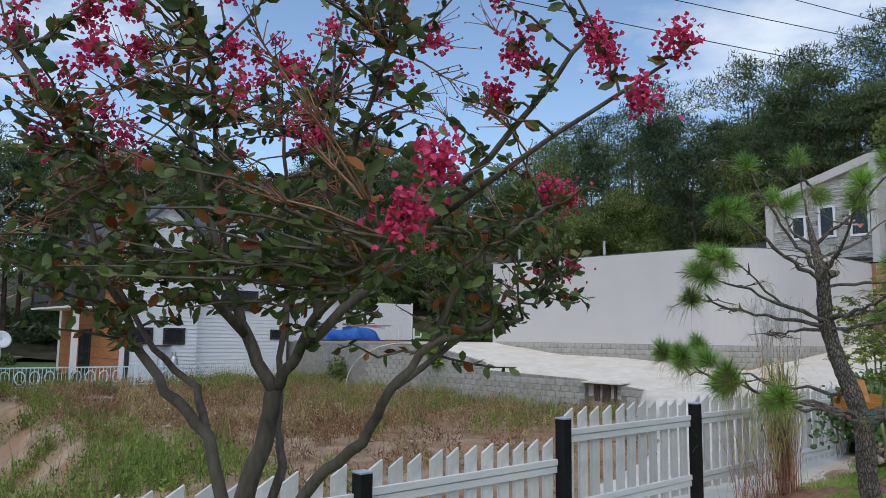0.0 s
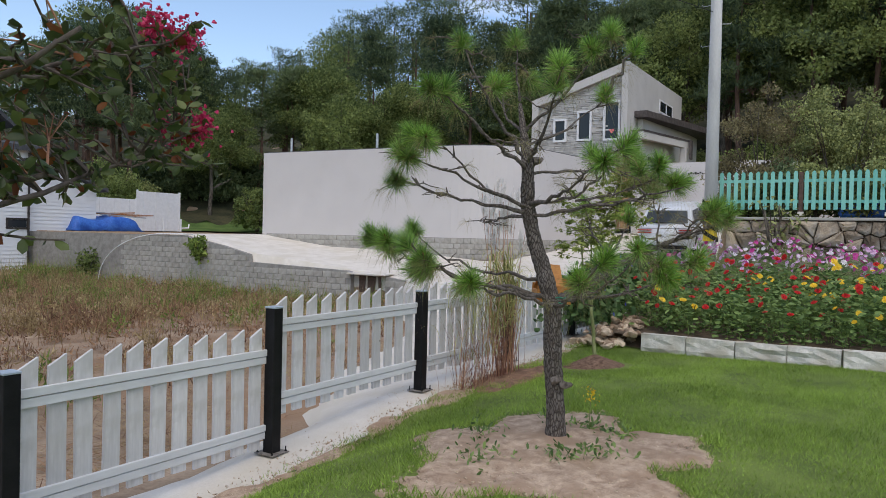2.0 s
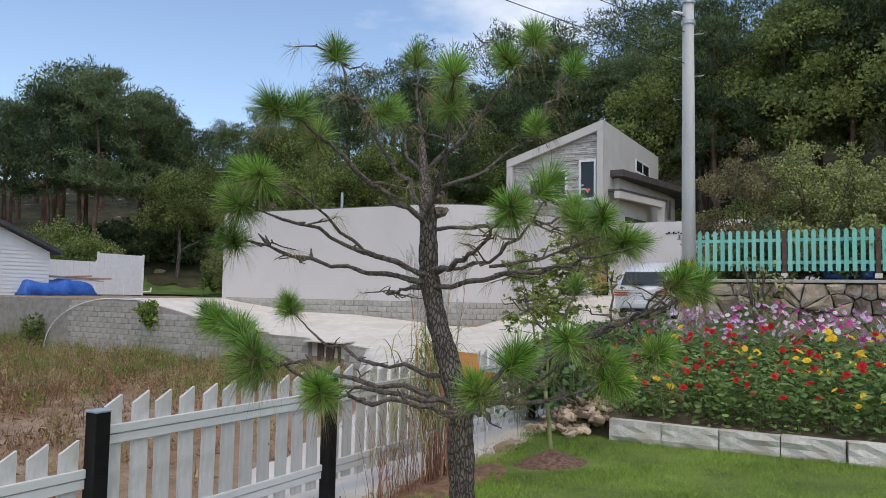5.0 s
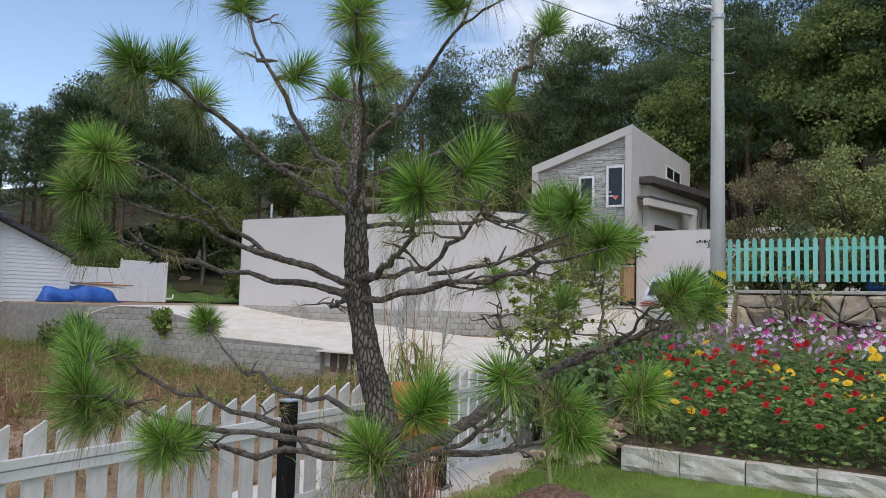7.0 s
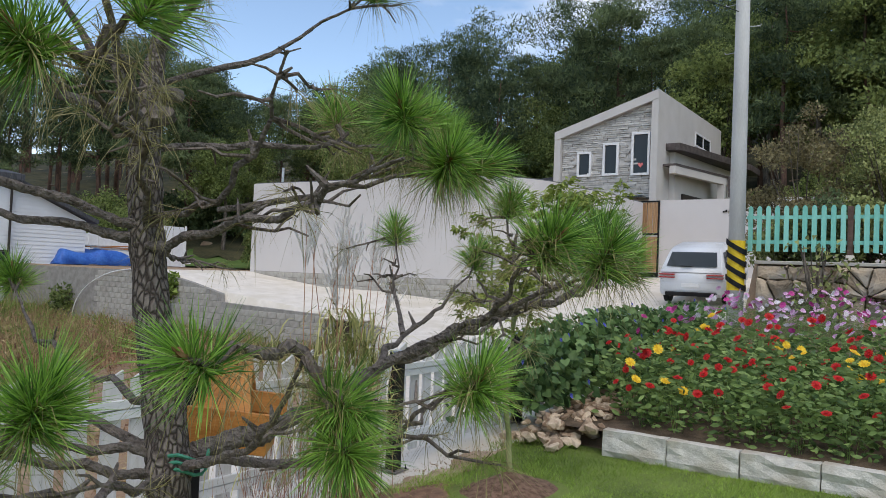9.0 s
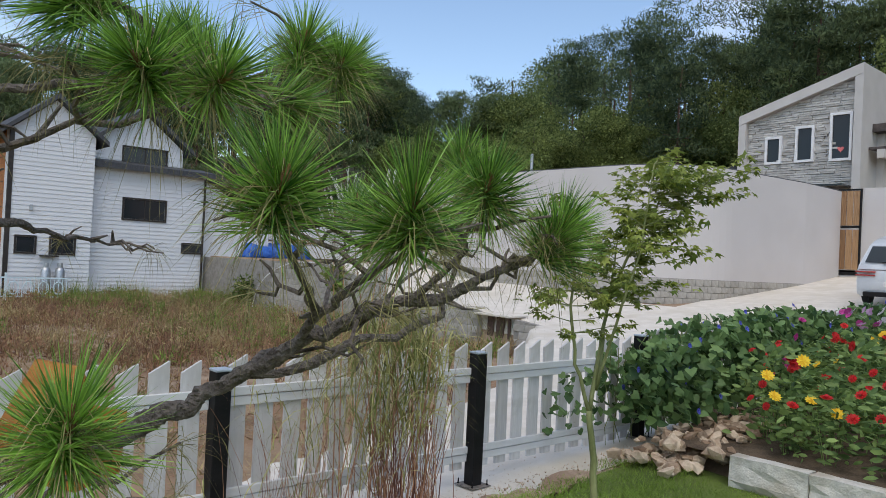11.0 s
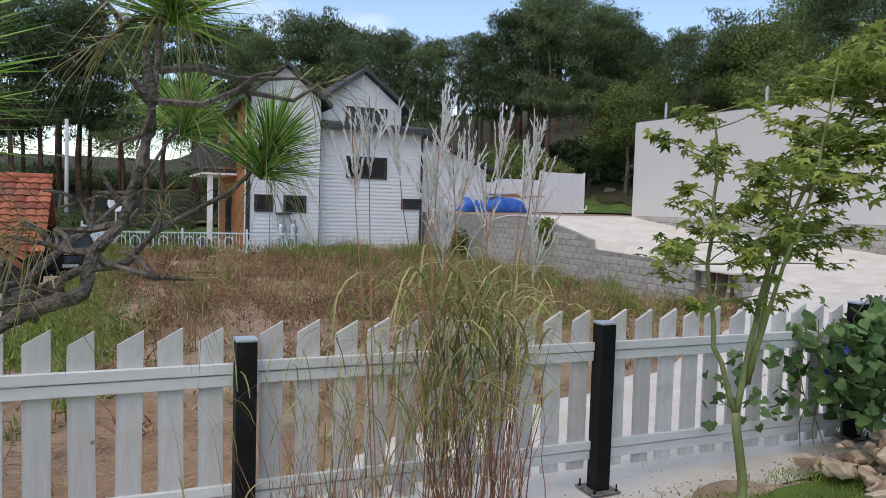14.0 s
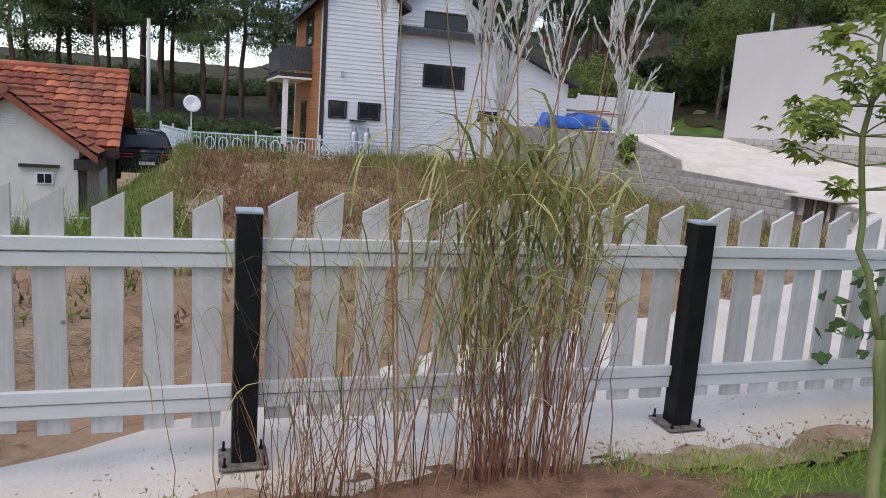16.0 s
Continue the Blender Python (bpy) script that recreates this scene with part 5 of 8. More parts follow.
for k in range(40):
    azd = 16 + k * 2.05
    if 33 < azd < 46:
        continue
    st = float(np.interp(azd, [0, 40, 60, 75, 100, 140], [46, 53, 54, 46, 36, 44]))
    x, y = polar(azd, st + r.uniform(-2, 4))
    shrub(x, y, float(land_z(x, y)) - 0.1, r.uniform(4.0, 5.0), r.uniform(3.0, 5.5), k + 300, "leafy green undergrowth at the foot of the wood", M_leafA if k % 4 else M_bush, 96, 0.115)
for k in range(30):
    azd = -16 + k * 2.2
    if azd < 10 or 14 < azd < 31:
        continue
    x, y = polar(azd, float(wood_edge(azd)) + (6 if azd > 30 else 9) + r.uniform(-1, 3))
    shrub(x, y, float(land_z(x, y)) - 0.1, r.uniform(4.2, 5.2), r.uniform(2.2, 3.6), k + 400, "dark undergrowth between the trunks", M_leafB, 60, 0.24)
for k in range(13):
    shrub(21.25 + r.uniform(0, 0.3), 3.1 - k * 0.75, 2.05, r.uniform(1.0, 1.4), r.uniform(0.9, 1.5), k + 440, "dark leafy bush pressed against the turquoise fence", M_leafB if k % 2 else M_bush, 130, 0.07)
shrub(20.05, 29.0, -0.6, 0.8, 1.1, 202, "dark weed growing against the block wall", M_leafA, 40, 0.12)
shrub(19.9, 2.28, 0.75, 0.9, 2.0, 203, "thin rose bush in front of the stone wall", M_bush, 12, 0.09)
shrub(20.2, 22.4, 0.35, 0.55, 0.75, 201, "grassy weed tuft growing out of the block wall", M_weed, 40, 0.14)

# white hose over the block wall
g = Geo()
hose = []
for k in range(17):
    a = math.pi / 2 * k / 16
    hose.append((20.14, 28.5 - 4.6 * (1 - math.cos(a)) * 0.9, -0.75 + 2.0 * math.sin(a)))
hose += [(20.2, 23.6, 1.27), (20.3, 22.9, 1.26)]
g.tube(hose, [0.022] * len(hose), 6)
tagged(g.ob("garden_hose", M_plastic), "thin white hose hanging over the block wall", "hose")
t = thing("blue_sheet", 21.3, 0.55, 2.1, "folded blue plastic sheet behind the turquoise fence", "sheet")
part("fold", box(-0.3, -0.5, 0, 0.3, 0.5, 0.42, 0.06), M_tarp, t)
# name in small dark metal strokes on the gate wall
t = thing("house_sign", 34.98, 7.86, 4.42, "small dark metal lettering on the cream wall", "sign")
for k in range(7):
    part("stroke", box(-0.02, -0.10 * k - 0.07, 0.02 * (k % 3), 0.0, -0.10 * k, 0.06 + 0.05 * (k % 2)), M_post, t)


# ---- near plants: shared tools ----
M_needle = material("pine_needles", (0.045, 0.14, 0.02), (0.33, 0.56, 0.10), 3.0, 0.42, 0, 20, island=0.7, leaf=0.2, contrast=0.6, spec=0.5)
M_bud = material("pine_bud", (0.20, 0.09, 0.045), (0.40, 0.22, 0.12), 40, 0.8, 0.3, 120)
M_oldneedle = material("old_pine_needles", (0.13, 0.13, 0.045), (0.42, 0.36, 0.17), 3.0, 0.6, 0, 20, island=0.6, leaf=0.2, contrast=0.6)
M_myrtleleaf = material("myrtle_leaf", (0.036, 0.06, 0.02), (0.15, 0.19, 0.058), 2.5, 0.4, 0, 20, island=0.6, leaf=0.25, contrast=0.6)
M_redleaf = material("reddened_leaf", (0.14, 0.035, 0.015), (0.30, 0.11, 0.03), 4, 0.5, 0, 20, island=0.6, leaf=0.3, contrast=0.6)
M_pink = material("crimson_petals", (0.52, 0.025, 0.10), (0.80, 0.09, 0.22), 12, 0.6, 0, 40, island=0.6, leaf=0.3, contrast=0.6)
M_mapleleaf = material("maple_leaf", (0.12, 0.18, 0.035), (0.42, 0.48, 0.12), 2.0, 0.5, 0, 20, island=0.6, leaf=0.42, contrast=0.6)
M_vine = material("vine_leaf", (0.036, 0.085, 0.028), (0.18, 0.29, 0.10), 2.0, 0.5, 0, 20, island=0.6, leaf=0.25, contrast=0.6)
M_zleaf = material("zinnia_leaf", (0.07, 0.13, 0.04), (0.30, 0.42, 0.13), 2.0, 0.6, 0, 20, island=0.6, leaf=0.25, contrast=0.6)
M_cosleaf = material("cosmos_leaf", (0.09, 0.16, 0.04), (0.26, 0.37, 0.12), 2.0, 0.6, 0, 20, island=0.6, leaf=0.25, contrast=0.6)
M_red = material("red_petals", (0.48, 0.015, 0.015), (0.70, 0.03, 0.03), 12, 0.6, 0, 40, island=0.5, leaf=0.25)
M_orange = material("golden_petals", (0.80, 0.46, 0.02), (0.92, 0.68, 0.06), 12, 0.6, 0, 40, island=0.5, leaf=0.25)
M_magenta = material("magenta_petals", (0.42, 0.03, 0.20), (0.62, 0.07, 0.32), 12, 0.6, 0, 40, island=0.5, leaf=0.25)
M_lilac = material("lilac_petals", (0.58, 0.26, 0.52), (0.80, 0.52, 0.72), 12, 0.6, 0, 40, island=0.6, leaf=0.3)
M_palepetal = material("pale_petals", (0.72, 0.64, 0.68), (0.85, 0.80, 0.82), 12, 0.6, 0, 40, island=0.6, leaf=0.3)
M_blue = material("blue_petals", (0.06, 0.07, 0.42), (0.14, 0.16, 0.62), 12, 0.6, 0, 40, island=0.5, leaf=0.25)
M_reed = material("reed_blade", (0.15, 0.18, 0.05), (0.60, 0.55, 0.24), 1.5, 0.6, 0, 12, island=0.6, leaf=0.3, contrast=0.6)
M_reedstem = material("reed_stem", (0.14, 0.05, 0.04), (0.52, 0.29, 0.17), 2.5, 0.6, 0, 12, island=0.7, leaf=0.0, contrast=0.6)
M_plume = material("reed_plume", (0.62, 0.59, 0.56), (0.82, 0.80, 0.77), 8, 0.9, 0, 30, island=0.4, leaf=0.4)
M_honey = material("honey_timber", (0.40, 0.15, 0.035), (0.60, 0.26, 0.07), 5, 0.45, 0.15, 40, stretch=(1, 1, 4), per_object=0.3)


def frames(direction, rng, n):
    """Random unit vectors a (outward) and b (sideways)."""
    a = direction / (np.linalg.norm(direction, axis=1)[:, None] + 1e-9)
    b = np.cross(a, rng.normal(size=(n, 3)))
    b /= np.linalg.norm(b, axis=1)[:, None] + 1e-9
    return a, b


def needle_burst(rng, centre, axis, n, length, width, open_=1.0, droop=0.0):
    """A tuft of thin bent needles: (V, F)."""
    d = rng.normal(size=(n, 3))
    d /= np.linalg.norm(d, axis=1)[:, None]
    ax = np.asarray(axis, float)
    ax /= np.linalg.norm(ax)
    d = d * open_ + ax * 1.0
    a, b = frames(d, rng, n)
    L = (length * rng.uniform(0.7, 1.1, n))[:, None]
    base = np.asarray(centre) + ax * (rng.uniform(-0.05, 0.02, n))[:, None]
    mid = base + a * L * 0.55
    tip = base + a * L
    tip[:, 2] -= droop * L[:, 0]
    mid[:, 2] -= droop * L[:, 0] * 0.3
    w = width / 2
    V = np.stack([base - b * w * 0.7, base + b * w * 0.7, mid - b * w, mid + b * w, tip], 1).reshape(-1, 3)
    i = np.arange(n)[:, None] * 5
    F = np.concatenate([i + [0, 1, 3], i + [0, 3, 2], i + [2, 3, 4]])
    return V, F


def needle_brush(rng, tip, axis, n, length):
    """A shoot end clothed in needles: upright at its tip, spreading wide lower down, each one bent: (V, F)."""
    ax = np.asarray(axis, float)
    ax = ax / np.linalg.norm(ax)
    u = np.cross(ax, (0.31, 0.87, 0.37))
    u /= np.linalg.norm(u)
    v = np.cross(ax, u)
    back = rng.random(n) ** 0.8
    turn = rng.uniform(0, 2 * np.pi, n)
    wide = np.radians(6 + 70 * back ** 0.75 + rng.normal(size=n) * 9)
    out = np.cos(turn)[:, None] * u + np.sin(turn)[:, None] * v
    a = np.cos(wide)[:, None] * ax + np.sin(wide)[:, None] * out
    base = np.asarray(tip, float) - ax * (0.085 * back)[:, None]
    L = (length * rng.uniform(0.72, 1.12, n))[:, None]
    b = np.cross(a, rng.normal(size=(n, 3)))
    b /= np.linalg.norm(b, axis=1)[:, None] + 1e-9
    bow = out * rng.uniform(-0.10, 0.16, n)[:, None] + np.array([0, 0, -1.0]) * rng.uniform(0.0, 0.12, n)[:, None]
    w = 0.00125
    mid, tips = base + a * L * 0.55 + bow * L * 0.3, base + a * L + bow * L
    V = np.stack([base - b * w, base + b * w, mid - b * w, mid + b * w, tips], 1).reshape(-1, 3)
    i = np.arange(n)[:, None] * 5
    return V, np.concatenate([i + [0, 1, 3], i + [0, 3, 2], i + [2, 3, 4]])


def merge(parts):
    V, F, n = [], [], 0
    for v, f in parts:
        V.append(v)
        F.append(f + n)
        n += len(v)
    return np.concatenate(V), np.concatenate(F)


def leaves_at(rng, points, way, length, width, fold=0.15, shape="oval"):
    """Folded leaves with a pointed oval outline at points, growing along way: (V, F)."""
    n = len(points)
    a, b = frames(way, rng, n)
    c = np.cross(a, b)
    L = (length * rng.uniform(0.65, 1.2, n))[:, None]
    W = L * (width / length)
    if shape == "oval":
        outline = ((0.0, 0.0, 0.0), (0.3, 0.42, fold), (0.68, 0.46, fold * 1.2), (1.0, 0.0, 0.1), (0.68, -0.46, fold * 1.2), (0.3, -0.42, fold), (0.5, 0.0, 0.0))
        tris = ((0, 1, 6), (1, 2, 6), (2, 3, 6), (3, 4, 6), (4, 5, 6), (5, 0, 6))
    elif shape == "heart":
        outline = ((0.08, 0.0, 0.0), (-0.10, 0.32, 0.08), (0.22, 0.55, 0.12), (0.6, 0.36, 0.05), (1.0, 0.0, -0.12), (0.6, -0.36, 0.05), (0.22, -0.55, 0.12), (-0.10, -0.32, 0.08), (0.45, 0.0, -0.04))
        tris = tuple((k, (k + 1) % 8, 8) for k in range(8))
    else:
        lobes = []
        for k, ang in enumerate((-95, -48, 0, 48, 95)):
            r = (0.62, 0.88, 1.0, 0.88, 0.62)[k]
            lobes.append((r * math.cos(radians(ang)), r * math.sin(radians(ang)), -0.10))
            if k < 4:
                m = ang + 24
                lobes.append((0.34 * math.cos(radians(m)), 0.34 * math.sin(radians(m)), 0.02))
        outline = ((0.0, 0.0, 0.0), *lobes)
        tris = tuple((0, k, k + 1) for k in range(1, 9))
        W = L
    V = np.stack([np.asarray(points) + a * (L * u) + b * (W * v) + c * (W * h) for u, v, h in outline], 1).reshape(-1, 3)
    k = len(outline)
    F = np.concatenate([np.arange(n)[:, None] * k + np.array(t) for t in tris])
    return V, F


M_limbbark = material("scaly_limb_bark", (0.048, 0.038, 0.032), (0.25, 0.215, 0.19), 45, 0.95, 1.2, 140, contrast=0.6)


# ---- the pine in the lawn ----
def pine():
    t = thing("garden_pine", 0, 0, 0, "young pine with crooked bare limbs and green needle tufts", "tree")
    r = random.Random(9)
    rg = np.random.default_rng(9)
    trunk = [(5.62, 1.84, -0.1), (5.62, 1.85, 0.25), (5.59, 1.87, 0.6), (5.59, 1.88, 0.97), (5.61, 1.96, 1.2), (5.62, 2.04, 1.4), (5.63, 2.11, 1.66), (5.60, 2.10, 1.95), (5.68, 2.18, 2.2), (5.77, 2.26, 2.45)]
    rad = [0.082, 0.066, 0.062, 0.064, 0.057, 0.054, 0.051, 0.046, 0.028, 0.012]
    fine_t, fine_r = [], []
    for i in range(len(trunk) - 1):
        for k in range(12):
            f = k / 12
            p = Vector(trunk[i]).lerp(Vector(trunk[i + 1]), f)
            fine_t.append(p)
            fine_r.append((rad[i] * (1 - f) + rad[i + 1] * f) * (1 + 0.05 * math.sin(i * 3 + k * 0.5)))
    g = Geo()
    g.tube(fine_t, fine_r, 26, 0.0, r)
    for j, v in enumerate(g.v):
        d = noise.voronoi(Vector((v[0] * 62, v[1] * 62, v[2] * 22)))[0]
        axis = fine_t[min(j // 26, len(fine_t) - 1)]
        k = 1.03 - 0.13 * math.exp(-(d[1] - d[0]) * 7) + 0.03 * noise.noise(Vector(v) * 40)
        g.v[j] = (axis.x + (v[0] - axis.x) * k, axis.y + (v[1] - axis.y) * k, v[2])
    g.ob("trunk", M_trunkbark, t, "rough grey plated bark", smooth=True)
    for p, rr in (((5.61, 1.81, 0.42), 0.032), ((5.66, 1.82, 0.40), 0.028), ((5.55, 1.85, 0.45), 0.028), ((5.60, 2.06, 1.98), 0.030), ((5.68, 2.13, 2.06), 0.028)):
        g = Geo()
        g.tube([Vector(p), Vector(p) + Vector((r.uniform(-0.05, 0.05), -0.035, 0.01)), Vector(p) + Vector((r.uniform(-0.05, 0.05), -0.06, 0.015))], [rr, rr * 0.9, rr * 0.5], 8, 0.1, r)
        g.ob("knot", M_pinebark, t)
    limbs = [
        ([(5.58, 1.88, 0.95), (5.30, 1.96, 1.03), (4.98, 2.08, 1.09), (4.72, 2.06, 1.15)], 0.030),
        ([(5.59, 1.90, 1.00), (5.22, 2.12, 1.10), (4.88, 2.28, 1.18), (4.59, 2.31, 1.28)], 0.028),
        ([(5.60, 1.92, 1.02), (5.38, 2.40, 1.12), (5.18, 2.76, 1.24), (5.05, 3.03, 1.40)], 0.026),
        ([(5.61, 1.96, 1.15), (5.66, 2.5, 1.18), (5.70, 2.9, 1.30), (5.77, 3.17, 1.45)], 0.022),
        ([(5.58, 1.88, 0.96), (5.32, 1.68, 1.02), (5.08, 1.50, 1.08), (4.87, 1.40, 1.17)], 0.026),
        ([(5.59, 1.86, 0.97), (5.60, 1.58, 1.08), (5.50, 1.36, 1.22), (5.43, 1.22, 1.37)], 0.024),
        ([(5.60, 1.86, 0.99), (5.64, 1.52, 1.05), (5.67, 1.22, 1.14), (5.66, 0.97, 1.30)], 0.024),
        ([(5.60, 1.90, 0.99), (5.84, 1.80, 1.05), (6.04, 1.73, 1.13), (6.20, 1.66, 1.22), (6.27, 1.45, 1.34), (6.34, 1.25, 1.44), (6.46, 1.10, 1.50), (6.60, 0.99, 1.60)], 0.054),
        ([(6.20, 1.66, 1.22), (6.45, 1.57, 1.31), (6.73, 1.47, 1.40), (6.80, 1.50, 1.62), (6.84, 1.54, 1.82)], 0.026),
        ([(6.20, 1.66, 1.22), (6.50, 1.78, 1.32), (6.78, 1.80, 1.42), (7.01, 1.80, 1.60)], 0.024),
        ([(6.50, 1.78, 1.32), (6.72, 2.00, 1.46), (6.90, 2.15, 1.70)], 0.018),
        ([(5.66, 2.10, 1.90), (5.95, 1.85, 1.94), (6.22, 1.66, 1.98), (6.44, 1.60, 2.04)], 0.022),
        ([(6.27, 1.45, 1.34), (6.17, 1.20, 1.44), (6.14, 1.0, 1.52), (6.11, 0.87, 1.58)], 0.022),
        ([(6.17, 1.20, 1.44), (6.02, 1.06, 1.54), (5.91, 0.94, 1.62)], 0.016),
        ([(6.38, 1.2, 1.46), (6.44, 1.08, 1.58), (6.43, 1.03, 1.68)], 0.014),
        ([(5.62, 2.08, 1.62), (5.35, 2.32, 1.66), (5.06, 2.54, 1.73), (4.87, 2.72, 1.80)], 0.030),
        ([(5.62, 2.09, 1.66), (5.26, 2.25, 1.76), (4.95, 2.42, 1.88), (4.68, 2.56, 1.97)], 0.028),
        ([(5.26, 2.25, 1.76), (4.95, 2.33, 1.96), (4.69, 2.40, 2.07)], 0.018),
        ([(5.60, 2.07, 1.68), (5.42, 1.78, 1.72), (5.20, 1.54, 1.82), (4.98, 1.35, 1.90)], 0.026),
        ([(5.61, 2.07, 1.66), (5.60, 1.74, 1.72), (5.55, 1.52, 1.88), (5.47, 1.36, 2.05)], 0.022),
        ([(5.60, 2.05, 1.60), (5.58, 1.66, 1.66), (5.50, 1.28, 1.70), (5.41, 0.96, 1.77)], 0.026),
        ([(5.60, 1.74, 1.70), (5.78, 1.45, 1.78), (5.90, 1.25, 1.88)], 0.016),
        ([(5.78, 1.45, 1.78), (6.08, 1.38, 1.85), (6.30, 1.42, 1.93)], 0.013),
        ([(5.63, 2.12, 1.60), (5.95, 2.46, 1.58), (6.18, 2.70, 1.56), (6.34, 2.88, 1.57)], 0.024),
        ([(5.60, 2.10, 1.93), (5.32, 2.18, 2.06), (5.02, 2.30, 2.26), (4.77, 2.40, 2.39)], 0.030),
        ([(5.62, 2.12, 2.0), (5.46, 2.26, 2.26), (5.34, 2.40, 2.56), (5.28, 2.48, 2.80)], 0.028),
        ([(5.60, 2.10, 1.96), (5.40, 1.92, 2.10), (5.15, 1.74, 2.30), (4.93, 1.58, 2.46)], 0.026),
        ([(5.68, 2.18, 2.2), (5.68, 1.92, 2.40), (5.62, 1.68, 2.62), (5.59, 1.51, 2.82)], 0.024),
        ([(5.68, 2.18, 2.2), (5.92, 2.45, 2.40), (6.10, 2.65, 2.66)], 0.022),
        ([(5.66, 2.16, 2.1), (5.95, 1.95, 2.25), (6.22, 1.76, 2.52)], 0.022),
        ([(5.77, 2.26, 2.45), (5.75, 2.28, 2.66), (5.80, 2.32, 2.9)], 0.018),
    ]
    nodes = []
    for pts, rr in limbs:
        fine = []
        for i in range(len(pts) - 1):
            span = (Vector(pts[i + 1]) - Vector(pts[i])).length
            for k in range(4):
                p = Vector(pts[i]).lerp(Vector(pts[i + 1]), k / 4)
                if i or k:
                    p += Vector((r.uniform(-1, 1), r.uniform(-1, 1), r.uniform(-1, 1))) * (0.006 + 0.035 * span * (k > 0))
                fine.append(p)
        fine.append(Vector(pts[-1]))
        n = len(fine)
        g = Geo()
        thick = [max(0.004, 0.58 * rr * (1 - 0.75 * i / (n - 1)) * r.uniform(0.85, 1.2)) for i in range(n)]
        dense, wide = [], []
        for i in range(n - 1):
            for k in range(6):
                dense.append(fine[i].lerp(fine[i + 1], k / 6))
                wide.append(thick[i] + (thick[i + 1] - thick[i]) * k / 6)
        dense.append(fine[-1])
        wide.append(thick[-1])
        g.tube(dense, wide, 12, 0.0, r)
        for j, v in enumerate(g.v):
            c = dense[min(j // 12, len(dense) - 1)]
            d = noise.voronoi(Vector(v) * 70)[0]
            w = 1.06 - 0.30 * math.exp(-(d[1] - d[0]) * 6) + 0.12 * noise.noise(Vector(v) * 55)
            g.v[j] = tuple(c + (Vector(v) - c) * w)
        # short dead spurs
        for k in range(3):
            p = fine[r.randrange(n // 3, n - 1)]
            g.tube([p, p + Vector((r.uniform(-0.05, 0.05), r.uniform(-0.05, 0.05), r.uniform(-0.01, 0.07)))], [rr * 0.4, 0.003], 5)
        g.ob("limb", M_limbbark, t)
        nodes += [(p, i / n) for i, p in enumerate(fine)]
    tips = [(4.72, 2.40, 2.40), (5.29, 2.50, 2.83), (4.60, 2.33, 2.05), (4.70, 2.60, 1.99), (4.78, 2.67, 1.81), (5.76, 3.18, 1.50), (5.02, 3.05, 1.44), (4.57, 2.31, 1.31), (4.65, 2.02, 1.18),
            (4.97, 1.62, 2.52), (5.62, 1.52, 2.86), (6.28, 1.54, 2.90), (4.82, 1.26, 1.90), (5.03, 1.19, 2.02), (5.68, 1.19, 1.96), (5.76, 1.09, 1.83), (5.90, 1.08, 1.83), (5.65, 0.91, 1.34),
            (4.81, 1.40, 1.21), (4.91, 1.27, 1.34), (5.06, 1.13, 1.40), (5.39, 1.05, 1.28), (5.35, 1.01, 1.20), (5.89, 0.86, 1.65), (6.08, 0.81, 1.64), (6.37, 0.95, 1.70), (6.61, 0.97, 1.64),
            (6.84, 1.54, 1.86), (6.42, 1.55, 2.04), (6.22, 1.40, 1.88), (6.91, 2.16, 1.75), (6.10, 2.65, 2.70), (6.22, 1.76, 2.56), (5.80, 2.32, 2.92), (4.90, 2.20, 1.12), (5.15, 2.95, 1.36),
            (4.74, 2.42, 1.24), (5.02, 2.38, 2.32), (5.10, 1.68, 2.42), (5.36, 2.20, 2.50), (5.92, 2.20, 2.62), (5.48, 1.62, 2.72), (4.88, 2.36, 2.42),
            (4.72, 2.55, 1.40), (4.62, 2.40, 1.22), (4.85, 2.80, 1.42), (4.62, 2.44, 1.93), (4.68, 2.50, 2.09), (6.50, 1.63, 2.08), (6.32, 1.56, 2.08), (6.12, 1.82, 2.10), (7.03, 1.80, 1.65), (5.98, 1.42, 1.96)]
    for k, tip in enumerate(tips):
        q = Vector(tip)
        near = min(nodes, key=lambda m: (m[0] - q).length + (0.4 if m[1] < 0.45 else 0))[0]
        if 0.03 < (near - q).length:
            twigs = Geo()
            far = (near - q).length
            thick = 0.007 + 0.012 * min(1.0, far / 0.5)
            twigs.tube(bend_path(near, q, 6, 0.012 + 0.03 * far, r), [thick * (1 - 0.1 * j) for j in range(7)], 7, 0.15, r)
            twigs.ob("twig", M_pinebark, t)
        way = (q - near)
        way = way.normalized() if way.length > 0.02 else Vector((0, 0, 1))
        way = (way + Vector((0, 0, 0.5))).normalized()
        bursts = [needle_brush(rg, q, way, 330, 0.135)]
        for j in range(r.choice((0, 1, 1, 2))):
            aside = (way + Vector(rg.normal(size=3)) * 0.55).normalized()
            bursts.append(needle_brush(rg, q - way * 0.05 + aside * 0.045, aside, 170, 0.115))
        bud = Geo()
        bud.tube([q - way * 0.02, q, q + way * 0.018, q + way * 0.034], [0.006, 0.008, 0.007, 0.001], 6)
        bud.ob("bud", M_bud, t, "brown winter bud")
        tagged_mesh("needle_tuft", *merge(bursts), M_needle, t)
        old = [needle_burst(rg, np.array(near.lerp(q, f)), way, 60, 0.15, 0.0016, 1.8, 0.75) for f in (0.35, 0.62, 0.88)]
        tagged_mesh("old_needle_tuft", *merge(old), M_oldneedle, t, "older drooping yellow-brown needles")
    # fine bare side twigs, some with a few tired needles
    fine, tired = Geo(), []
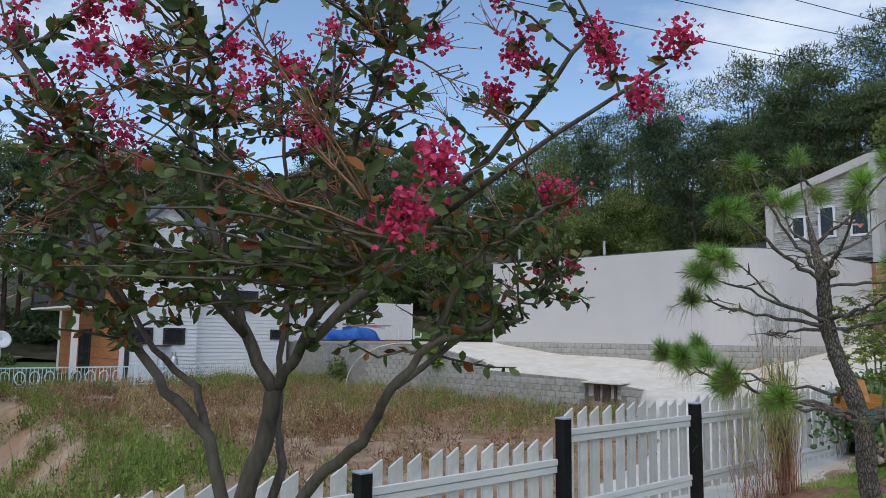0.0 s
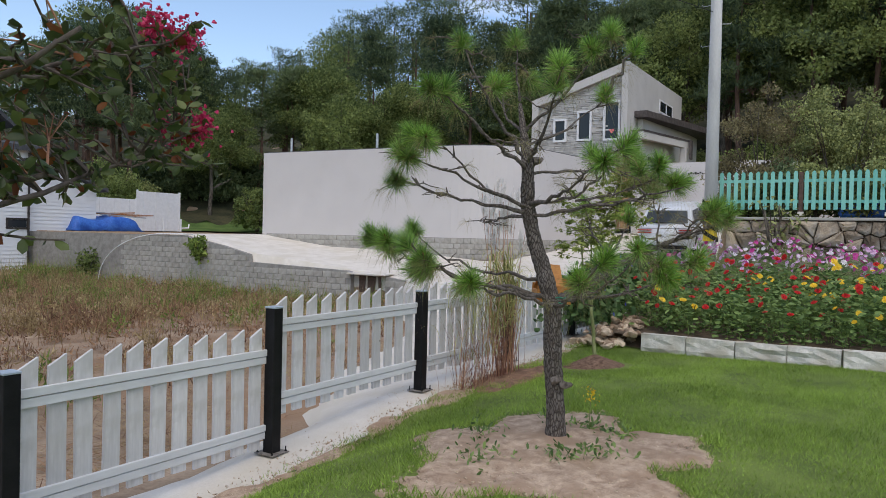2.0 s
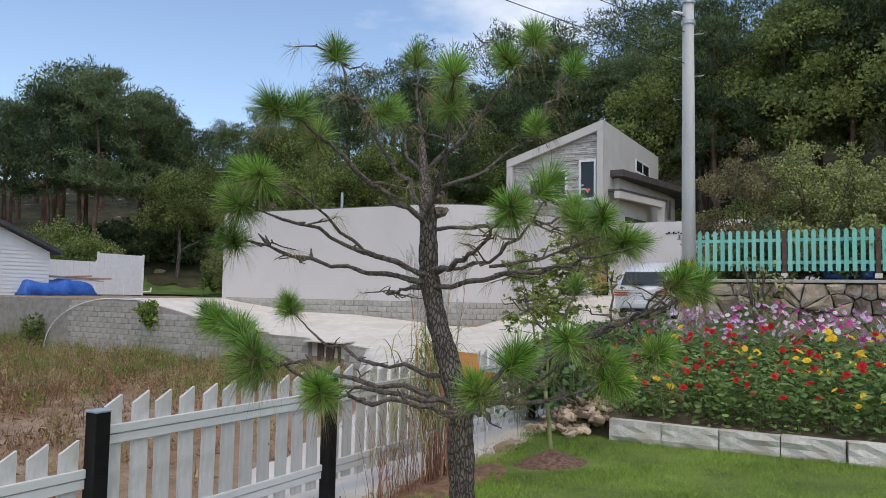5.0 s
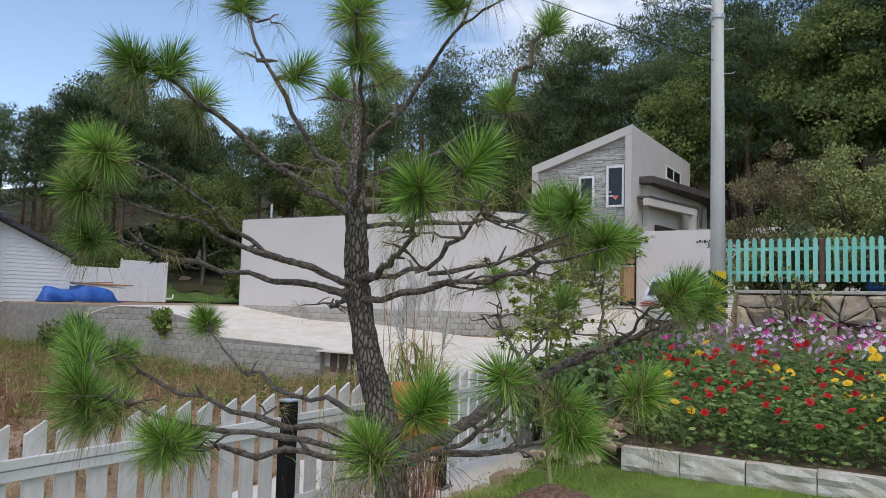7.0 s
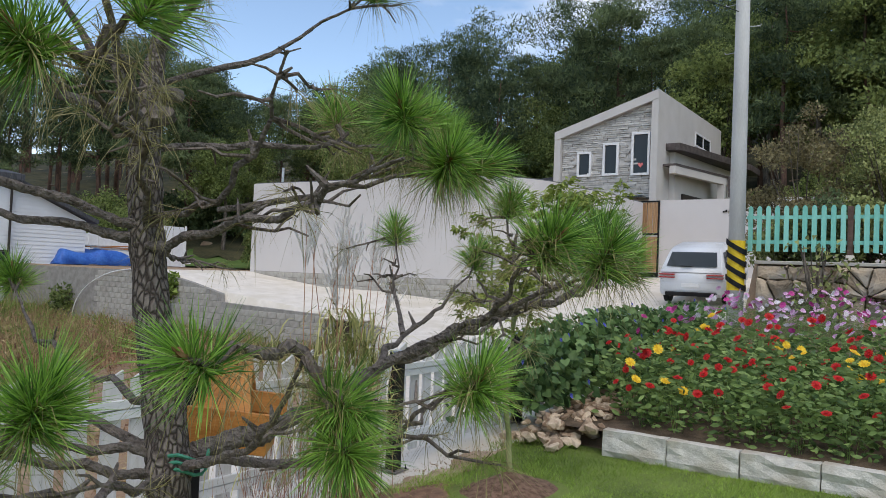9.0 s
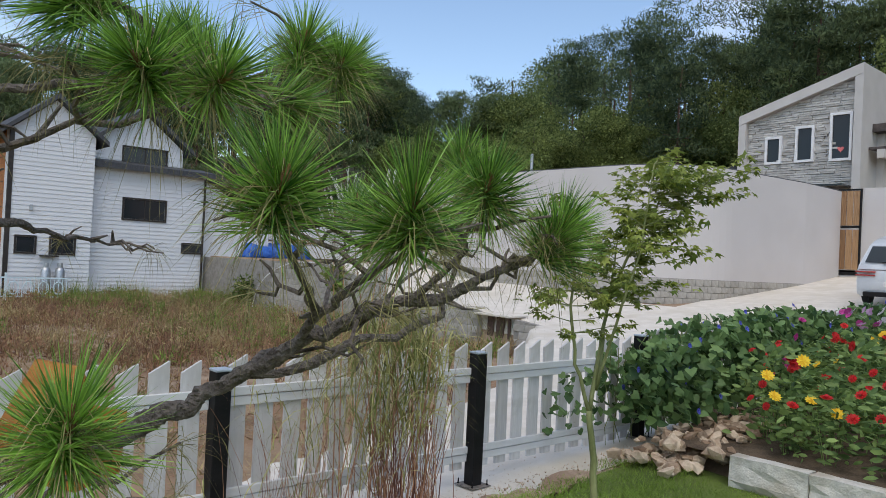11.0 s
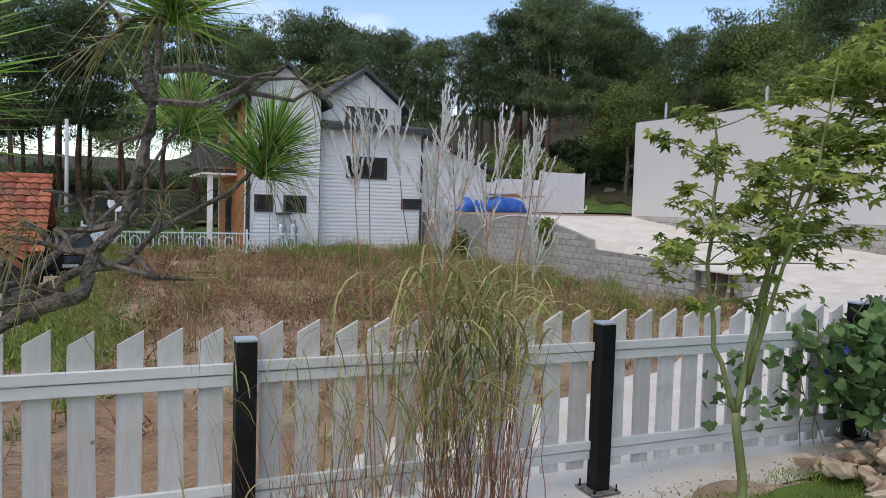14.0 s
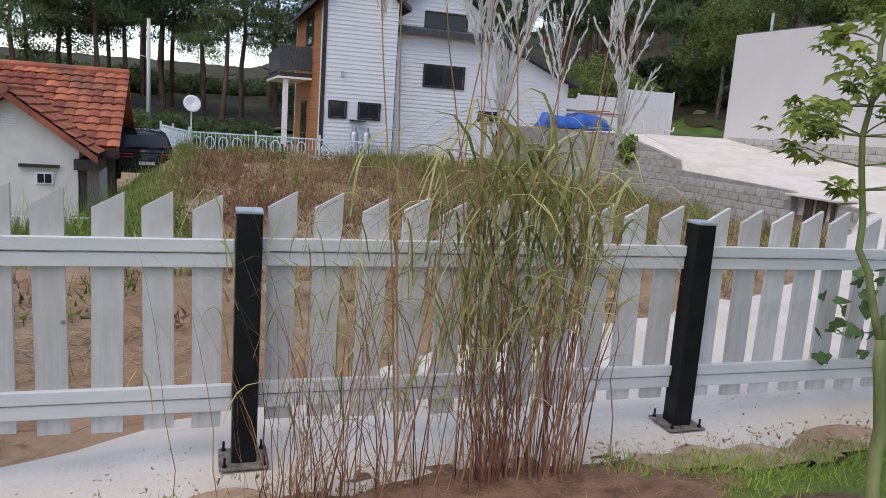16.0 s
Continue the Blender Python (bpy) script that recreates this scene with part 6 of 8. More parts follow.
    for k in range(150):
        p, f = r.choice(nodes)
        if f < 0.3:
            continue
        a, L = r.uniform(0, 6.28), r.uniform(0.08, 0.26)
        q = p + Vector((L * math.cos(a), L * math.sin(a), L * r.uniform(-0.35, 0.5)))
        path = bend_path(p, q, 4, 0.018, r)
        fine.tube(path, [0.006, 0.005, 0.0045, 0.0035, 0.0025], 5)
        e = path[2] + Vector((r.uniform(-0.08, 0.08), r.uniform(-0.08, 0.08), r.uniform(-0.04, 0.06)))
        fine.tube([path[2], path[2].lerp(e, 0.5) + Vector((0, 0, 0.008)), e], [0.0045, 0.0035, 0.002], 5)
        if k % 3:
            tired.append(needle_burst(rg, np.array(q), tuple((q - p).normalized()), 36, 0.11, 0.0016, 1.5, 0.6))
    tagged(fine.ob("twig_mass", M_pinebark, t), kind="stuff")
    tagged(tagged_mesh("sparse_needle_mass", *merge(tired), M_oldneedle, t, "sparse tired needles on side twigs"), kind="stuff")


pine()


def bird_box():
    t = thing("bird_box", 5.93, 2.04, 0.96, "honey coloured wooden bird box wedged on the pine limbs", "bird box")
    t.matrix_basis = pose(5.93, 2.04, 0.96, 0, 5, -52)
    t.scale = (0.88, 0.88, 0.88)
    # open tray of boards
    for x0, y0, x1, y1 in ((-0.15, -0.10, 0.15, -0.085), (-0.15, 0.085, 0.15, 0.10)):
        part("side_board", box(x0, y0, 0, x1, y1, 0.15, 0.003), M_honey, t)
    for x in (-0.149, 0.134):
        part("end_board", box(x, -0.084, 0, x + 0.015, 0.084, 0.10, 0.003), M_honey, t)
    part("bottom_board", box(-0.133, -0.084, 0, 0.133, 0.084, 0.014, 0.002), M_honey, t)
    # steep little house standing in it
    for s in (-1, 1):
        a = part("roof", prism([(-0.105, 0), (0.105, 0), (0.075, 0.205), (-0.075, 0.205)], "y", -0.007, 0.007), M_honey, t)
        a.matrix_basis = pose(-0.03, 0.082 * s, 0.13, 24 * s, 0, 0)
    for x in (-0.112, 0.037):
        gab = part("gable", prism([(-0.070, 0.10), (0.070, 0.10), (0.0, 0.30)], "x", x, x + 0.012), M_honey, t)
    g = Geo()
    g.tube([(0.044, 0, 0.19), (0.051, 0, 0.19)], [0.016, 0.016], 12)
    g.ob("entrance_hole", M_frame, gab, "dark round hole")
    part("wing_board", box(0.05, 0.02, 0.13, 0.19, 0.035, 0.21, 0.003), M_honey, t)
    g = Geo()
    for k in range(3):
        z = 0.02 + k * 0.022
        g.tube([(0.073 * math.cos(a) - 0.06, 0.073 * math.sin(a) - 0.40, z + 0.01 * math.sin(3 * a)) for a in [i * math.pi / 8 for i in range(17)]], [0.006] * 17, 5)
    g.ob("cord", material("green_cord", (0.03, 0.16, 0.10), (0.06, 0.28, 0.18), 20, 0.6, 0.2), t, "green cord round the trunk")


bird_box()


# ---- crape myrtle ----
def myrtle():
    t = thing("crape_myrtle", 0, 0, 0, "many-stemmed crape myrtle with crimson flower clusters", "tree")
    r = random.Random(31)
    rg = np.random.default_rng(31)
    limbs = [
        ([(1.30, 2.42, -0.1), (1.28, 2.40, 0.55), (1.27, 2.38, 0.92), (1.33, 2.35, 1.18), (1.35, 2.34, 1.31)], 0.040, 0.030),
        ([(1.35, 2.34, 1.31), (1.26, 2.39, 1.50), (1.21, 2.46, 1.70), (1.12, 2.50, 2.0), (1.05, 2.5, 2.35)], 0.024, 0.009),
        ([(1.35, 2.34, 1.31), (1.39, 2.26, 1.43), (1.41, 2.18, 1.57), (1.42, 2.12, 1.85), (1.36, 2.05, 2.3)], 0.023, 0.009),
        ([(1.40, 2.24, 1.46), (1.50, 2.06, 1.63), (1.60, 1.85, 1.85), (1.70, 1.55, 2.15), (1.77, 1.28, 2.42)], 0.020, 0.007),
        ([(1.27, 2.39, 0.75), (1.16, 2.44, 1.16), (1.05, 2.54, 1.31), (0.97, 2.63, 1.48), (0.82, 2.70, 1.85), (0.68, 2.70, 2.2)], 0.024, 0.008),
        ([(1.16, 2.44, 1.16), (1.17, 2.55, 1.31), (1.06, 2.70, 1.44), (0.92, 2.8, 1.75), (0.75, 2.9, 2.1)], 0.016, 0.006),
        ([(1.28, 2.40, 0.70), (1.45, 2.22, 1.01), (1.49, 2.01, 1.16), (1.50, 1.88, 1.33), (1.56, 1.76, 1.48), (1.63, 1.62, 1.53), (1.72, 1.52, 1.56)], 0.024, 0.007),
        ([(1.30, 2.42, 0.65), (1.41, 2.36, 1.04), (1.44, 2.46, 1.16), (1.50, 2.55, 1.5), (1.55, 2.6, 1.95), (1.5, 2.6, 2.3)], 0.019, 0.007),
        ([(1.56, 1.76, 1.48), (1.62, 1.66, 1.72), (1.76, 1.46, 1.90)], 0.014, 0.005),
        ([(1.60, 1.85, 1.85), (1.66, 1.45, 2.05), (1.72, 1.05, 2.22)], 0.012, 0.005),
        ([(1.26, 2.39, 1.50), (0.98, 2.35, 1.75), (0.72, 2.4, 2.05), (0.5, 2.5, 2.35)], 0.018, 0.007),
        ([(1.42, 2.12, 1.85), (1.30, 1.85, 2.05), (1.25, 1.6, 2.3)], 0.014, 0.006),
        ([(1.21, 2.46, 1.70), (1.05, 2.2, 1.95), (0.9, 2.0, 2.3)], 0.014, 0.006),
        ([(1.50, 1.88, 1.33), (1.78, 1.90, 1.48), (2.12, 1.96, 1.60), (2.52, 2.03, 1.77)], 0.012, 0.003),
        ([(1.60, 1.85, 1.85), (1.90, 1.84, 1.88), (2.30, 1.86, 2.03)], 0.010, 0.003),
        ([(1.41, 2.18, 1.57), (1.22, 1.72, 1.63), (1.02, 1.30, 1.72)], 0.011, 0.004),
    ]
    nodes = []
    for pts, r0, r1 in limbs:
        fine = []
        for i in range(len(pts) - 1):
            for k in range(4):
                fine.append(Vector(pts[i]).lerp(Vector(pts[i + 1]), k / 4) + Vector((r.uniform(-1, 1), r.uniform(-1, 1), r.uniform(-1, 1))) * 0.008)
        fine.append(Vector(pts[-1]))
        n = len(fine)
        g = Geo()
        g.tube(fine, [r0 + (r1 - r0) * i / (n - 1) for i in range(n)], 10, 0.05, r)
        g.ob("limb", M_myrtlebark, t, smooth=True)
        nodes += [p for p in fine if p.z > 1.42]
    twig = Geo()
    pts, ways = [], []
    clusters = [(1.74, 0.99, 2.29), (1.78, 1.29, 2.41), (1.67, 1.58, 2.26), (0.96, 1.17, 1.75), (1.03, 1.14, 1.87), (1.09, 2.25, 2.45), (0.71, 2.50, 2.54), (0.54, 2.65, 2.46), (0.65, 2.72, 2.14), (0.90, 2.65, 2.19),
                (1.69, 1.07, 2.15), (1.34, 2.11, 2.29), (2.39, 1.86, 2.08), (2.60, 2.02, 1.82), (2.52, 2.10, 1.80), (2.30, 1.90, 2.10), (1.70, 1.20, 2.30), (1.62, 1.45, 2.36)]
    for k in range(60):
        a, q = r.uniform(0, 6.28), r.random() ** 0.5
        clusters.append((1.15 + 0.75 * q * math.cos(a), 2.10 + 0.9 * q * math.sin(a), r.triangular(2.05, 2.8, 2.6)))
    targets = list(clusters)
    for k in range(70):
        f = r.random()
        targets.append((1.75 + 0.8 * f + r.uniform(-0.1, 0.1), 1.92 + r.uniform(-0.3, 0.3), 1.50 + 0.25 * f + r.choice((0.0, 0.3)) + r.uniform(-0.12, 0.12)))
    for k in range(340):
        a, q = r.uniform(0, 6.28), r.random() ** 0.5
        z = r.triangular(1.42, 2.55, 1.75)
        w = 0.92 if z > 1.7 else 0.78
        targets.append((1.20 + w * q * math.cos(a), 2.15 + w * q * math.sin(a), z))
    for tx, ty, tz in targets:
        q = Vector((tx, ty, tz))
        if abs(q.x) < 0.5 and q.y < 0.7:
            continue
        near = min(nodes, key=lambda p: (p - q).length + max(0, p.z - q.z) * 1.5)
        L = (near - q).length
        if L > 0.75:
            continue
        path = bend_path(near, q, 4, 0.02, r)
        twig.tube(path, [0.005, 0.0045, 0.004, 0.003, 0.002], 5)
        m = int(6 + 20 * L)
        for j in range(m):
            f = r.uniform(0.15, 1.0)
            i = min(3, int(f * 4))
            p = path[i].lerp(path[i + 1], f * 4 - i)
            pts.append(tuple(p))
            d = (q - near).normalized() * 0.4 + Vector((r.uniform(-1, 1), r.uniform(-1, 1), r.uniform(-0.9, 0.6)))
            ways.append(tuple(d))
    tagged(twig.ob("twig_mass", M_myrtlebark, t), kind="stuff")
    pts, ways = np.array(pts), np.array(ways)
    low = (rg.random(len(pts)) < 0.10)
    tagged(tagged_mesh("foliage", *leaves_at(rg, pts[~low], ways[~low], 0.049, 0.027), M_myrtleleaf, t, "dark green oval leaves"), kind="stuff")
    tagged(tagged_mesh("red_foliage", *leaves_at(rg, pts[low], ways[low], 0.050, 0.029), M_redleaf, t, "leaves turned red and brown"), kind="stuff")
    # spent flower heads: fine reddish side shoots with seed beads
    heads, beads = Geo(), []
    for k in range(110):
        a, q = r.uniform(0, 6.28), r.random() ** 0.5
        c = Vector((1.15 + 0.85 * q * math.cos(a), 2.12 + 0.9 * q * math.sin(a), r.triangular(1.55, 2.7, 2.0)))
        near = min(nodes, key=lambda p: (p - c).length)
        if (near - c).length > 0.55 or (abs(c.x) < 0.5 and c.y < 0.7):
            continue
        way = (c - near).normalized()
        heads.tube([near, near.lerp(c, 0.5) + Vector((0, 0, 0.015)), c], [0.0035, 0.003, 0.002], 5)
        for j in range(11):
            p = c - way * r.uniform(0, 0.1)
            e = p + way * r.uniform(0.02, 0.08) + Vector((r.uniform(-0.05, 0.05), r.uniform(-0.05, 0.05), r.uniform(-0.02, 0.06)))
            heads.tube([p, e], [0.0016, 0.0011], 4)
            beads.append(tuple(e))
    M_seed = material("spent_flower_head", (0.14, 0.06, 0.035), (0.34, 0.17, 0.10), 6, 0.7, 0.2, 40, island=0.5)
    tagged(heads.ob("spent_flower_mass", M_seed, t, "reddish brown spent flower heads"), kind="stuff")
    nb = len(beads)
    tagged(tagged_mesh("seed_bead_mass", *leaves_at(rg, np.array(beads), rg.normal(size=(nb, 3)), 0.010, 0.008, 0.4), M_seed, t), kind="stuff")
    for k, c in enumerate(clusters):
        n = r.choice((25, 40, 60, 90)) if k > 17 else 150
        s = r.choice((0.014, 0.020, 0.028)) if k > 17 else 0.026
        P = np.array(c) + rg.normal(size=(n, 3)) * np.array([s, s, s * 1.15])
        tagged(tagged_mesh("panicle", *leaves_at(rg, P, rg.normal(size=(n, 3)), 0.0165, 0.0165, 0.5), M_pink, t, "crimson crinkled flowers"), kind="stuff")


myrtle()


# ---- maple sapling ----
def maple():
    t = thing("maple_sapling", 0, 0, 0, "young green maple with thin stems in a mulch ring", "tree")
    r = random.Random(12)
    rg = np.random.default_rng(12)
    limbs = [([(9.42, 2.92, -0.05), (9.42, 2.94, 0.3), (9.39, 2.97, 0.62)], 0.025, 0.020),
             ([(9.39, 2.97, 0.62), (9.29, 3.02, 0.92), (9.26, 3.06, 1.3), (9.32, 3.09, 1.7), (9.3, 3.1, 2.0)], 0.014, 0.005),
             ([(9.39, 2.97, 0.62), (9.47, 2.98, 0.95), (9.58, 3.0, 1.3), (9.72, 2.95, 1.65), (9.86, 2.85, 1.95), (9.95, 2.8, 2.2)], 0.016, 0.005),
             ([(9.48, 2.98, 0.8), (9.66, 3.08, 1.15), (9.82, 3.15, 1.45), (9.95, 3.2, 1.8)], 0.014, 0.005),
             ([(9.72, 2.95, 1.65), (9.95, 2.75, 1.9), (10.2, 2.6, 2.25)], 0.010, 0.004),
             ([(9.45, 2.97, 0.75), (9.40, 2.8, 1.2), (9.5, 2.7, 1.7), (9.6, 2.7, 2.25)], 0.012, 0.004)]
    nodes = []
    for pts, r0, r1 in limbs:
        fine = []
        for i in range(len(pts) - 1):
            for k in range(4):
                fine.append(Vector(pts[i]).lerp(Vector(pts[i + 1]), k / 4) + Vector((r.uniform(-1, 1), r.uniform(-1, 1), 0)) * 0.006)
        fine.append(Vector(pts[-1]))
        n = len(fine)
        g = Geo()
        g.tube(fine, [r0 + (r1 - r0) * i / (n - 1) for i in range(n)], 9)
        g.ob("stem", M_greenbark, t, smooth=True)
        nodes += [p for p in fine if p.z > 1.22]
    nodes += [Vector((9.27, 3.05, 1.12)), Vector((9.26, 3.06, 1.2))]
    twig = Geo()
    P, W = [], []
    for k in range(170):
        p = r.choice(nodes)
        a = r.uniform(0, 6.28)
        L = r.uniform(0.12, 0.42)
        q = p + Vector((L * math.cos(a), L * math.sin(a), r.uniform(-0.02, 0.13)))
        path = bend_path(p, q, 3, 0.012, r)
        twig.tube(path, [0.004, 0.003, 0.0025, 0.0015], 5)
        for j in range(r.randint(11, 17)):
            f = r.uniform(0.5, 1.08)
            s = p.lerp(q, f) + Vector((r.uniform(-0.05, 0.05), r.uniform(-0.05, 0.05), r.uniform(-0.03, 0.03)))
            P.append(tuple(s))
            W.append((math.cos(a) + r.uniform(-0.8, 0.8), math.sin(a) + r.uniform(-0.8, 0.8), r.uniform(-0.7, 0.1)))
    tagged(twig.ob("twig_mass", M_greenbark, t), kind="stuff")
    n = len(P)
    P, W = np.array(P), np.array(W)
    # leaves lie flat, with drooping lobes
    a = W / np.linalg.norm(W, axis=1)[:, None]
    up = np.tile(np.array([0, 0, 1.0]), (n, 1)) + rg.normal(size=(n, 3)) * 0.35
    b = np.cross(up, a)
    b /= np.linalg.norm(b, axis=1)[:, None]
    c = np.cross(a, b)
    S = (0.053 * rg.uniform(0.65, 1.25, n))[:, None]
    outline = [(0.0, 0.0, 0.0)]
    for k, ang in enumerate((-100, -50, 0, 50, 100)):
        q = (0.6, 0.9, 1.0, 0.9, 0.6)[k]
        outline.append((q * math.cos(radians(ang)), q * math.sin(radians(ang)), -0.18))
        if k < 4:
            outline.append((0.46 * math.cos(radians(ang + 25)), 0.46 * math.sin(radians(ang + 25)), 0.02))
    V = np.stack([P + a * S * u + b * S * v + c * S * h for u, v, h in outline], 1).reshape(-1, 3)
    F = np.concatenate([np.arange(n)[:, None] * 10 + np.array((0, k, k + 1)) for k in range(1, 9)])
    tagged(tagged_mesh("foliage", V, F, M_mapleleaf, t, "fresh green five-lobed leaves"), kind="stuff")


maple()
V, F = [(9.42, 2.92, 0.05)], []
rr = random.Random(2)
for k in range(26):
    a = 2 * math.pi * k / 26
    for q, dz in ((0.30, 0.045), (0.50 * rr.uniform(0.93, 1.07), -0.02)):
        x, y = 9.42 + q * math.cos(a) * 1.05, 2.92 + q * math.sin(a) * 0.9
        V.append((x, y, float(garden_z(x, y)) + dz))
for k in range(26):
    j = (k + 1) % 26
    F += [(0, 1 + 2 * k, 1 + 2 * j), (1 + 2 * k, 2 + 2 * k, 2 + 2 * j, 1 + 2 * j)]
tagged(tagged_mesh("mulch_ring", V, F, M_mulch, smooth=True), "ring of brown bark mulch round the maple", "mulch", kind="structure")


# ---- tall ornamental grass at the fence ----
def reeds():
    t = thing("silver_grass", 8.22, 3.62, -0.2, "tall clump of silver grass with dry red stems and pale plumes", "ornamental grass")
    rg = np.random.default_rng(6)
    r = random.Random(6)
    def strands(n, h0, h1, spread, lean, width, droop, seg=6, cx=0.0, cy=0.0):
        bx = rg.normal(size=n) * spread * 1.3 + cx
        by = rg.normal(size=n) * spread * 0.55 + cy
        a = rg.uniform(0, 2 * np.pi, n)
        out = lean * rg.uniform(0.2, 1.0, n)
        H = rg.uniform(h0, h1, n)
        dr = droop * rg.uniform(0.3, 1.0, n)
        rows = []
        for i in range(seg + 1):
            f = i / seg
            ox = bx + np.cos(a) * out * f ** 1.6 + rg.normal(size=n) * 0.008
            oy = by + np.sin(a) * out * f ** 1.6 * 0.7 + rg.normal(size=n) * 0.008
            z = H * (f - dr * np.clip(f - 0.55, 0, 1) ** 2 * 2.2)
            w = width * (1 - f * 0.85)
            px, py = -np.sin(a + 0.6), np.cos(a + 0.6)
            rows.append(np.stack([np.stack([ox - px * w, oy - py * w, z], 1), np.stack([ox + px * w, oy + py * w, z], 1)], 1))
        V = np.stack(rows, 1).reshape(-1, 3)
        k = 2 * (seg + 1)
        F = []
        i = np.arange(n)[:, None] * k
        for s in range(seg):
            F += [i + [2 * s, 2 * s + 1, 2 * s + 3], i + [2 * s, 2 * s + 3, 2 * s + 2]]
        return V, np.concatenate(F)
    def arcs(n, cx, cy, sx, z0, z1, length, width):
        """Arching leaf blades that leave the stems at different heights."""
        x, y = cx + rg.normal(size=n) * sx, cy + rg.normal(size=n) * sx * 0.5
        z = rg.uniform(z0, z1, n)
        x += (x - cx) * z * 0.3
        a = rg.uniform(0, 2 * np.pi, n)
        Ln = length * rg.uniform(0.5, 1.15, n)
        up = rg.uniform(0.55, 1.0, n)
        seg = 6
        rows = []
        for i in range(seg + 1):
            f = i / seg
            out = Ln * (0.25 * f + 0.45 * f * f)
            h = z + Ln * (up * 1.25 * f - (0.25 + 0.75 * up) * f ** 2.4)
            w = width * (1 - 0.9 * f) * (0.6 + 0.8 * min(1, 4 * f))
            px, py = -np.sin(a), np.cos(a)
            rows.append(np.stack([np.stack([x + np.cos(a) * out - px * w, y + np.sin(a) * out * 0.6 - py * w, h], 1), np.stack([x + np.cos(a) * out + px * w, y + np.sin(a) * out * 0.6 + py * w, h + w * 0.6], 1)], 1))
        V = np.stack(rows, 1).reshape(-1, 3)
        i = np.arange(n)[:, None] * 2 * (seg + 1)
        F = []
        for q in range(seg):
            F += [i + [2 * q, 2 * q + 1, 2 * q + 3], i + [2 * q, 2 * q + 3, 2 * q + 2]]
        return V, np.concatenate(F)
    tagged(tagged_mesh("green_blade_mass", *merge([arcs(150, 0.04, 0, 0.10, 0.5, 1.25, 0.80, 0.0062), arcs(90, 0.30, 0, 0.07, 0.55, 1.25, 0.72, 0.0060), arcs(60, -0.14, 0, 0.16, 0.5, 1.3, 0.85, 0.0045), arcs(150, -0.36, 0.02, 0.24, 0.25, 1.0, 0.6, 0.003)]), M_reed, t, "arching green and straw blades"), kind="stuff")
    tagged(tagged_mesh("dry_stem_mass", *merge([strands(70, 0.6, 1.4, 0.06, 0.46, 0.0044, 0.12, 6, 0.03), strands(50, 0.6, 1.4, 0.05, 0.30, 0.0042, 0.08, 6, 0.31), strands(75, 0.5, 1.3, 0.17, 0.62, 0.0030, 0.25, 6, -0.42, 0.02), strands(40, 0.4, 0.95, 0.08, 0.3, 0.0026, 0.2, 6, -0.75, 0.02)]), M_reedstem, t, "dry reddish stems"), kind="stuff")
    for k in range(16):
        a, L = r.uniform(0, 6.28), r.uniform(0.12, 0.5)
        sx = r.choice((-0.35, 0.0, 0.05, 0.25))
        top = Vector((sx + L * math.cos(a), 0.4 * L * math.sin(a), r.uniform(1.55, 2.3)))
        path = bend_path((sx * 0.9 + r.uniform(-0.1, 0.1), r.uniform(-0.05, 0.05), 0), top, 5, 0.01, r)
        g = Geo()
        g.tube(path, [0.004, 0.004, 0.0035, 0.003, 0.0025, 0.002], 5)
        g.ob("flower_stem", M_reedstem, t)
        way = np.array((path[-1] - path[-2]).normalized())
        V, F = [], []
        for j in range(9):
            s = np.array(path[-2].lerp(path[-1], 0.2 + 0.05 * j))
            d = way + rg.normal(size=3) * 0.20
            d /= np.linalg.norm(d)
            n = 34
            f = np.linspace(0.05, 1, n)[:, None]
            P = s + d * f * 0.27
            P[:, 2] -= (f[:, 0] ** 2) * 0.03
            v, q = leaves_at(rg, P, d + rg.normal(size=(n, 3)) * 0.14, 0.042, 0.006, 0.1)
            V.append(v)
            F.append(q)
        tagged_mesh("plume", *merge(list(zip(V, F))), M_plume, t, "pale feathery plume")


reeds()


# ---- lawn grass, bare soil, weeds ----
def blades(rg, x, y, z, h, w, lean):
    n = len(x)
    a = rg.uniform(0, 2 * np.pi, n)
    b = rg.uniform(0, 2 * np.pi, n)
    dx, dy = np.cos(b) * w, np.sin(b) * w
    base = np.stack([x, y, z], 1)
    side = np.stack([dx, dy, np.zeros(n)], 1)
    tip = base + np.stack([np.cos(a) * lean * h, np.sin(a) * lean * h, h], 1)
    V = np.stack([base - side, base + side, tip], 1).reshape(-1, 3)
    return V, np.arange(3 * n).reshape(-1, 3)


def sand_at(x, y):
    """1 on bare sandy soil round the pine, 0 on grass."""
    wob = 0.16 * np.sin(5 * np.arctan2(y - 1.75, x - 5.35)) + 0.10 * np.sin(9 * np.arctan2(y - 1.75, x - 5.35) + 1)
    d = np.hypot((x - 5.35) / 1.15, (y - 1.75) / 0.95) / (1 + wob)
    return sstep((1.12 - d) / 0.25)


def worn_at(x, y):
    return sstep((y - 3.40 - 0.14 * sstep((x - 8.9) / 0.7) - (0.12 * np.sin(x * 2.3) + 0.07 * np.sin(x * 7) + 0.03 * np.sin(x * 17)) * (1 - 0.5 * sstep((x - 8.9) / 0.7))) / 0.3)


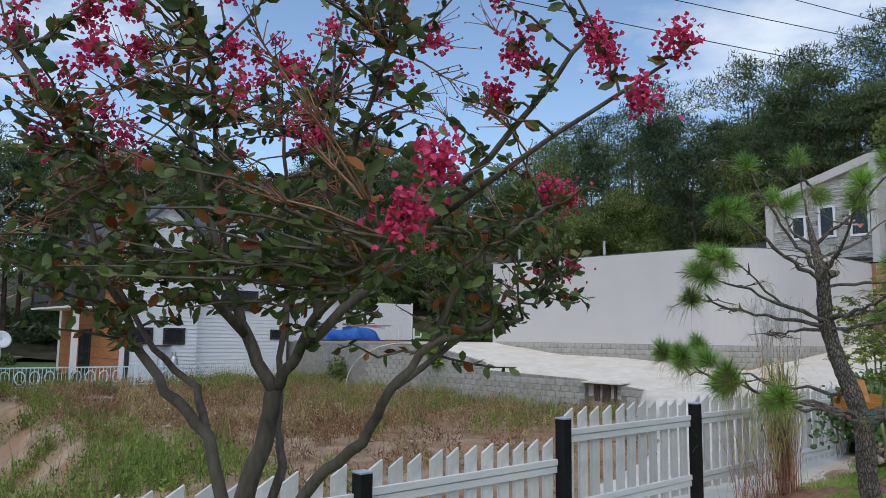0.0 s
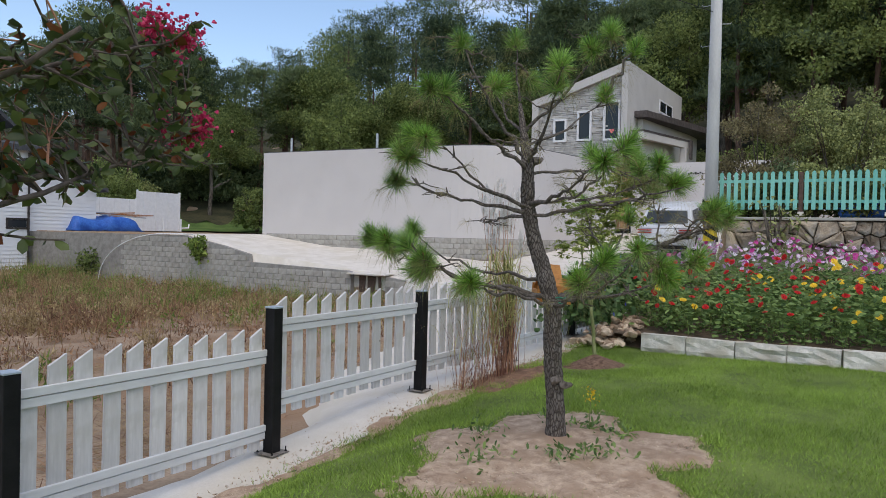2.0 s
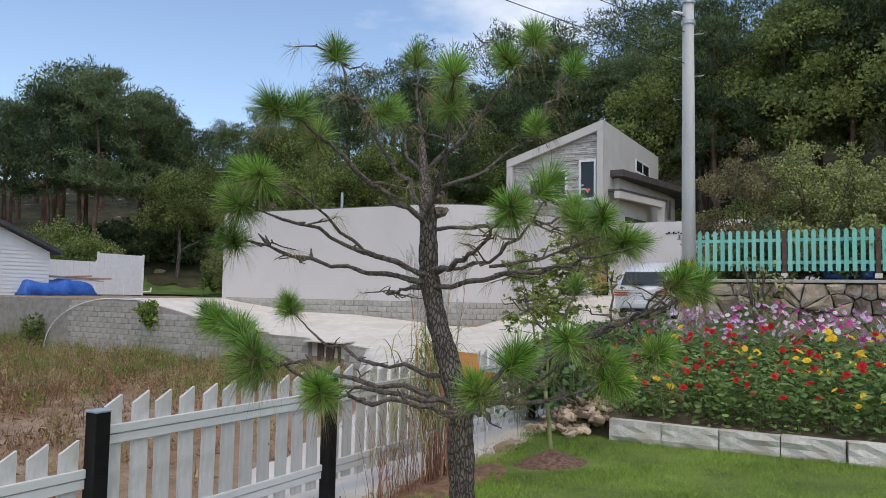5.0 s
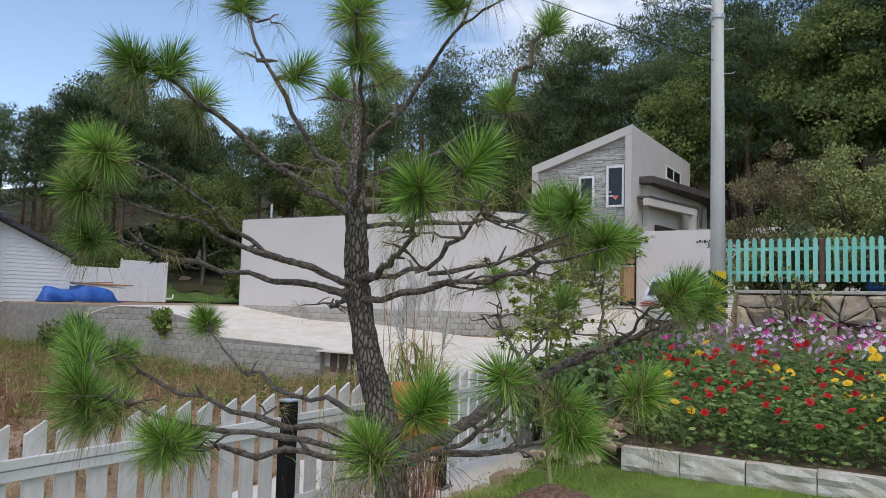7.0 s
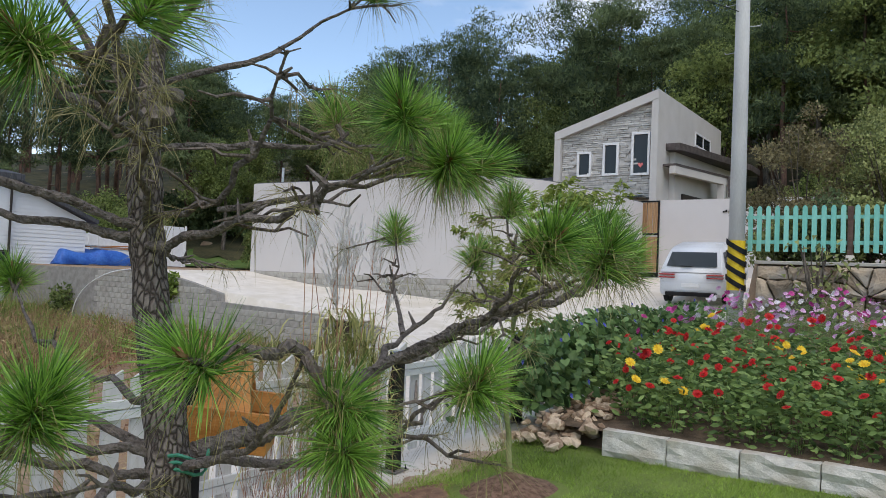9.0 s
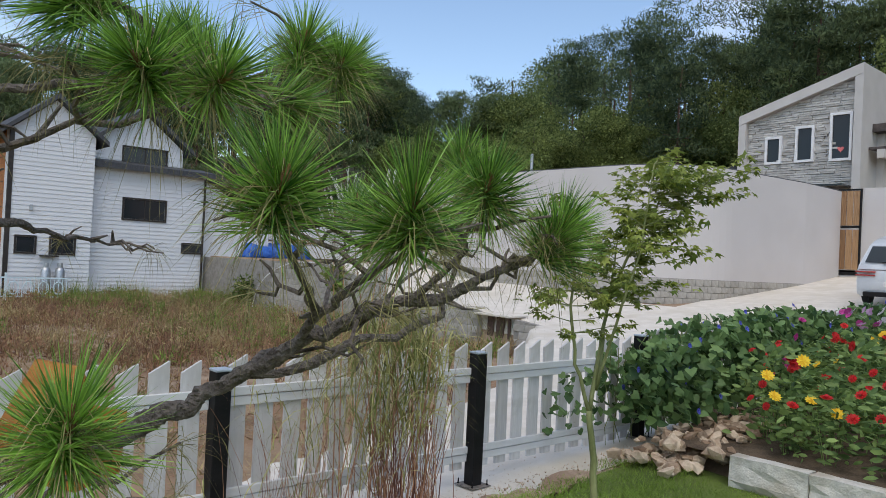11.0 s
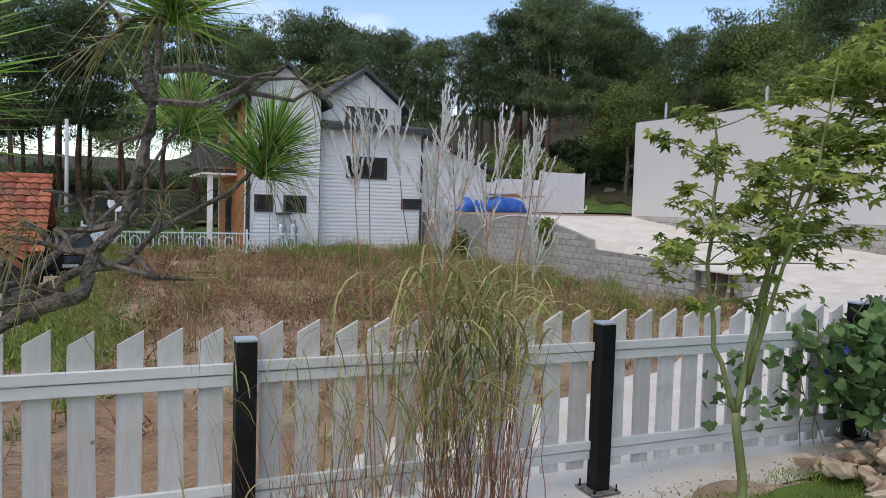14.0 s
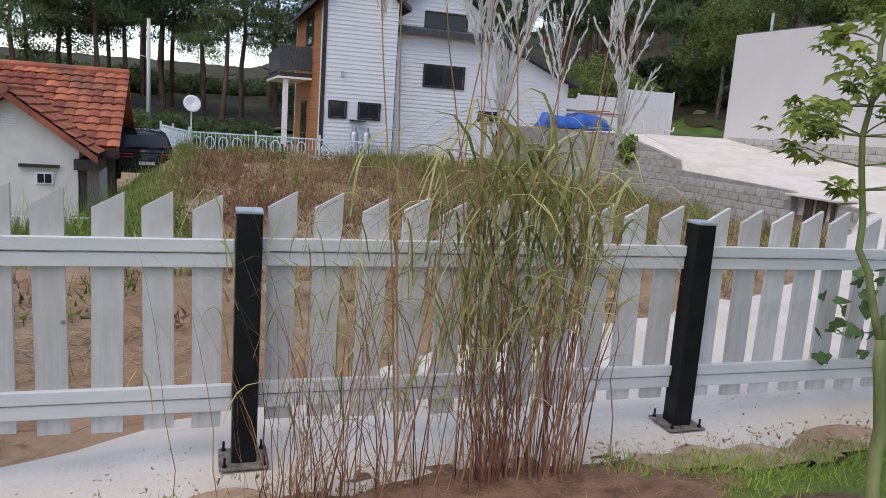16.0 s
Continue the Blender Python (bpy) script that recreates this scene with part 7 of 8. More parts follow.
def lawn_grass():
    rg = np.random.default_rng(40)
    n = 600000
    x, y = rg.uniform(-4.0, 11.6, n), rg.uniform(-4.5, 3.75, n)
    out = np.maximum(np.maximum(2.4 - x, -1.2 - y), 0)
    k = (rg.random(n) < np.clip(1 - out / 3.0, 0.12, 1)) & (x < bed_edge(y) + 0.05)
    x, y = x[k], y[k]
    n = len(x)
    near = np.hypot(x - 9.42, y - 2.92) > 0.46
    keep = (rg.random(n) > sand_at(x, y) * 0.985) & (rg.random(n) > worn_at(x, y) * 0.85) & near & (np.hypot(x - 8.25, (y - 3.55) * 1.3) > 0.42)
    x, y = x[keep], y[keep]
    h = rg.uniform(0.02, 0.058, len(x)) * (0.75 + 0.4 * np.sin(x * 2.9 + np.sin(y * 3)) * np.sin(y * 3.7))
    V, F = blades(rg, x, y, garden_z(x, y) + 0.005, h, 0.0029, 0.7)
    tagged(tagged_mesh("lawn_grass", V, F, M_grassblade), "short mown green lawn grass", "grass", kind="stuff")


lawn_grass()
sx, sy = np.arange(3.6, 7.2, 0.06), np.arange(0.4, 3.2, 0.06)
grid_sheet("sand_mound", sx, sy, lambda x, y: garden_z(x, y) - 0.015 + 0.035 * sand_at(x, y) + 0.012 * np.sin(x * 9 + 2 * np.sin(y * 7)) * np.sin(y * 8) + 0.05 * sstep(sand_at(x, y)) * np.exp(-((x - 5.6) ** 2 + (y - 1.85) ** 2) / 0.5) + 0.008 * np.sin(x * 23) * np.sin(y * 19) - 0.03 * (sand_at(x, y) < 0.02),
           M_sand, 0.0, keep=lambda x, y: sand_at(x, y) > 0.03, label="bare sandy soil round the pine")["category"] = "soil"
ex = np.arange(-1, 11.3, 0.05)
grid_sheet("worn_edge", ex, np.arange(2.9, 4.1, 0.035), lambda x, y: garden_z(x, y) - 0.012 + 0.04 * worn_at(x, y) + 0.008 * np.sin(x * 11) * np.sin(y * 13) - 0.11 * sstep((y - 3.64 - 0.03 * np.sin(x * 15 + 2 * np.sin(x * 4)) - 0.08 * np.sin(x * 2.1) - 0.06 * np.sin(x * 6.3)) / 0.25), M_sand, 0.0,
           keep=lambda x, y: worn_at(x, y) > 0.1, label="trodden sandy soil along the concrete strip")["category"] = "soil"
grid_sheet("reed_soil", np.arange(7.0, 9.8, 0.06), np.arange(2.9, 3.95, 0.05), lambda x, y: garden_z(x, y) + 0.045 + 0.012 * np.sin(x * 17 + 2 * np.sin(y * 11)) * np.sin(y * 19) - 0.07 * sstep((np.hypot((x - 8.3) / 1.2, (y - 3.42) / 0.44) - 0.55 + 0.10 * np.sin(x * 9) * np.sin(y * 14)) / 0.45), M_redsoil, 0.0,
           keep=lambda x, y: np.hypot((x - 8.3) / 1.2, (y - 3.42) / 0.44) < 1.12, label="bare reddish soil at the foot of the silver grass")["category"] = "soil"


def small_weed(x, y, s, seed, flower=False):
    rg = np.random.default_rng(seed)
    t = thing("small_weed", x, y, float(garden_z(x, y)) + 0.03, "low leafy weed growing in the sandy soil" + (" with yellow flowers" if flower else ""), "plant", group="weeds round the pine")
    n = 70
    P = rg.normal(size=(n, 3)) * np.array([s, s, 0.0]) + np.array([0, 0, 0.01])
    P[:, 2] = np.abs(rg.normal(size=n)) * 0.05
    tagged_mesh("foliage", *leaves_at(rg, P, rg.normal(size=(n, 3)) + np.array([0, 0, 0.6]), 0.05, 0.02), M_zleaf, t)
    if flower:
        P = rg.normal(size=(40, 3)) * 0.03 + np.array([0.02, 0, 0.26])
        tagged_mesh("blossom", *leaves_at(rg, P, rg.normal(size=(40, 3)), 0.022, 0.018), M_orange, t, "small yellow blossoms")
        g = Geo()
        g.tube([(0, 0, 0), (0.01, 0, 0.14), (0.02, 0, 0.26)], [0.004, 0.003, 0.002], 5)
        g.ob("stalk", M_greenbark, t)


for k, (x, y, s) in enumerate(((4.9, 2.05, 0.11), (5.35, 1.45, 0.08), (5.9, 1.5, 0.09), (5.15, 1.6, 0.07), (6.0, 2.0, 0.08), (5.45, 2.3, 0.09))):
    small_weed(x, y, s, 500 + k)
small_weed(5.95, 1.72, 0.05, 520, True)


def lot_weeds():
    rg = np.random.default_rng(41)
    wall = lambda x, y: sstep((x - 11) / 5) * sstep((y - 11.5) / 3)
    far = lambda x, y: sstep((y - 13.0) / 3.5)
    left = lambda x, y: sstep((7.6 - x) / 2.2) * sstep((y - 7.5) / 4)
    def field(n, each, mat, name, label, size, h, dens):
        x, y = rg.uniform(-2.5, 20.2, n), rg.uniform(6.6, 32.5, n)
        ph = len(name) * 1.3
        cl = np.clip(np.sin(x * 1.5 + ph + 2.2 * np.sin(y * 0.55 + ph)) * np.cos(y * 1.1 + 2 * np.sin(x * 0.45)) * 0.9 + 0.55, 0, 1)
        k = (rg.random(n) < dens(x, y) * (0.1 + 0.9 * cl)) & (y > road_edge(x) + 0.35) & ~((x < 6.3) & (y > 23.5))
        x, y = x[k], y[k]
        hh = h * rg.uniform(0.35, 1.3, len(x)) * (0.4 + 0.7 * sstep((y - 9) / 5)) * (0.7 + 0.5 * cl[k])
        parts = []
        C = np.stack([x, y, lot_z(x, y) - 0.05 + hh * 0.35], 1)
        V, F = leaf_cards(rg, C, each, 0.26, size, 0.9, 0.30, 0.9)
        parts.append((V, F))
        m = np.repeat(np.arange(len(x)), 7)
        sx, sy = x[m] + rg.normal(size=len(m)) * 0.13, y[m] + rg.normal(size=len(m)) * 0.13
        parts.append(blades(rg, sx, sy, lot_z(sx, sy) - 0.05, hh[m] * rg.uniform(0.7, 1.5, len(m)), 0.008, 0.25))
        tagged(tagged_mesh(name, *merge(parts), mat), label, "weeds", kind="stuff")
    field(3400, 34, M_dry, "dry_weeds", "dry straw coloured weeds covering the waste lot", 0.12, 0.55, lambda x, y: np.clip(0.95 * wall(x, y) + 0.6 * far(x, y) - 0.5 * left(x, y), 0.13, 1))
    field(6400, 36, M_weed, "green_weeds", "tall green and olive weeds of the waste lot", 0.11, 0.6, lambda x, y: np.clip(0.4 * wall(x, y) + 1.0 * left(x, y) + 0.5 * sstep((y - 28) / 2), 0.02, 1))
    field(5200, 34, M_redweed, "rusty_weeds", "rust brown dried weeds of the waste lot", 0.11, 0.42, lambda x, y: np.clip(0.9 * far(x, y) * sstep((13 - np.abs(x - 9)) / 6) - 0.7 * left(x, y), 0.12, 1))


M_redweed = material("rusty_weed", (0.15, 0.08, 0.05), (0.42, 0.25, 0.145), 0.4, 0.8, 0, 3, island=0.6, leaf=0.3, contrast=0.55)
lot_weeds()


# ---- kerb stones, rock heap ----
rk = random.Random(17)
def kerb_stone(x, y, turn, L):
    bm = bmesh.new()
    bmesh.ops.create_cube(bm, size=1.0)
    bmesh.ops.subdivide_edges(bm, edges=bm.edges, cuts=3, use_grid_fill=True)
    for v in bm.verts:
        p = v.co
        d = Vector((p.x * 0.16, p.y * (L - 0.012), p.z * (0.26 + 0.02 * math.sin(y * 9))))
        if abs(p.x) > 0.4:
            d.x += 0.034 * noise.noise(Vector((p.x * 3, p.y * 6 + y * 5, p.z * 5)))
        if max(abs(p.y), abs(p.z)) > 0.45 and abs(p.x) > 0.4:
            d.x *= 0.86
        d.z += 0.012 * noise.noise(Vector((p.x * 4, p.y * 9 + y * 3, 7))) * (p.z > 0.4)
        v.co = d
    o = part("kerb_stone", bm, M_kerb)
    o.matrix_basis = pose(x, y, 0.025, 0, 0, turn)
    tagged(o, "rough split concrete kerb stone edging the flower bed", "kerb stone", group="kerb stones")


ky = 2.82
kx = 10.98
while ky > -3.2:
    L = rk.uniform(0.58, 0.63)
    lean = 0 if ky > 0.6 else 12
    kerb_stone(kx + 0.08, ky - L / 2, lean * 0.9 + rk.uniform(-2, 2), L)
    ky -= L * math.cos(radians(lean))
    kx += L * math.sin(radians(lean)) * 0.95


def rock(x, y, z, s, seed):
    bm = bmesh.new()
    bmesh.ops.create_icosphere(bm, subdivisions=1, radius=1.0)
    for v in bm.verts:
        k = 1 + 0.75 * noise.noise(v.co * 1.3 + Vector((seed * 3.7, 0, 0)))
        v.co = Vector((v.co.x * k * s, v.co.y * k * s * 0.75, v.co.z * k * s * 0.6))
    o = part("rock", bm, M_rock)
    o.matrix_basis = pose(x, y, z, rk.uniform(-20, 20), rk.uniform(-20, 20), rk.uniform(0, 360))
    tagged(o, "pale broken rock in the heap beside the fence", "rock", group="rock heap")


for k in range(190):
    f = rk.random()
    x, y = 10.75 + 1.75 * f + rk.uniform(-0.1, 0.1), 3.52 - 0.38 * f + rk.uniform(-0.36, 0.26)
    s = rk.choice((0.035, 0.045, 0.055, 0.07, 0.085))
    rock(x, y, float(strip_z(x)) + 0.05 + s * 0.4 + max(0, 0.07 * (1 - abs(y - 3.52 + 0.38 * f) * 4)) * rk.random(), s, k)

for k in range(110):
    x, y = rk.uniform(10.9, 12.6), rk.uniform(2.9, 3.65)
    s = rk.choice((0.04, 0.045, 0.055, 0.07, 0.085))
    rock(x, y, float(max(land_z(x, y), bed_z(x, y) - 0.03)) + 0.02 + s * 0.35, s, 300 + k)

# ---- flower bed ----
def flower_mesh(name, rg, petals, r, mat, layers=2, cup=0.25):
    V, F = [], []
    for l in range(layers):
        rr = r * (1 - 0.3 * l)
        for k in range(petals):
            a = 2 * math.pi * (k + 0.5 * l) / petals
            w = math.pi / petals * 0.95
            b = len(V)
            V += [(0, 0, 0.006 * l), (rr * 0.75 * math.cos(a - w), rr * 0.75 * math.sin(a - w), 0.006 * l + cup * rr * 0.6), (rr * math.cos(a), rr * math.sin(a), 0.008 * l + cup * rr * rg.uniform(0.5, 1)), (rr * 0.75 * math.cos(a + w), rr * 0.75 * math.sin(a + w), 0.006 * l + cup * rr * 0.6)]
            F.append((b, b + 1, b + 2, b + 3))
    b = len(V)
    for k in range(8):
        a = k * math.pi / 4
        V.append((r * 0.2 * math.cos(a), r * 0.2 * math.sin(a), 0.012 + 0.006 * layers))
    F.append(tuple(range(b, b + 8)))
    me = bpy.data.meshes.new(name)
    me.from_pydata(V, [], F)
    me.materials.append(mat)
    return me


def leafy(name, rg, n, h, spread, length, width, mat):
    P = np.stack([rg.normal(size=n) * spread, rg.normal(size=n) * spread, rg.uniform(0.04, 0.95, n) * h], 1)
    d = np.stack([P[:, 0] * 4 + rg.normal(size=n), P[:, 1] * 4 + rg.normal(size=n), rg.uniform(-0.4, 0.7, n)], 1)
    V, F = leaves_at(rg, P, d, length, width)
    stem = []
    for k in range(9):
        a = rg.uniform(0, 6.28)
        q = spread * 1.3 * rg.random()
        x, y = q * math.cos(a), q * math.sin(a)
        stem.append((np.array([[x * 0.3 - 0.003, y * 0.3, 0], [x * 0.3 + 0.003, y * 0.3, 0], [x, y, h * rg.uniform(0.85, 1.05)]]), np.array([[0, 1, 2]])))
    V, F = merge([(V, F), *stem])
    o = tagged_mesh(name, V, F, mat)
    me = o.data
    bpy.data.objects.remove(o)
    return me


def flower_bed():
    rg = np.random.default_rng(50)
    r = random.Random(50)
    zin = [leafy("foliage", rg, 150, 0.66, 0.15, 0.095, 0.042, M_zleaf) for _ in range(4)]
    cos = [leafy("foliage", rg, 190, 0.58, 0.15, 0.07, 0.006, M_cosleaf) for _ in range(3)]
    heads = {"red": flower_mesh("blossom", rg, 12, 0.050, M_red, 3), "gold": flower_mesh("blossom", rg, 12, 0.054, M_orange, 2), "magenta": flower_mesh("blossom", rg, 12, 0.044, M_magenta, 3)}
    chead = [flower_mesh("blossom", rg, 8, 0.046, m, 1, 0.1) for m in (M_lilac, M_lilac, M_magenta, M_palepetal)]
    words = {"red": "red", "gold": "golden yellow", "magenta": "magenta"}
    y = 3.3
    while y > -4.6:
        for x in np.arange(11.38, 14.6, 0.36):
            px, py = x + r.uniform(-0.13, 0.13), y + r.uniform(-0.13, 0.13)
            if px < float(bed_edge(py)) + 0.19:
                continue
            if py > 2.9 and px < 12.2:
                continue
            c = "red" if py > 0.8 and r.random() < 0.88 else r.choice(("gold", "gold", "gold", "gold", "red", "red", "magenta"))
            turn = r.uniform(0, 360)
            t = thing("zinnia", px, py, float(bed_z(px, py)), "bushy zinnia with %s flower heads" % words[c], "flower", rz=turn, group="zinnias")
            s = r.uniform(0.72, 1.2)
            t.scale = (s, s, s)
            shared("foliage", r.choice(zin), t)
            front = px < float(bed_edge(py)) + 0.75
            for k in range(r.choice((2, 3, 4, 5)) if c == "gold" else r.choice((1, 2, 2, 3))):
                a, q = (r.uniform(2.0, 4.3), r.uniform(0.26, 0.40)) if front else (r.uniform(0, 6.28), r.uniform(0.05, 0.25))
                a -= radians(turn)
                shared("blossom", heads[c], t, pose(q * math.cos(a), q * math.sin(a), r.uniform(0.34, 0.76) if front else r.uniform(0.42, 0.82), r.uniform(-40, 40), r.uniform(-75, -10), -turn))
        y -= 0.36
    y = 3.4
    while y > -4.6:
        for x in np.arange(14.7, 19.4, 0.45):
            px, py = x + r.uniform(-0.2, 0.2), y + r.uniform(-0.2, 0.2)
            t = thing("cosmos", px, py, float(bed_z(px, py)), "feathery cosmos with pink and lilac flowers", "flower", rz=r.uniform(0, 360), group="cosmos flowers")
            s = r.uniform(0.9, 1.25)
            t.scale = (s, s, s)
            shared("foliage", r.choice(cos), t)
            for k in range(r.choice((3, 4, 5, 6))):
                a, q = r.uniform(0, 6.28), r.uniform(0.03, 0.24)
                shared("blossom", r.choice(chead), t, pose(q * math.cos(a), q * math.sin(a), r.uniform(0.50, 0.72), r.uniform(-40, 40), r.uniform(-75, -10), 0))
        y -= 0.5


flower_bed()


# ---- morning glory over the fence ----
def glory(x, width, seed, top):
    rg = np.random.default_rng(seed)
    t = thing("morning_glory", x, FENCE_Y - 0.1, float(strip_z(x)), "dense climbing morning glory with blue flowers on the fence", "climbing plant", group="climbers on the fence")
    n = int(390 * width / 0.8)
    P = np.stack([rg.uniform(-width / 2, width / 2, n), rg.normal(size=n) * 0.20 - 0.08, top * rg.uniform(0.22, 1, n) ** 0.8], 1)
    P[:, 1] -= 0.35 * np.clip(1 - np.abs(P[:, 2] / top - 0.55) * 1.6, 0, 1) * rg.random(n)
    d = np.stack([rg.normal(size=n) * 0.7, rg.normal(size=n) * 0.4 - 0.8, rg.normal(size=n) * 0.5 - 0.6], 1)
    tagged(tagged_mesh("foliage", *leaves_at(rg, P, d, 0.10, 0.10, 0.22, "heart"), M_vine, t, "heart shaped dark green leaves"), kind="stuff")
    me = None
    for k in range(7):
        i = rg.integers(n)
        o = shared("blossom", BLUE, t, pose(P[i, 0], P[i, 1] - 0.12, P[i, 2] + 0.04, 70 + rg.uniform(-20, 20), rg.uniform(-20, 20), 0), "blue trumpet flower")
    g = Geo()
    r = random.Random(seed)
    for k in range(6):
        x0 = r.uniform(-width / 2, width / 2)
        g.tube(bend_path((x0, 0.05, 0), (x0 + r.uniform(-0.3, 0.3), -0.1, top), 6, 0.05, r), [0.004] * 7, 5)
    g.ob("vine_stem", M_greenbark, t)


BLUE = flower_mesh("blossom", np.random.default_rng(1), 10, 0.032, M_blue, 1, 0.7)
for k, (x, w, top) in enumerate(((11.42, 0.8, 0.92), (11.9, 0.9, 1.02), (12.5, 0.9, 1.1), (13.2, 0.9, 1.15), (13.9, 0.9, 1.2), (14.6, 0.9, 1.2), (15.2, 0.8, 1.1), (16.7, 0.9, 1.15), (17.5, 0.8, 1.2))):
    glory(x, w, 700 + k, top)
# trailing shoots towards the maple
def trailing():
    rg = np.random.default_rng(720)
    t = thing("vine_shoot", 10.55, FENCE_Y - 0.1, float(strip_z(10.5)), "thin morning glory shoots climbing the white pickets", "climbing plant")
    P = np.stack([rg.uniform(-0.3, 0.4, 60), rg.normal(size=60) * 0.05, rg.uniform(0.25, 0.8, 60)], 1)
    tagged(tagged_mesh("foliage", *leaves_at(rg, P, rg.normal(size=(60, 3)) + np.array([0, -0.6, -0.5]), 0.075, 0.075, 0.15, "heart"), M_vine, t), kind="stuff")


trailing()


# ---- blocks of the retaining wall and of the plinth ----
def block_mesh(d, L, h):
    bm = box(-d / 2, -L / 2, -h / 2, d / 2, L / 2, h / 2, 0.006)
    me = bpy.data.meshes.new("block")
    bm.to_mesh(me)
    bm.free()
    me.materials.append(M_block)
    return me


def wall_blocks():
    me = block_mesh(0.05, 0.388, 0.188)
    r = random.Random(60)
    def top_at(y):
        return float(np.interp(y, [13.8, 15.2, 15.4, 19.85, 19.9, 21.3, 23.4, 40], [0.02, 0.16, 0.20, 0.32, 0.60, 0.88, 1.22, 1.2]))
    count = 0
    for c in range(11):
        z = -0.95 + c * 0.2
        y = 12.8 + (0.2 if c % 2 else 0.0)
        while y < 27:
            if z + 0.1 < top_at(y) - 0.02 and not 13.7 < y < 15.3 and count < 300:
                shared("block", me, rw, pose(20.268 + r.uniform(-0.005, 0.005), y, z, 0, 0, 0))
                count += 1
            y += 0.4
    count = 0
    for i in range(len(wall_path) - 1):
        a, b = Vector(wall_path[i]), Vector(wall_path[i + 1])
        L = (b - a).length
        n = max(1, round(L / 0.42))
        turn = math.degrees(math.atan2(b.y - a.y, b.x - a.x)) - 90
        for c in range(5):
            z = W_FOOT - 0.11 - c * 0.2
            for k in range(n):
                p = a.lerp(b, (k + 0.5 + 0.5 * (c % 2)) / n)
                if z + 0.1 > float(drive_z(p.x, p.y)) and count < 300:
                    o = shared("block", me, plinth, pose(p.x, p.y, z, 0, 0, turn))
                    o.scale = (1, L / n / 0.4, 1)
                    count += 1


wall_blocks()


# ---- loose grit on the soil and the strip ----
def grit():
    rg = np.random.default_rng(90)
    n = 15000
    x, y = rg.uniform(3.2, 11.2, n), rg.uniform(0.6, 3.9, n)
    k = (sand_at(x, y) > 0.3) | (worn_at(x, y) > 0.5)
    x, y = x[k], y[k]
    n = len(x)
    c = np.stack([x, y, garden_z(x, y) + 0.024], 1)
    d = rg.normal(size=(n, 4, 3)) * (0.006 * rg.uniform(0.4, 1.6, n))[:, None, None]
    V = (c[:, None, :] + d).reshape(-1, 3)
    i = np.arange(n)[:, None] * 4
    F = np.concatenate([i + [0, 1, 2], i + [0, 2, 3], i + [0, 3, 1], i + [1, 3, 2]])
    tagged(tagged_mesh("grit", V, F, M_rock), "loose grit and pebbles on bare soil", "gravel", kind="stuff")

    n = 1500
    x, y = rg.uniform(5.5, 11.4, n), 3.66 + 0.8 * rg.random(n) ** 3
    k = np.sin(x * 2.7 + np.sin(y * 5)) + rg.random(n) * 1.6 > 0.5
    x, y = x[k], y[k]
    n = len(x)
    c = np.stack([x, y, road_z(x, y) + 0.002], 1)
    d = rg.normal(size=(n, 4, 3)) * (0.0035 * rg.uniform(0.3, 1.7, n))[:, None, None]
    i = np.arange(n)[:, None] * 4
    F = np.concatenate([i + [0, 1, 2], i + [0, 2, 3], i + [0, 3, 1], i + [1, 3, 2]])
    tagged(tagged_mesh("strip_dirt", (c[:, None, :] + d).reshape(-1, 3), F, M_rock), "crumbs of soil scattered on the concrete strip", "gravel", kind="stuff")


grit()


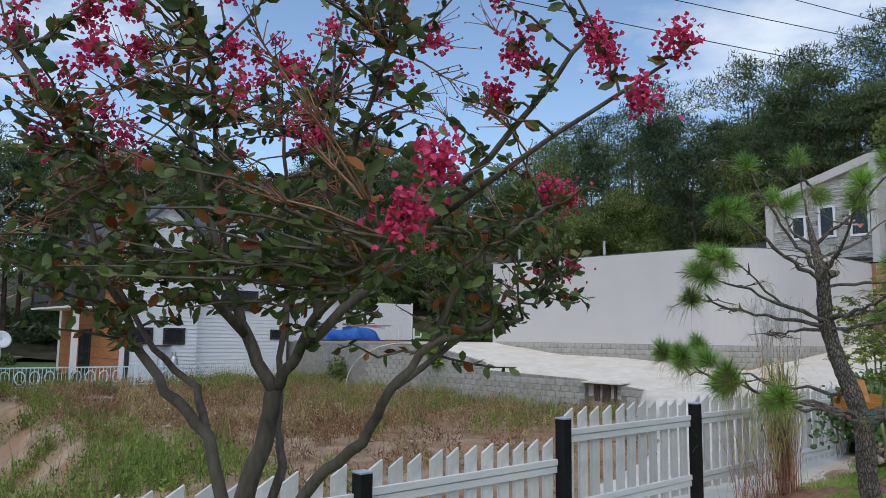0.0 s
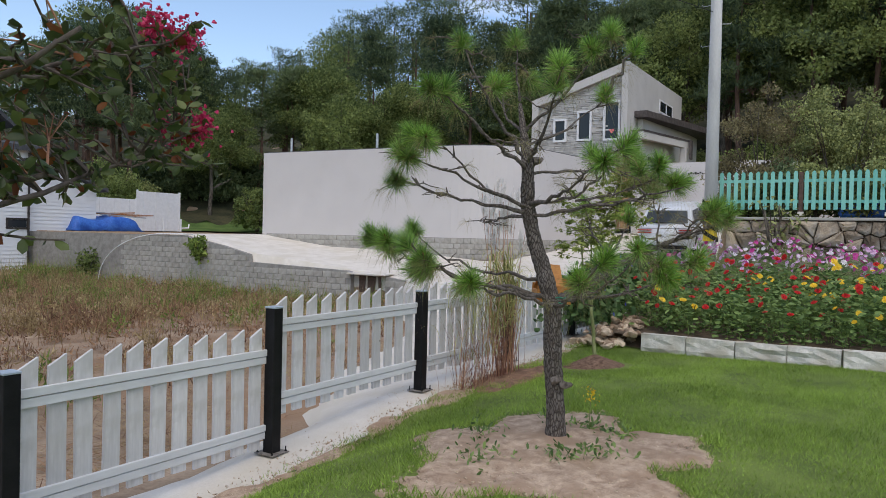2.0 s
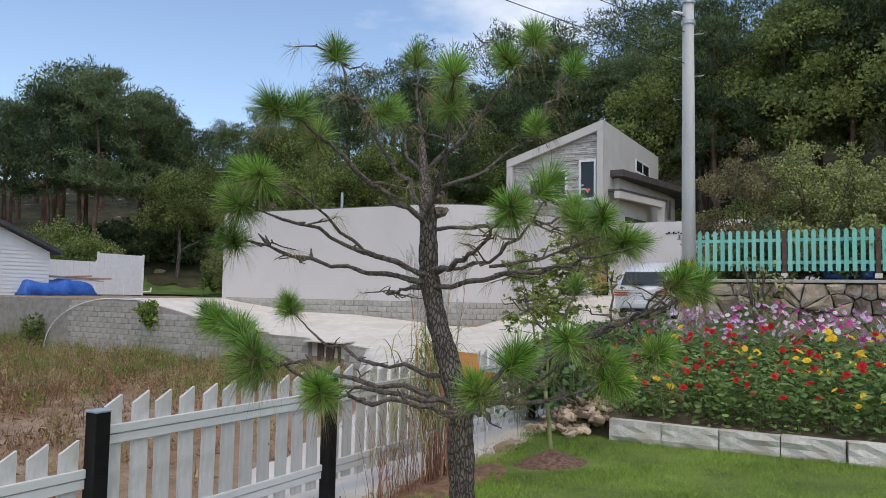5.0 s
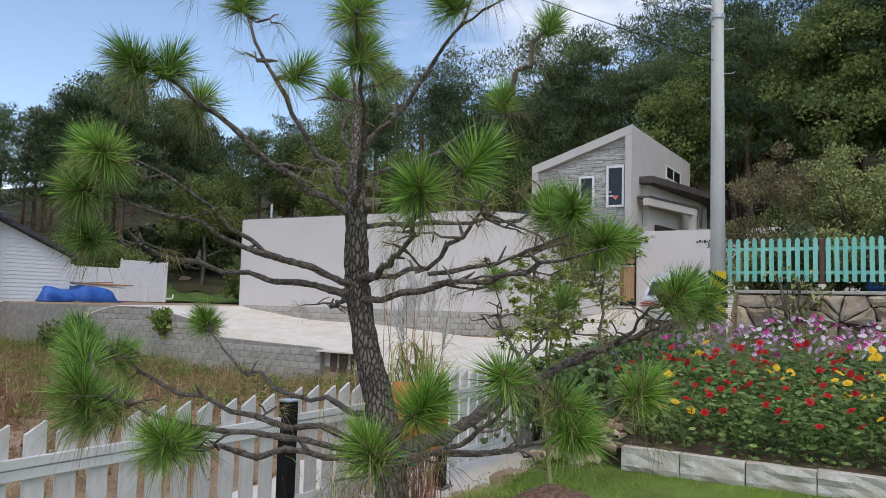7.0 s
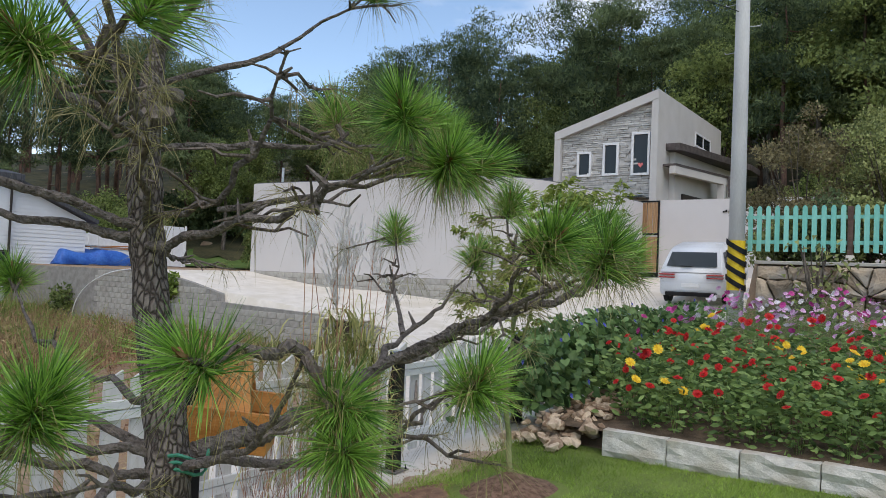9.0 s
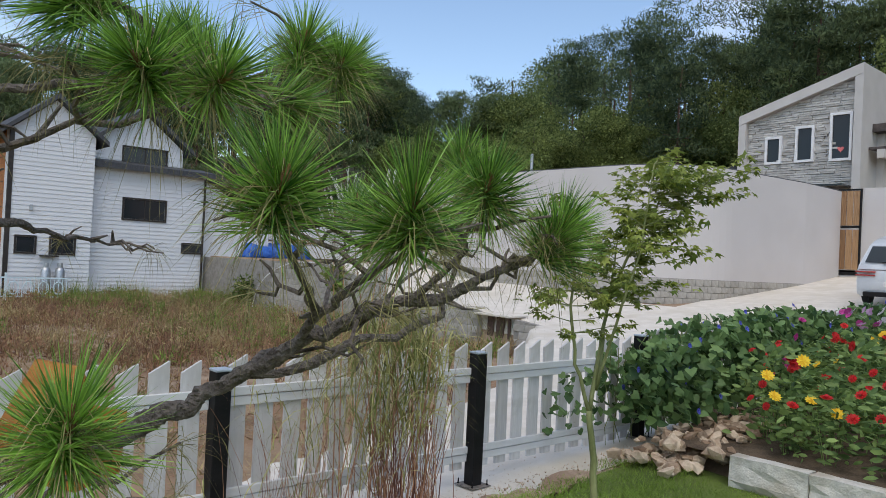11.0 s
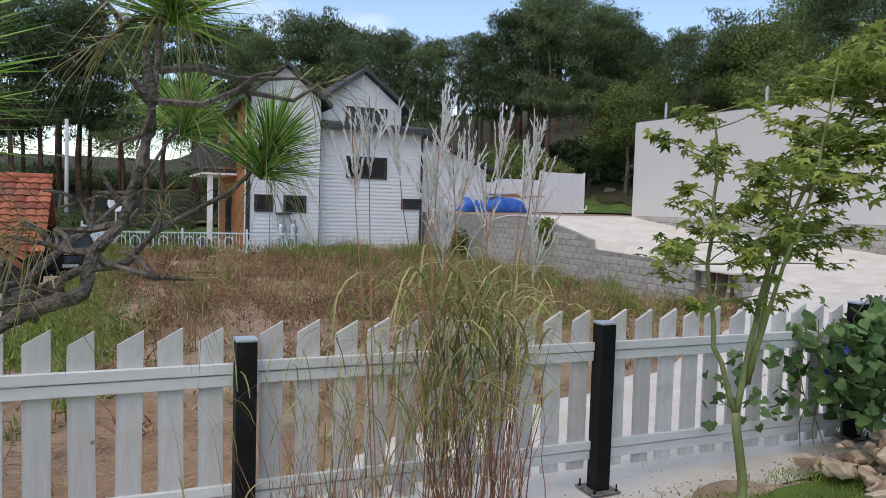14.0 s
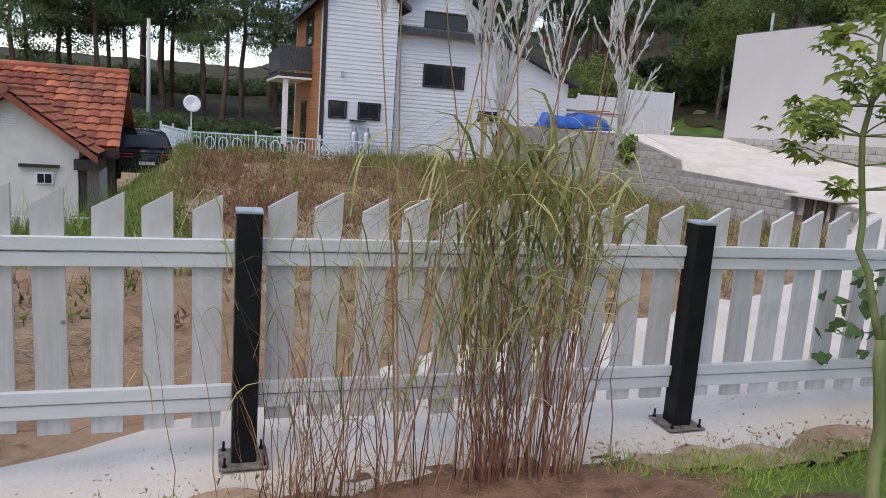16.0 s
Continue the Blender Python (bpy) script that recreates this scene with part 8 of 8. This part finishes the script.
# ---- dead stalks and fallen blades on the soil ----
def litter():
    rg = np.random.default_rng(95)
    def scatter(n, x0, x1, y0, y1, zf, h, w, lean, keep):
        x, y = rg.uniform(x0, x1, n), rg.uniform(y0, y1, n)
        k = keep(x, y)
        x, y = x[k], y[k]
        return blades(rg, x, y, zf(x, y), rg.uniform(0.4, 1.0, len(x)) * h, w, lean)
    soil = lambda x, y: garden_z(x, y) + 0.032
    near = scatter(1500, 7.2, 9.3, 3.05, 3.95, soil, 0.03, 0.0022, 5.0, lambda x, y: np.hypot((x - 8.25) / 1.0, (y - 3.5) / 0.4) < 1.1)
    tagged(tagged_mesh("fallen_reed_blades", *near, M_dry), "dry fallen blades round the silver grass", "litter", kind="stuff")
    lot = scatter(30000, 0.5, 18, 4.5, 17, lambda x, y: lot_z(x, y) - 0.03, 0.05, 0.008, 6.0, lambda x, y: (y > road_edge(x) + 0.5) & (np.sin(x * 1.1 + np.sin(y)) * np.cos(y * 1.7) + rg.random(len(x)) > 0.25))
    straw = scatter(26000, 2.0, 13, 4.5, 11, lambda x, y: lot_z(x, y) - 0.03, 0.03, 0.005, 8.0, lambda x, y: (y > road_edge(x) + 0.25) & (np.sin(x * 1.7 + np.sin(y * 2)) * np.cos(y * 2.3) + rg.random(len(x)) > 0.35))
    tagged(tagged_mesh("fallen_straw", *straw, M_dry), "pale straw lying flat on the bare waste lot", "litter", kind="stuff")
    tagged(tagged_mesh("fallen_stalks", *lot, M_redweed), "flattened brown stalks lying on the waste lot", "litter", kind="stuff")
    tufts = scatter(5000, 6.2, 11.2, 3.0, 3.75, soil, 0.06, 0.0035, 0.7, lambda x, y: (np.sin(x * 5 + 2 * np.sin(y * 9)) * np.sin(x * 2.1 + y * 4) > 0.35))
    rim = scatter(40000, 3.4, 7.2, 0.3, 3.3, lambda x, y: garden_z(x, y) + 0.025, 0.06, 0.0035, 0.7, lambda x, y: (sand_at(x, y) > 0.01) & (sand_at(x, y) < 0.97) & (np.sin(x * 6 + 2 * np.sin(y * 5)) * np.sin(y * 6.3 + x) + rg.random(len(x)) * 0.5 > 0.25))
    tufts = merge([tufts, rim])
    tagged(tagged_mesh("grass_tufts", *tufts, M_grassblade), "small grass tufts in the bare soil", "grass", kind="stuff")


litter()
